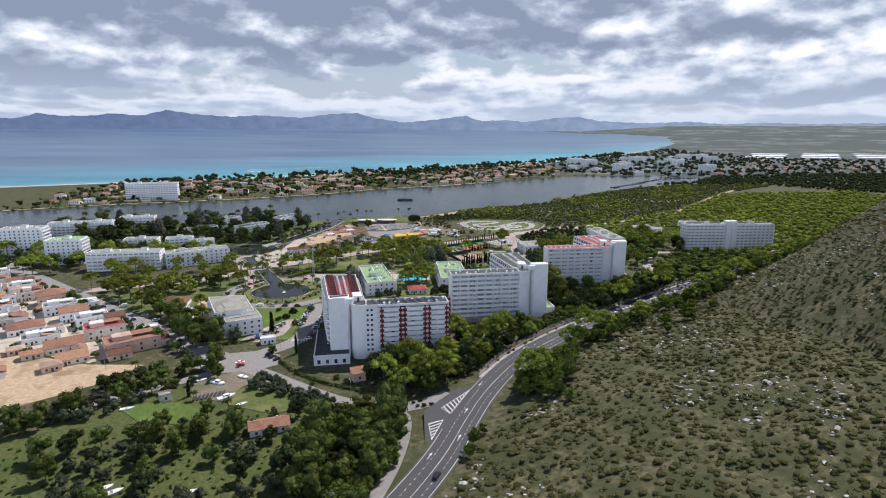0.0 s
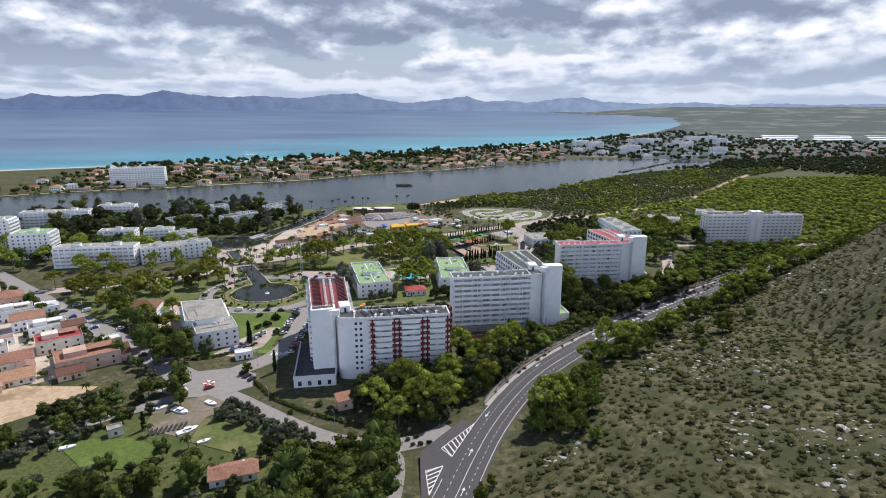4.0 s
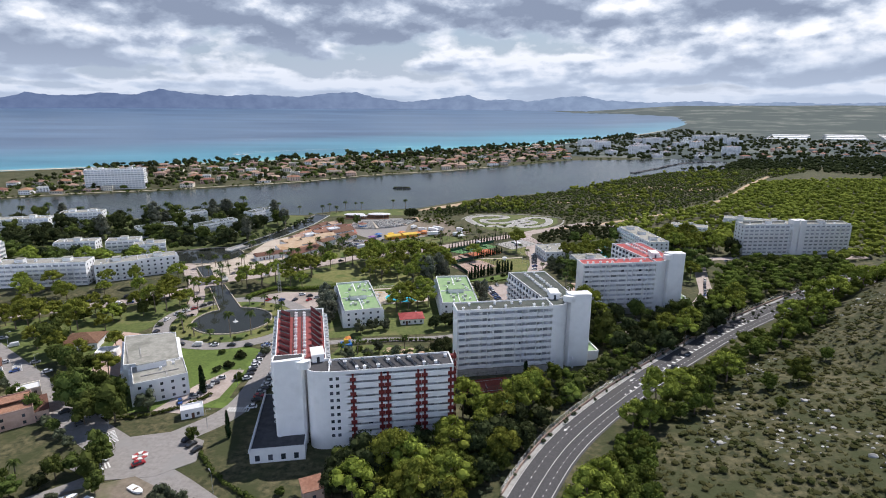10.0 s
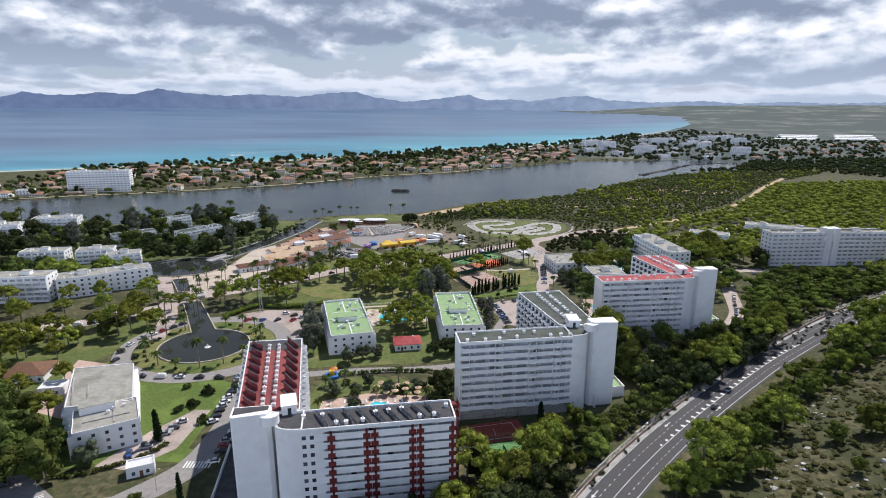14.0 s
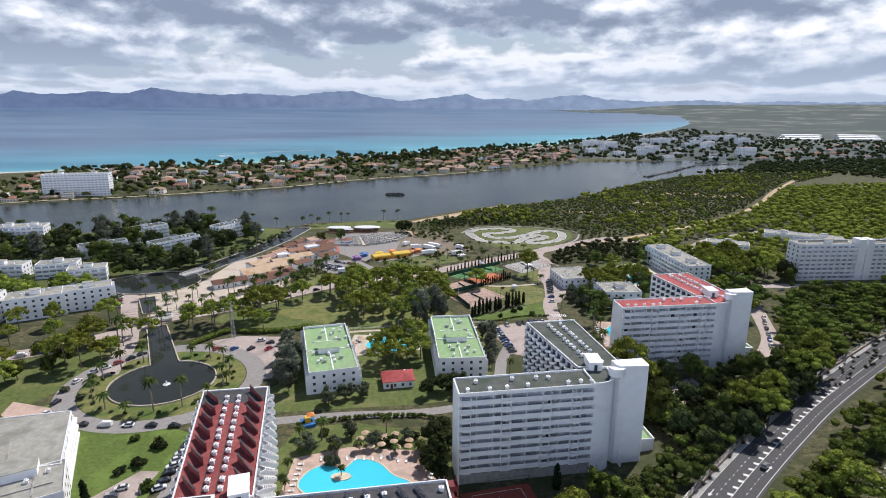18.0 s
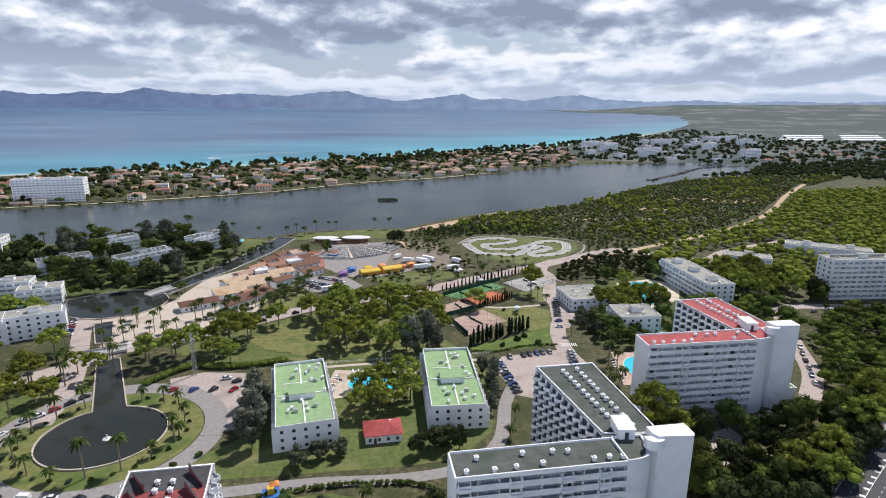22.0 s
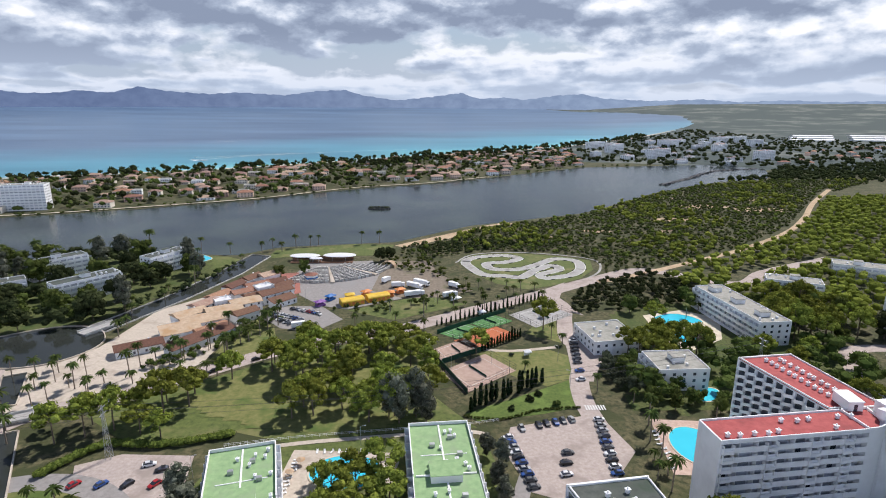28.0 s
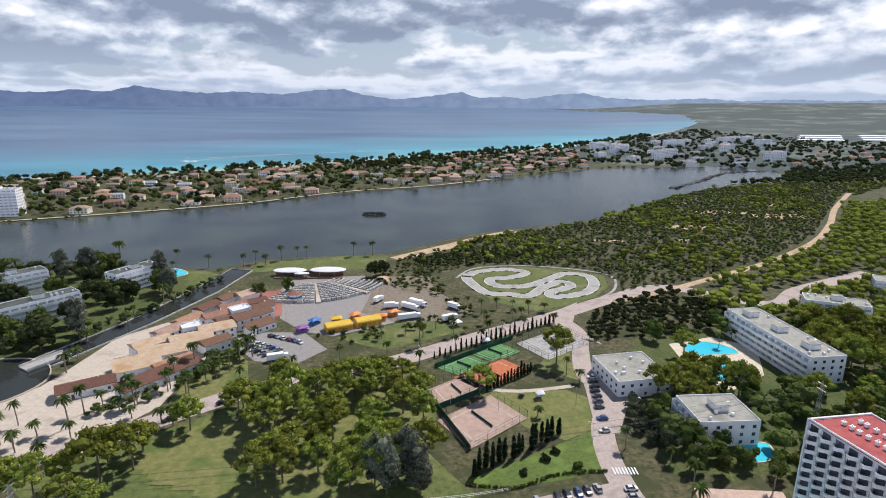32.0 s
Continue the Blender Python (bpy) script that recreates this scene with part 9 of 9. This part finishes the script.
slide2 = thing("water_slide", "yellow water slide beside the hotel", "slide", pose(72, 226, 0, 0, 0, 120))
part("chute", lofted([(-4, 0.7, 0.4, 0.8, 0.7), (0, 0.7, 1.6, 2.0, 0.7), (3, 0.7, 3.0, 3.4, 0.7)], "chute", "yellow"), None, slide2), part("support", boxes((2.5, 3, -0.5, 0.5, 0, 3.0)), "metal", slide2)
rail_line = curve_through([(-66, 316), (-40, 321), (-10, 325), (14, 328), (28, 331)], 2.4)
paling = thing("garden_fence", "low white post and rail fence along the park lawn", "fence")
PALING_POST = mesh_of(boxes((-0.06, 0.06, -0.06, 0.06, 0, 1.15)), "post", "white")
for p in rail_line:
    piece("post", PALING_POST, paling, pose(p.x, p.y, 0.1))
for z in (0.6, 1.1):
    bm = bmesh.new()
    for p, q in zip(rail_line, rail_line[1:]):
        tube(bm, p + Vector((0, 0, z)), q + Vector((0, 0, z)), 0.05, 0.05, 4)
    part("rail", bm, "white", paling)
round_ = thing("mini_roundabout", "red and white painted mini roundabout", "roundabout", pose(-102, 141, 0.18))
for i in range(8):
    a0, a1 = i * math.pi / 4, (i + 1) * math.pi / 4
    part("segment", prism(bmesh.new(), [(1.0 * math.cos(a0), 1.0 * math.sin(a0)), (2.6 * math.cos(a0), 2.6 * math.sin(a0)), (2.6 * math.cos(a1), 2.6 * math.sin(a1)), (1.0 * math.cos(a1), 1.0 * math.sin(a1))], 0, 0.16), "roof_pink" if i % 2 else "paint", round_)
CROSS = mesh_of(boxes((-0.25, 0.25, -1.8, 1.8, 0, 0.02)), "stripe", "paint")
for x, y, a, n in ((-79, 171, 0, 9), (-118, 152, 128, 9), (-112, 134, 40, 7), (-190, 206, 128, 10), (-146, 340, 120, 9), (66, 340, 0, 8), (-155, 330, 120, 8)):
    z_ = thing("zebra_crossing", "white painted zebra crossing on the street", "crossing", pose(x, y, 0.24, 0, 0, a), "zebra crossings")
    for i in range(n):
        piece("stripe", CROSS, z_, pose((i - (n - 1) / 2) * 1.0, 0, 0))
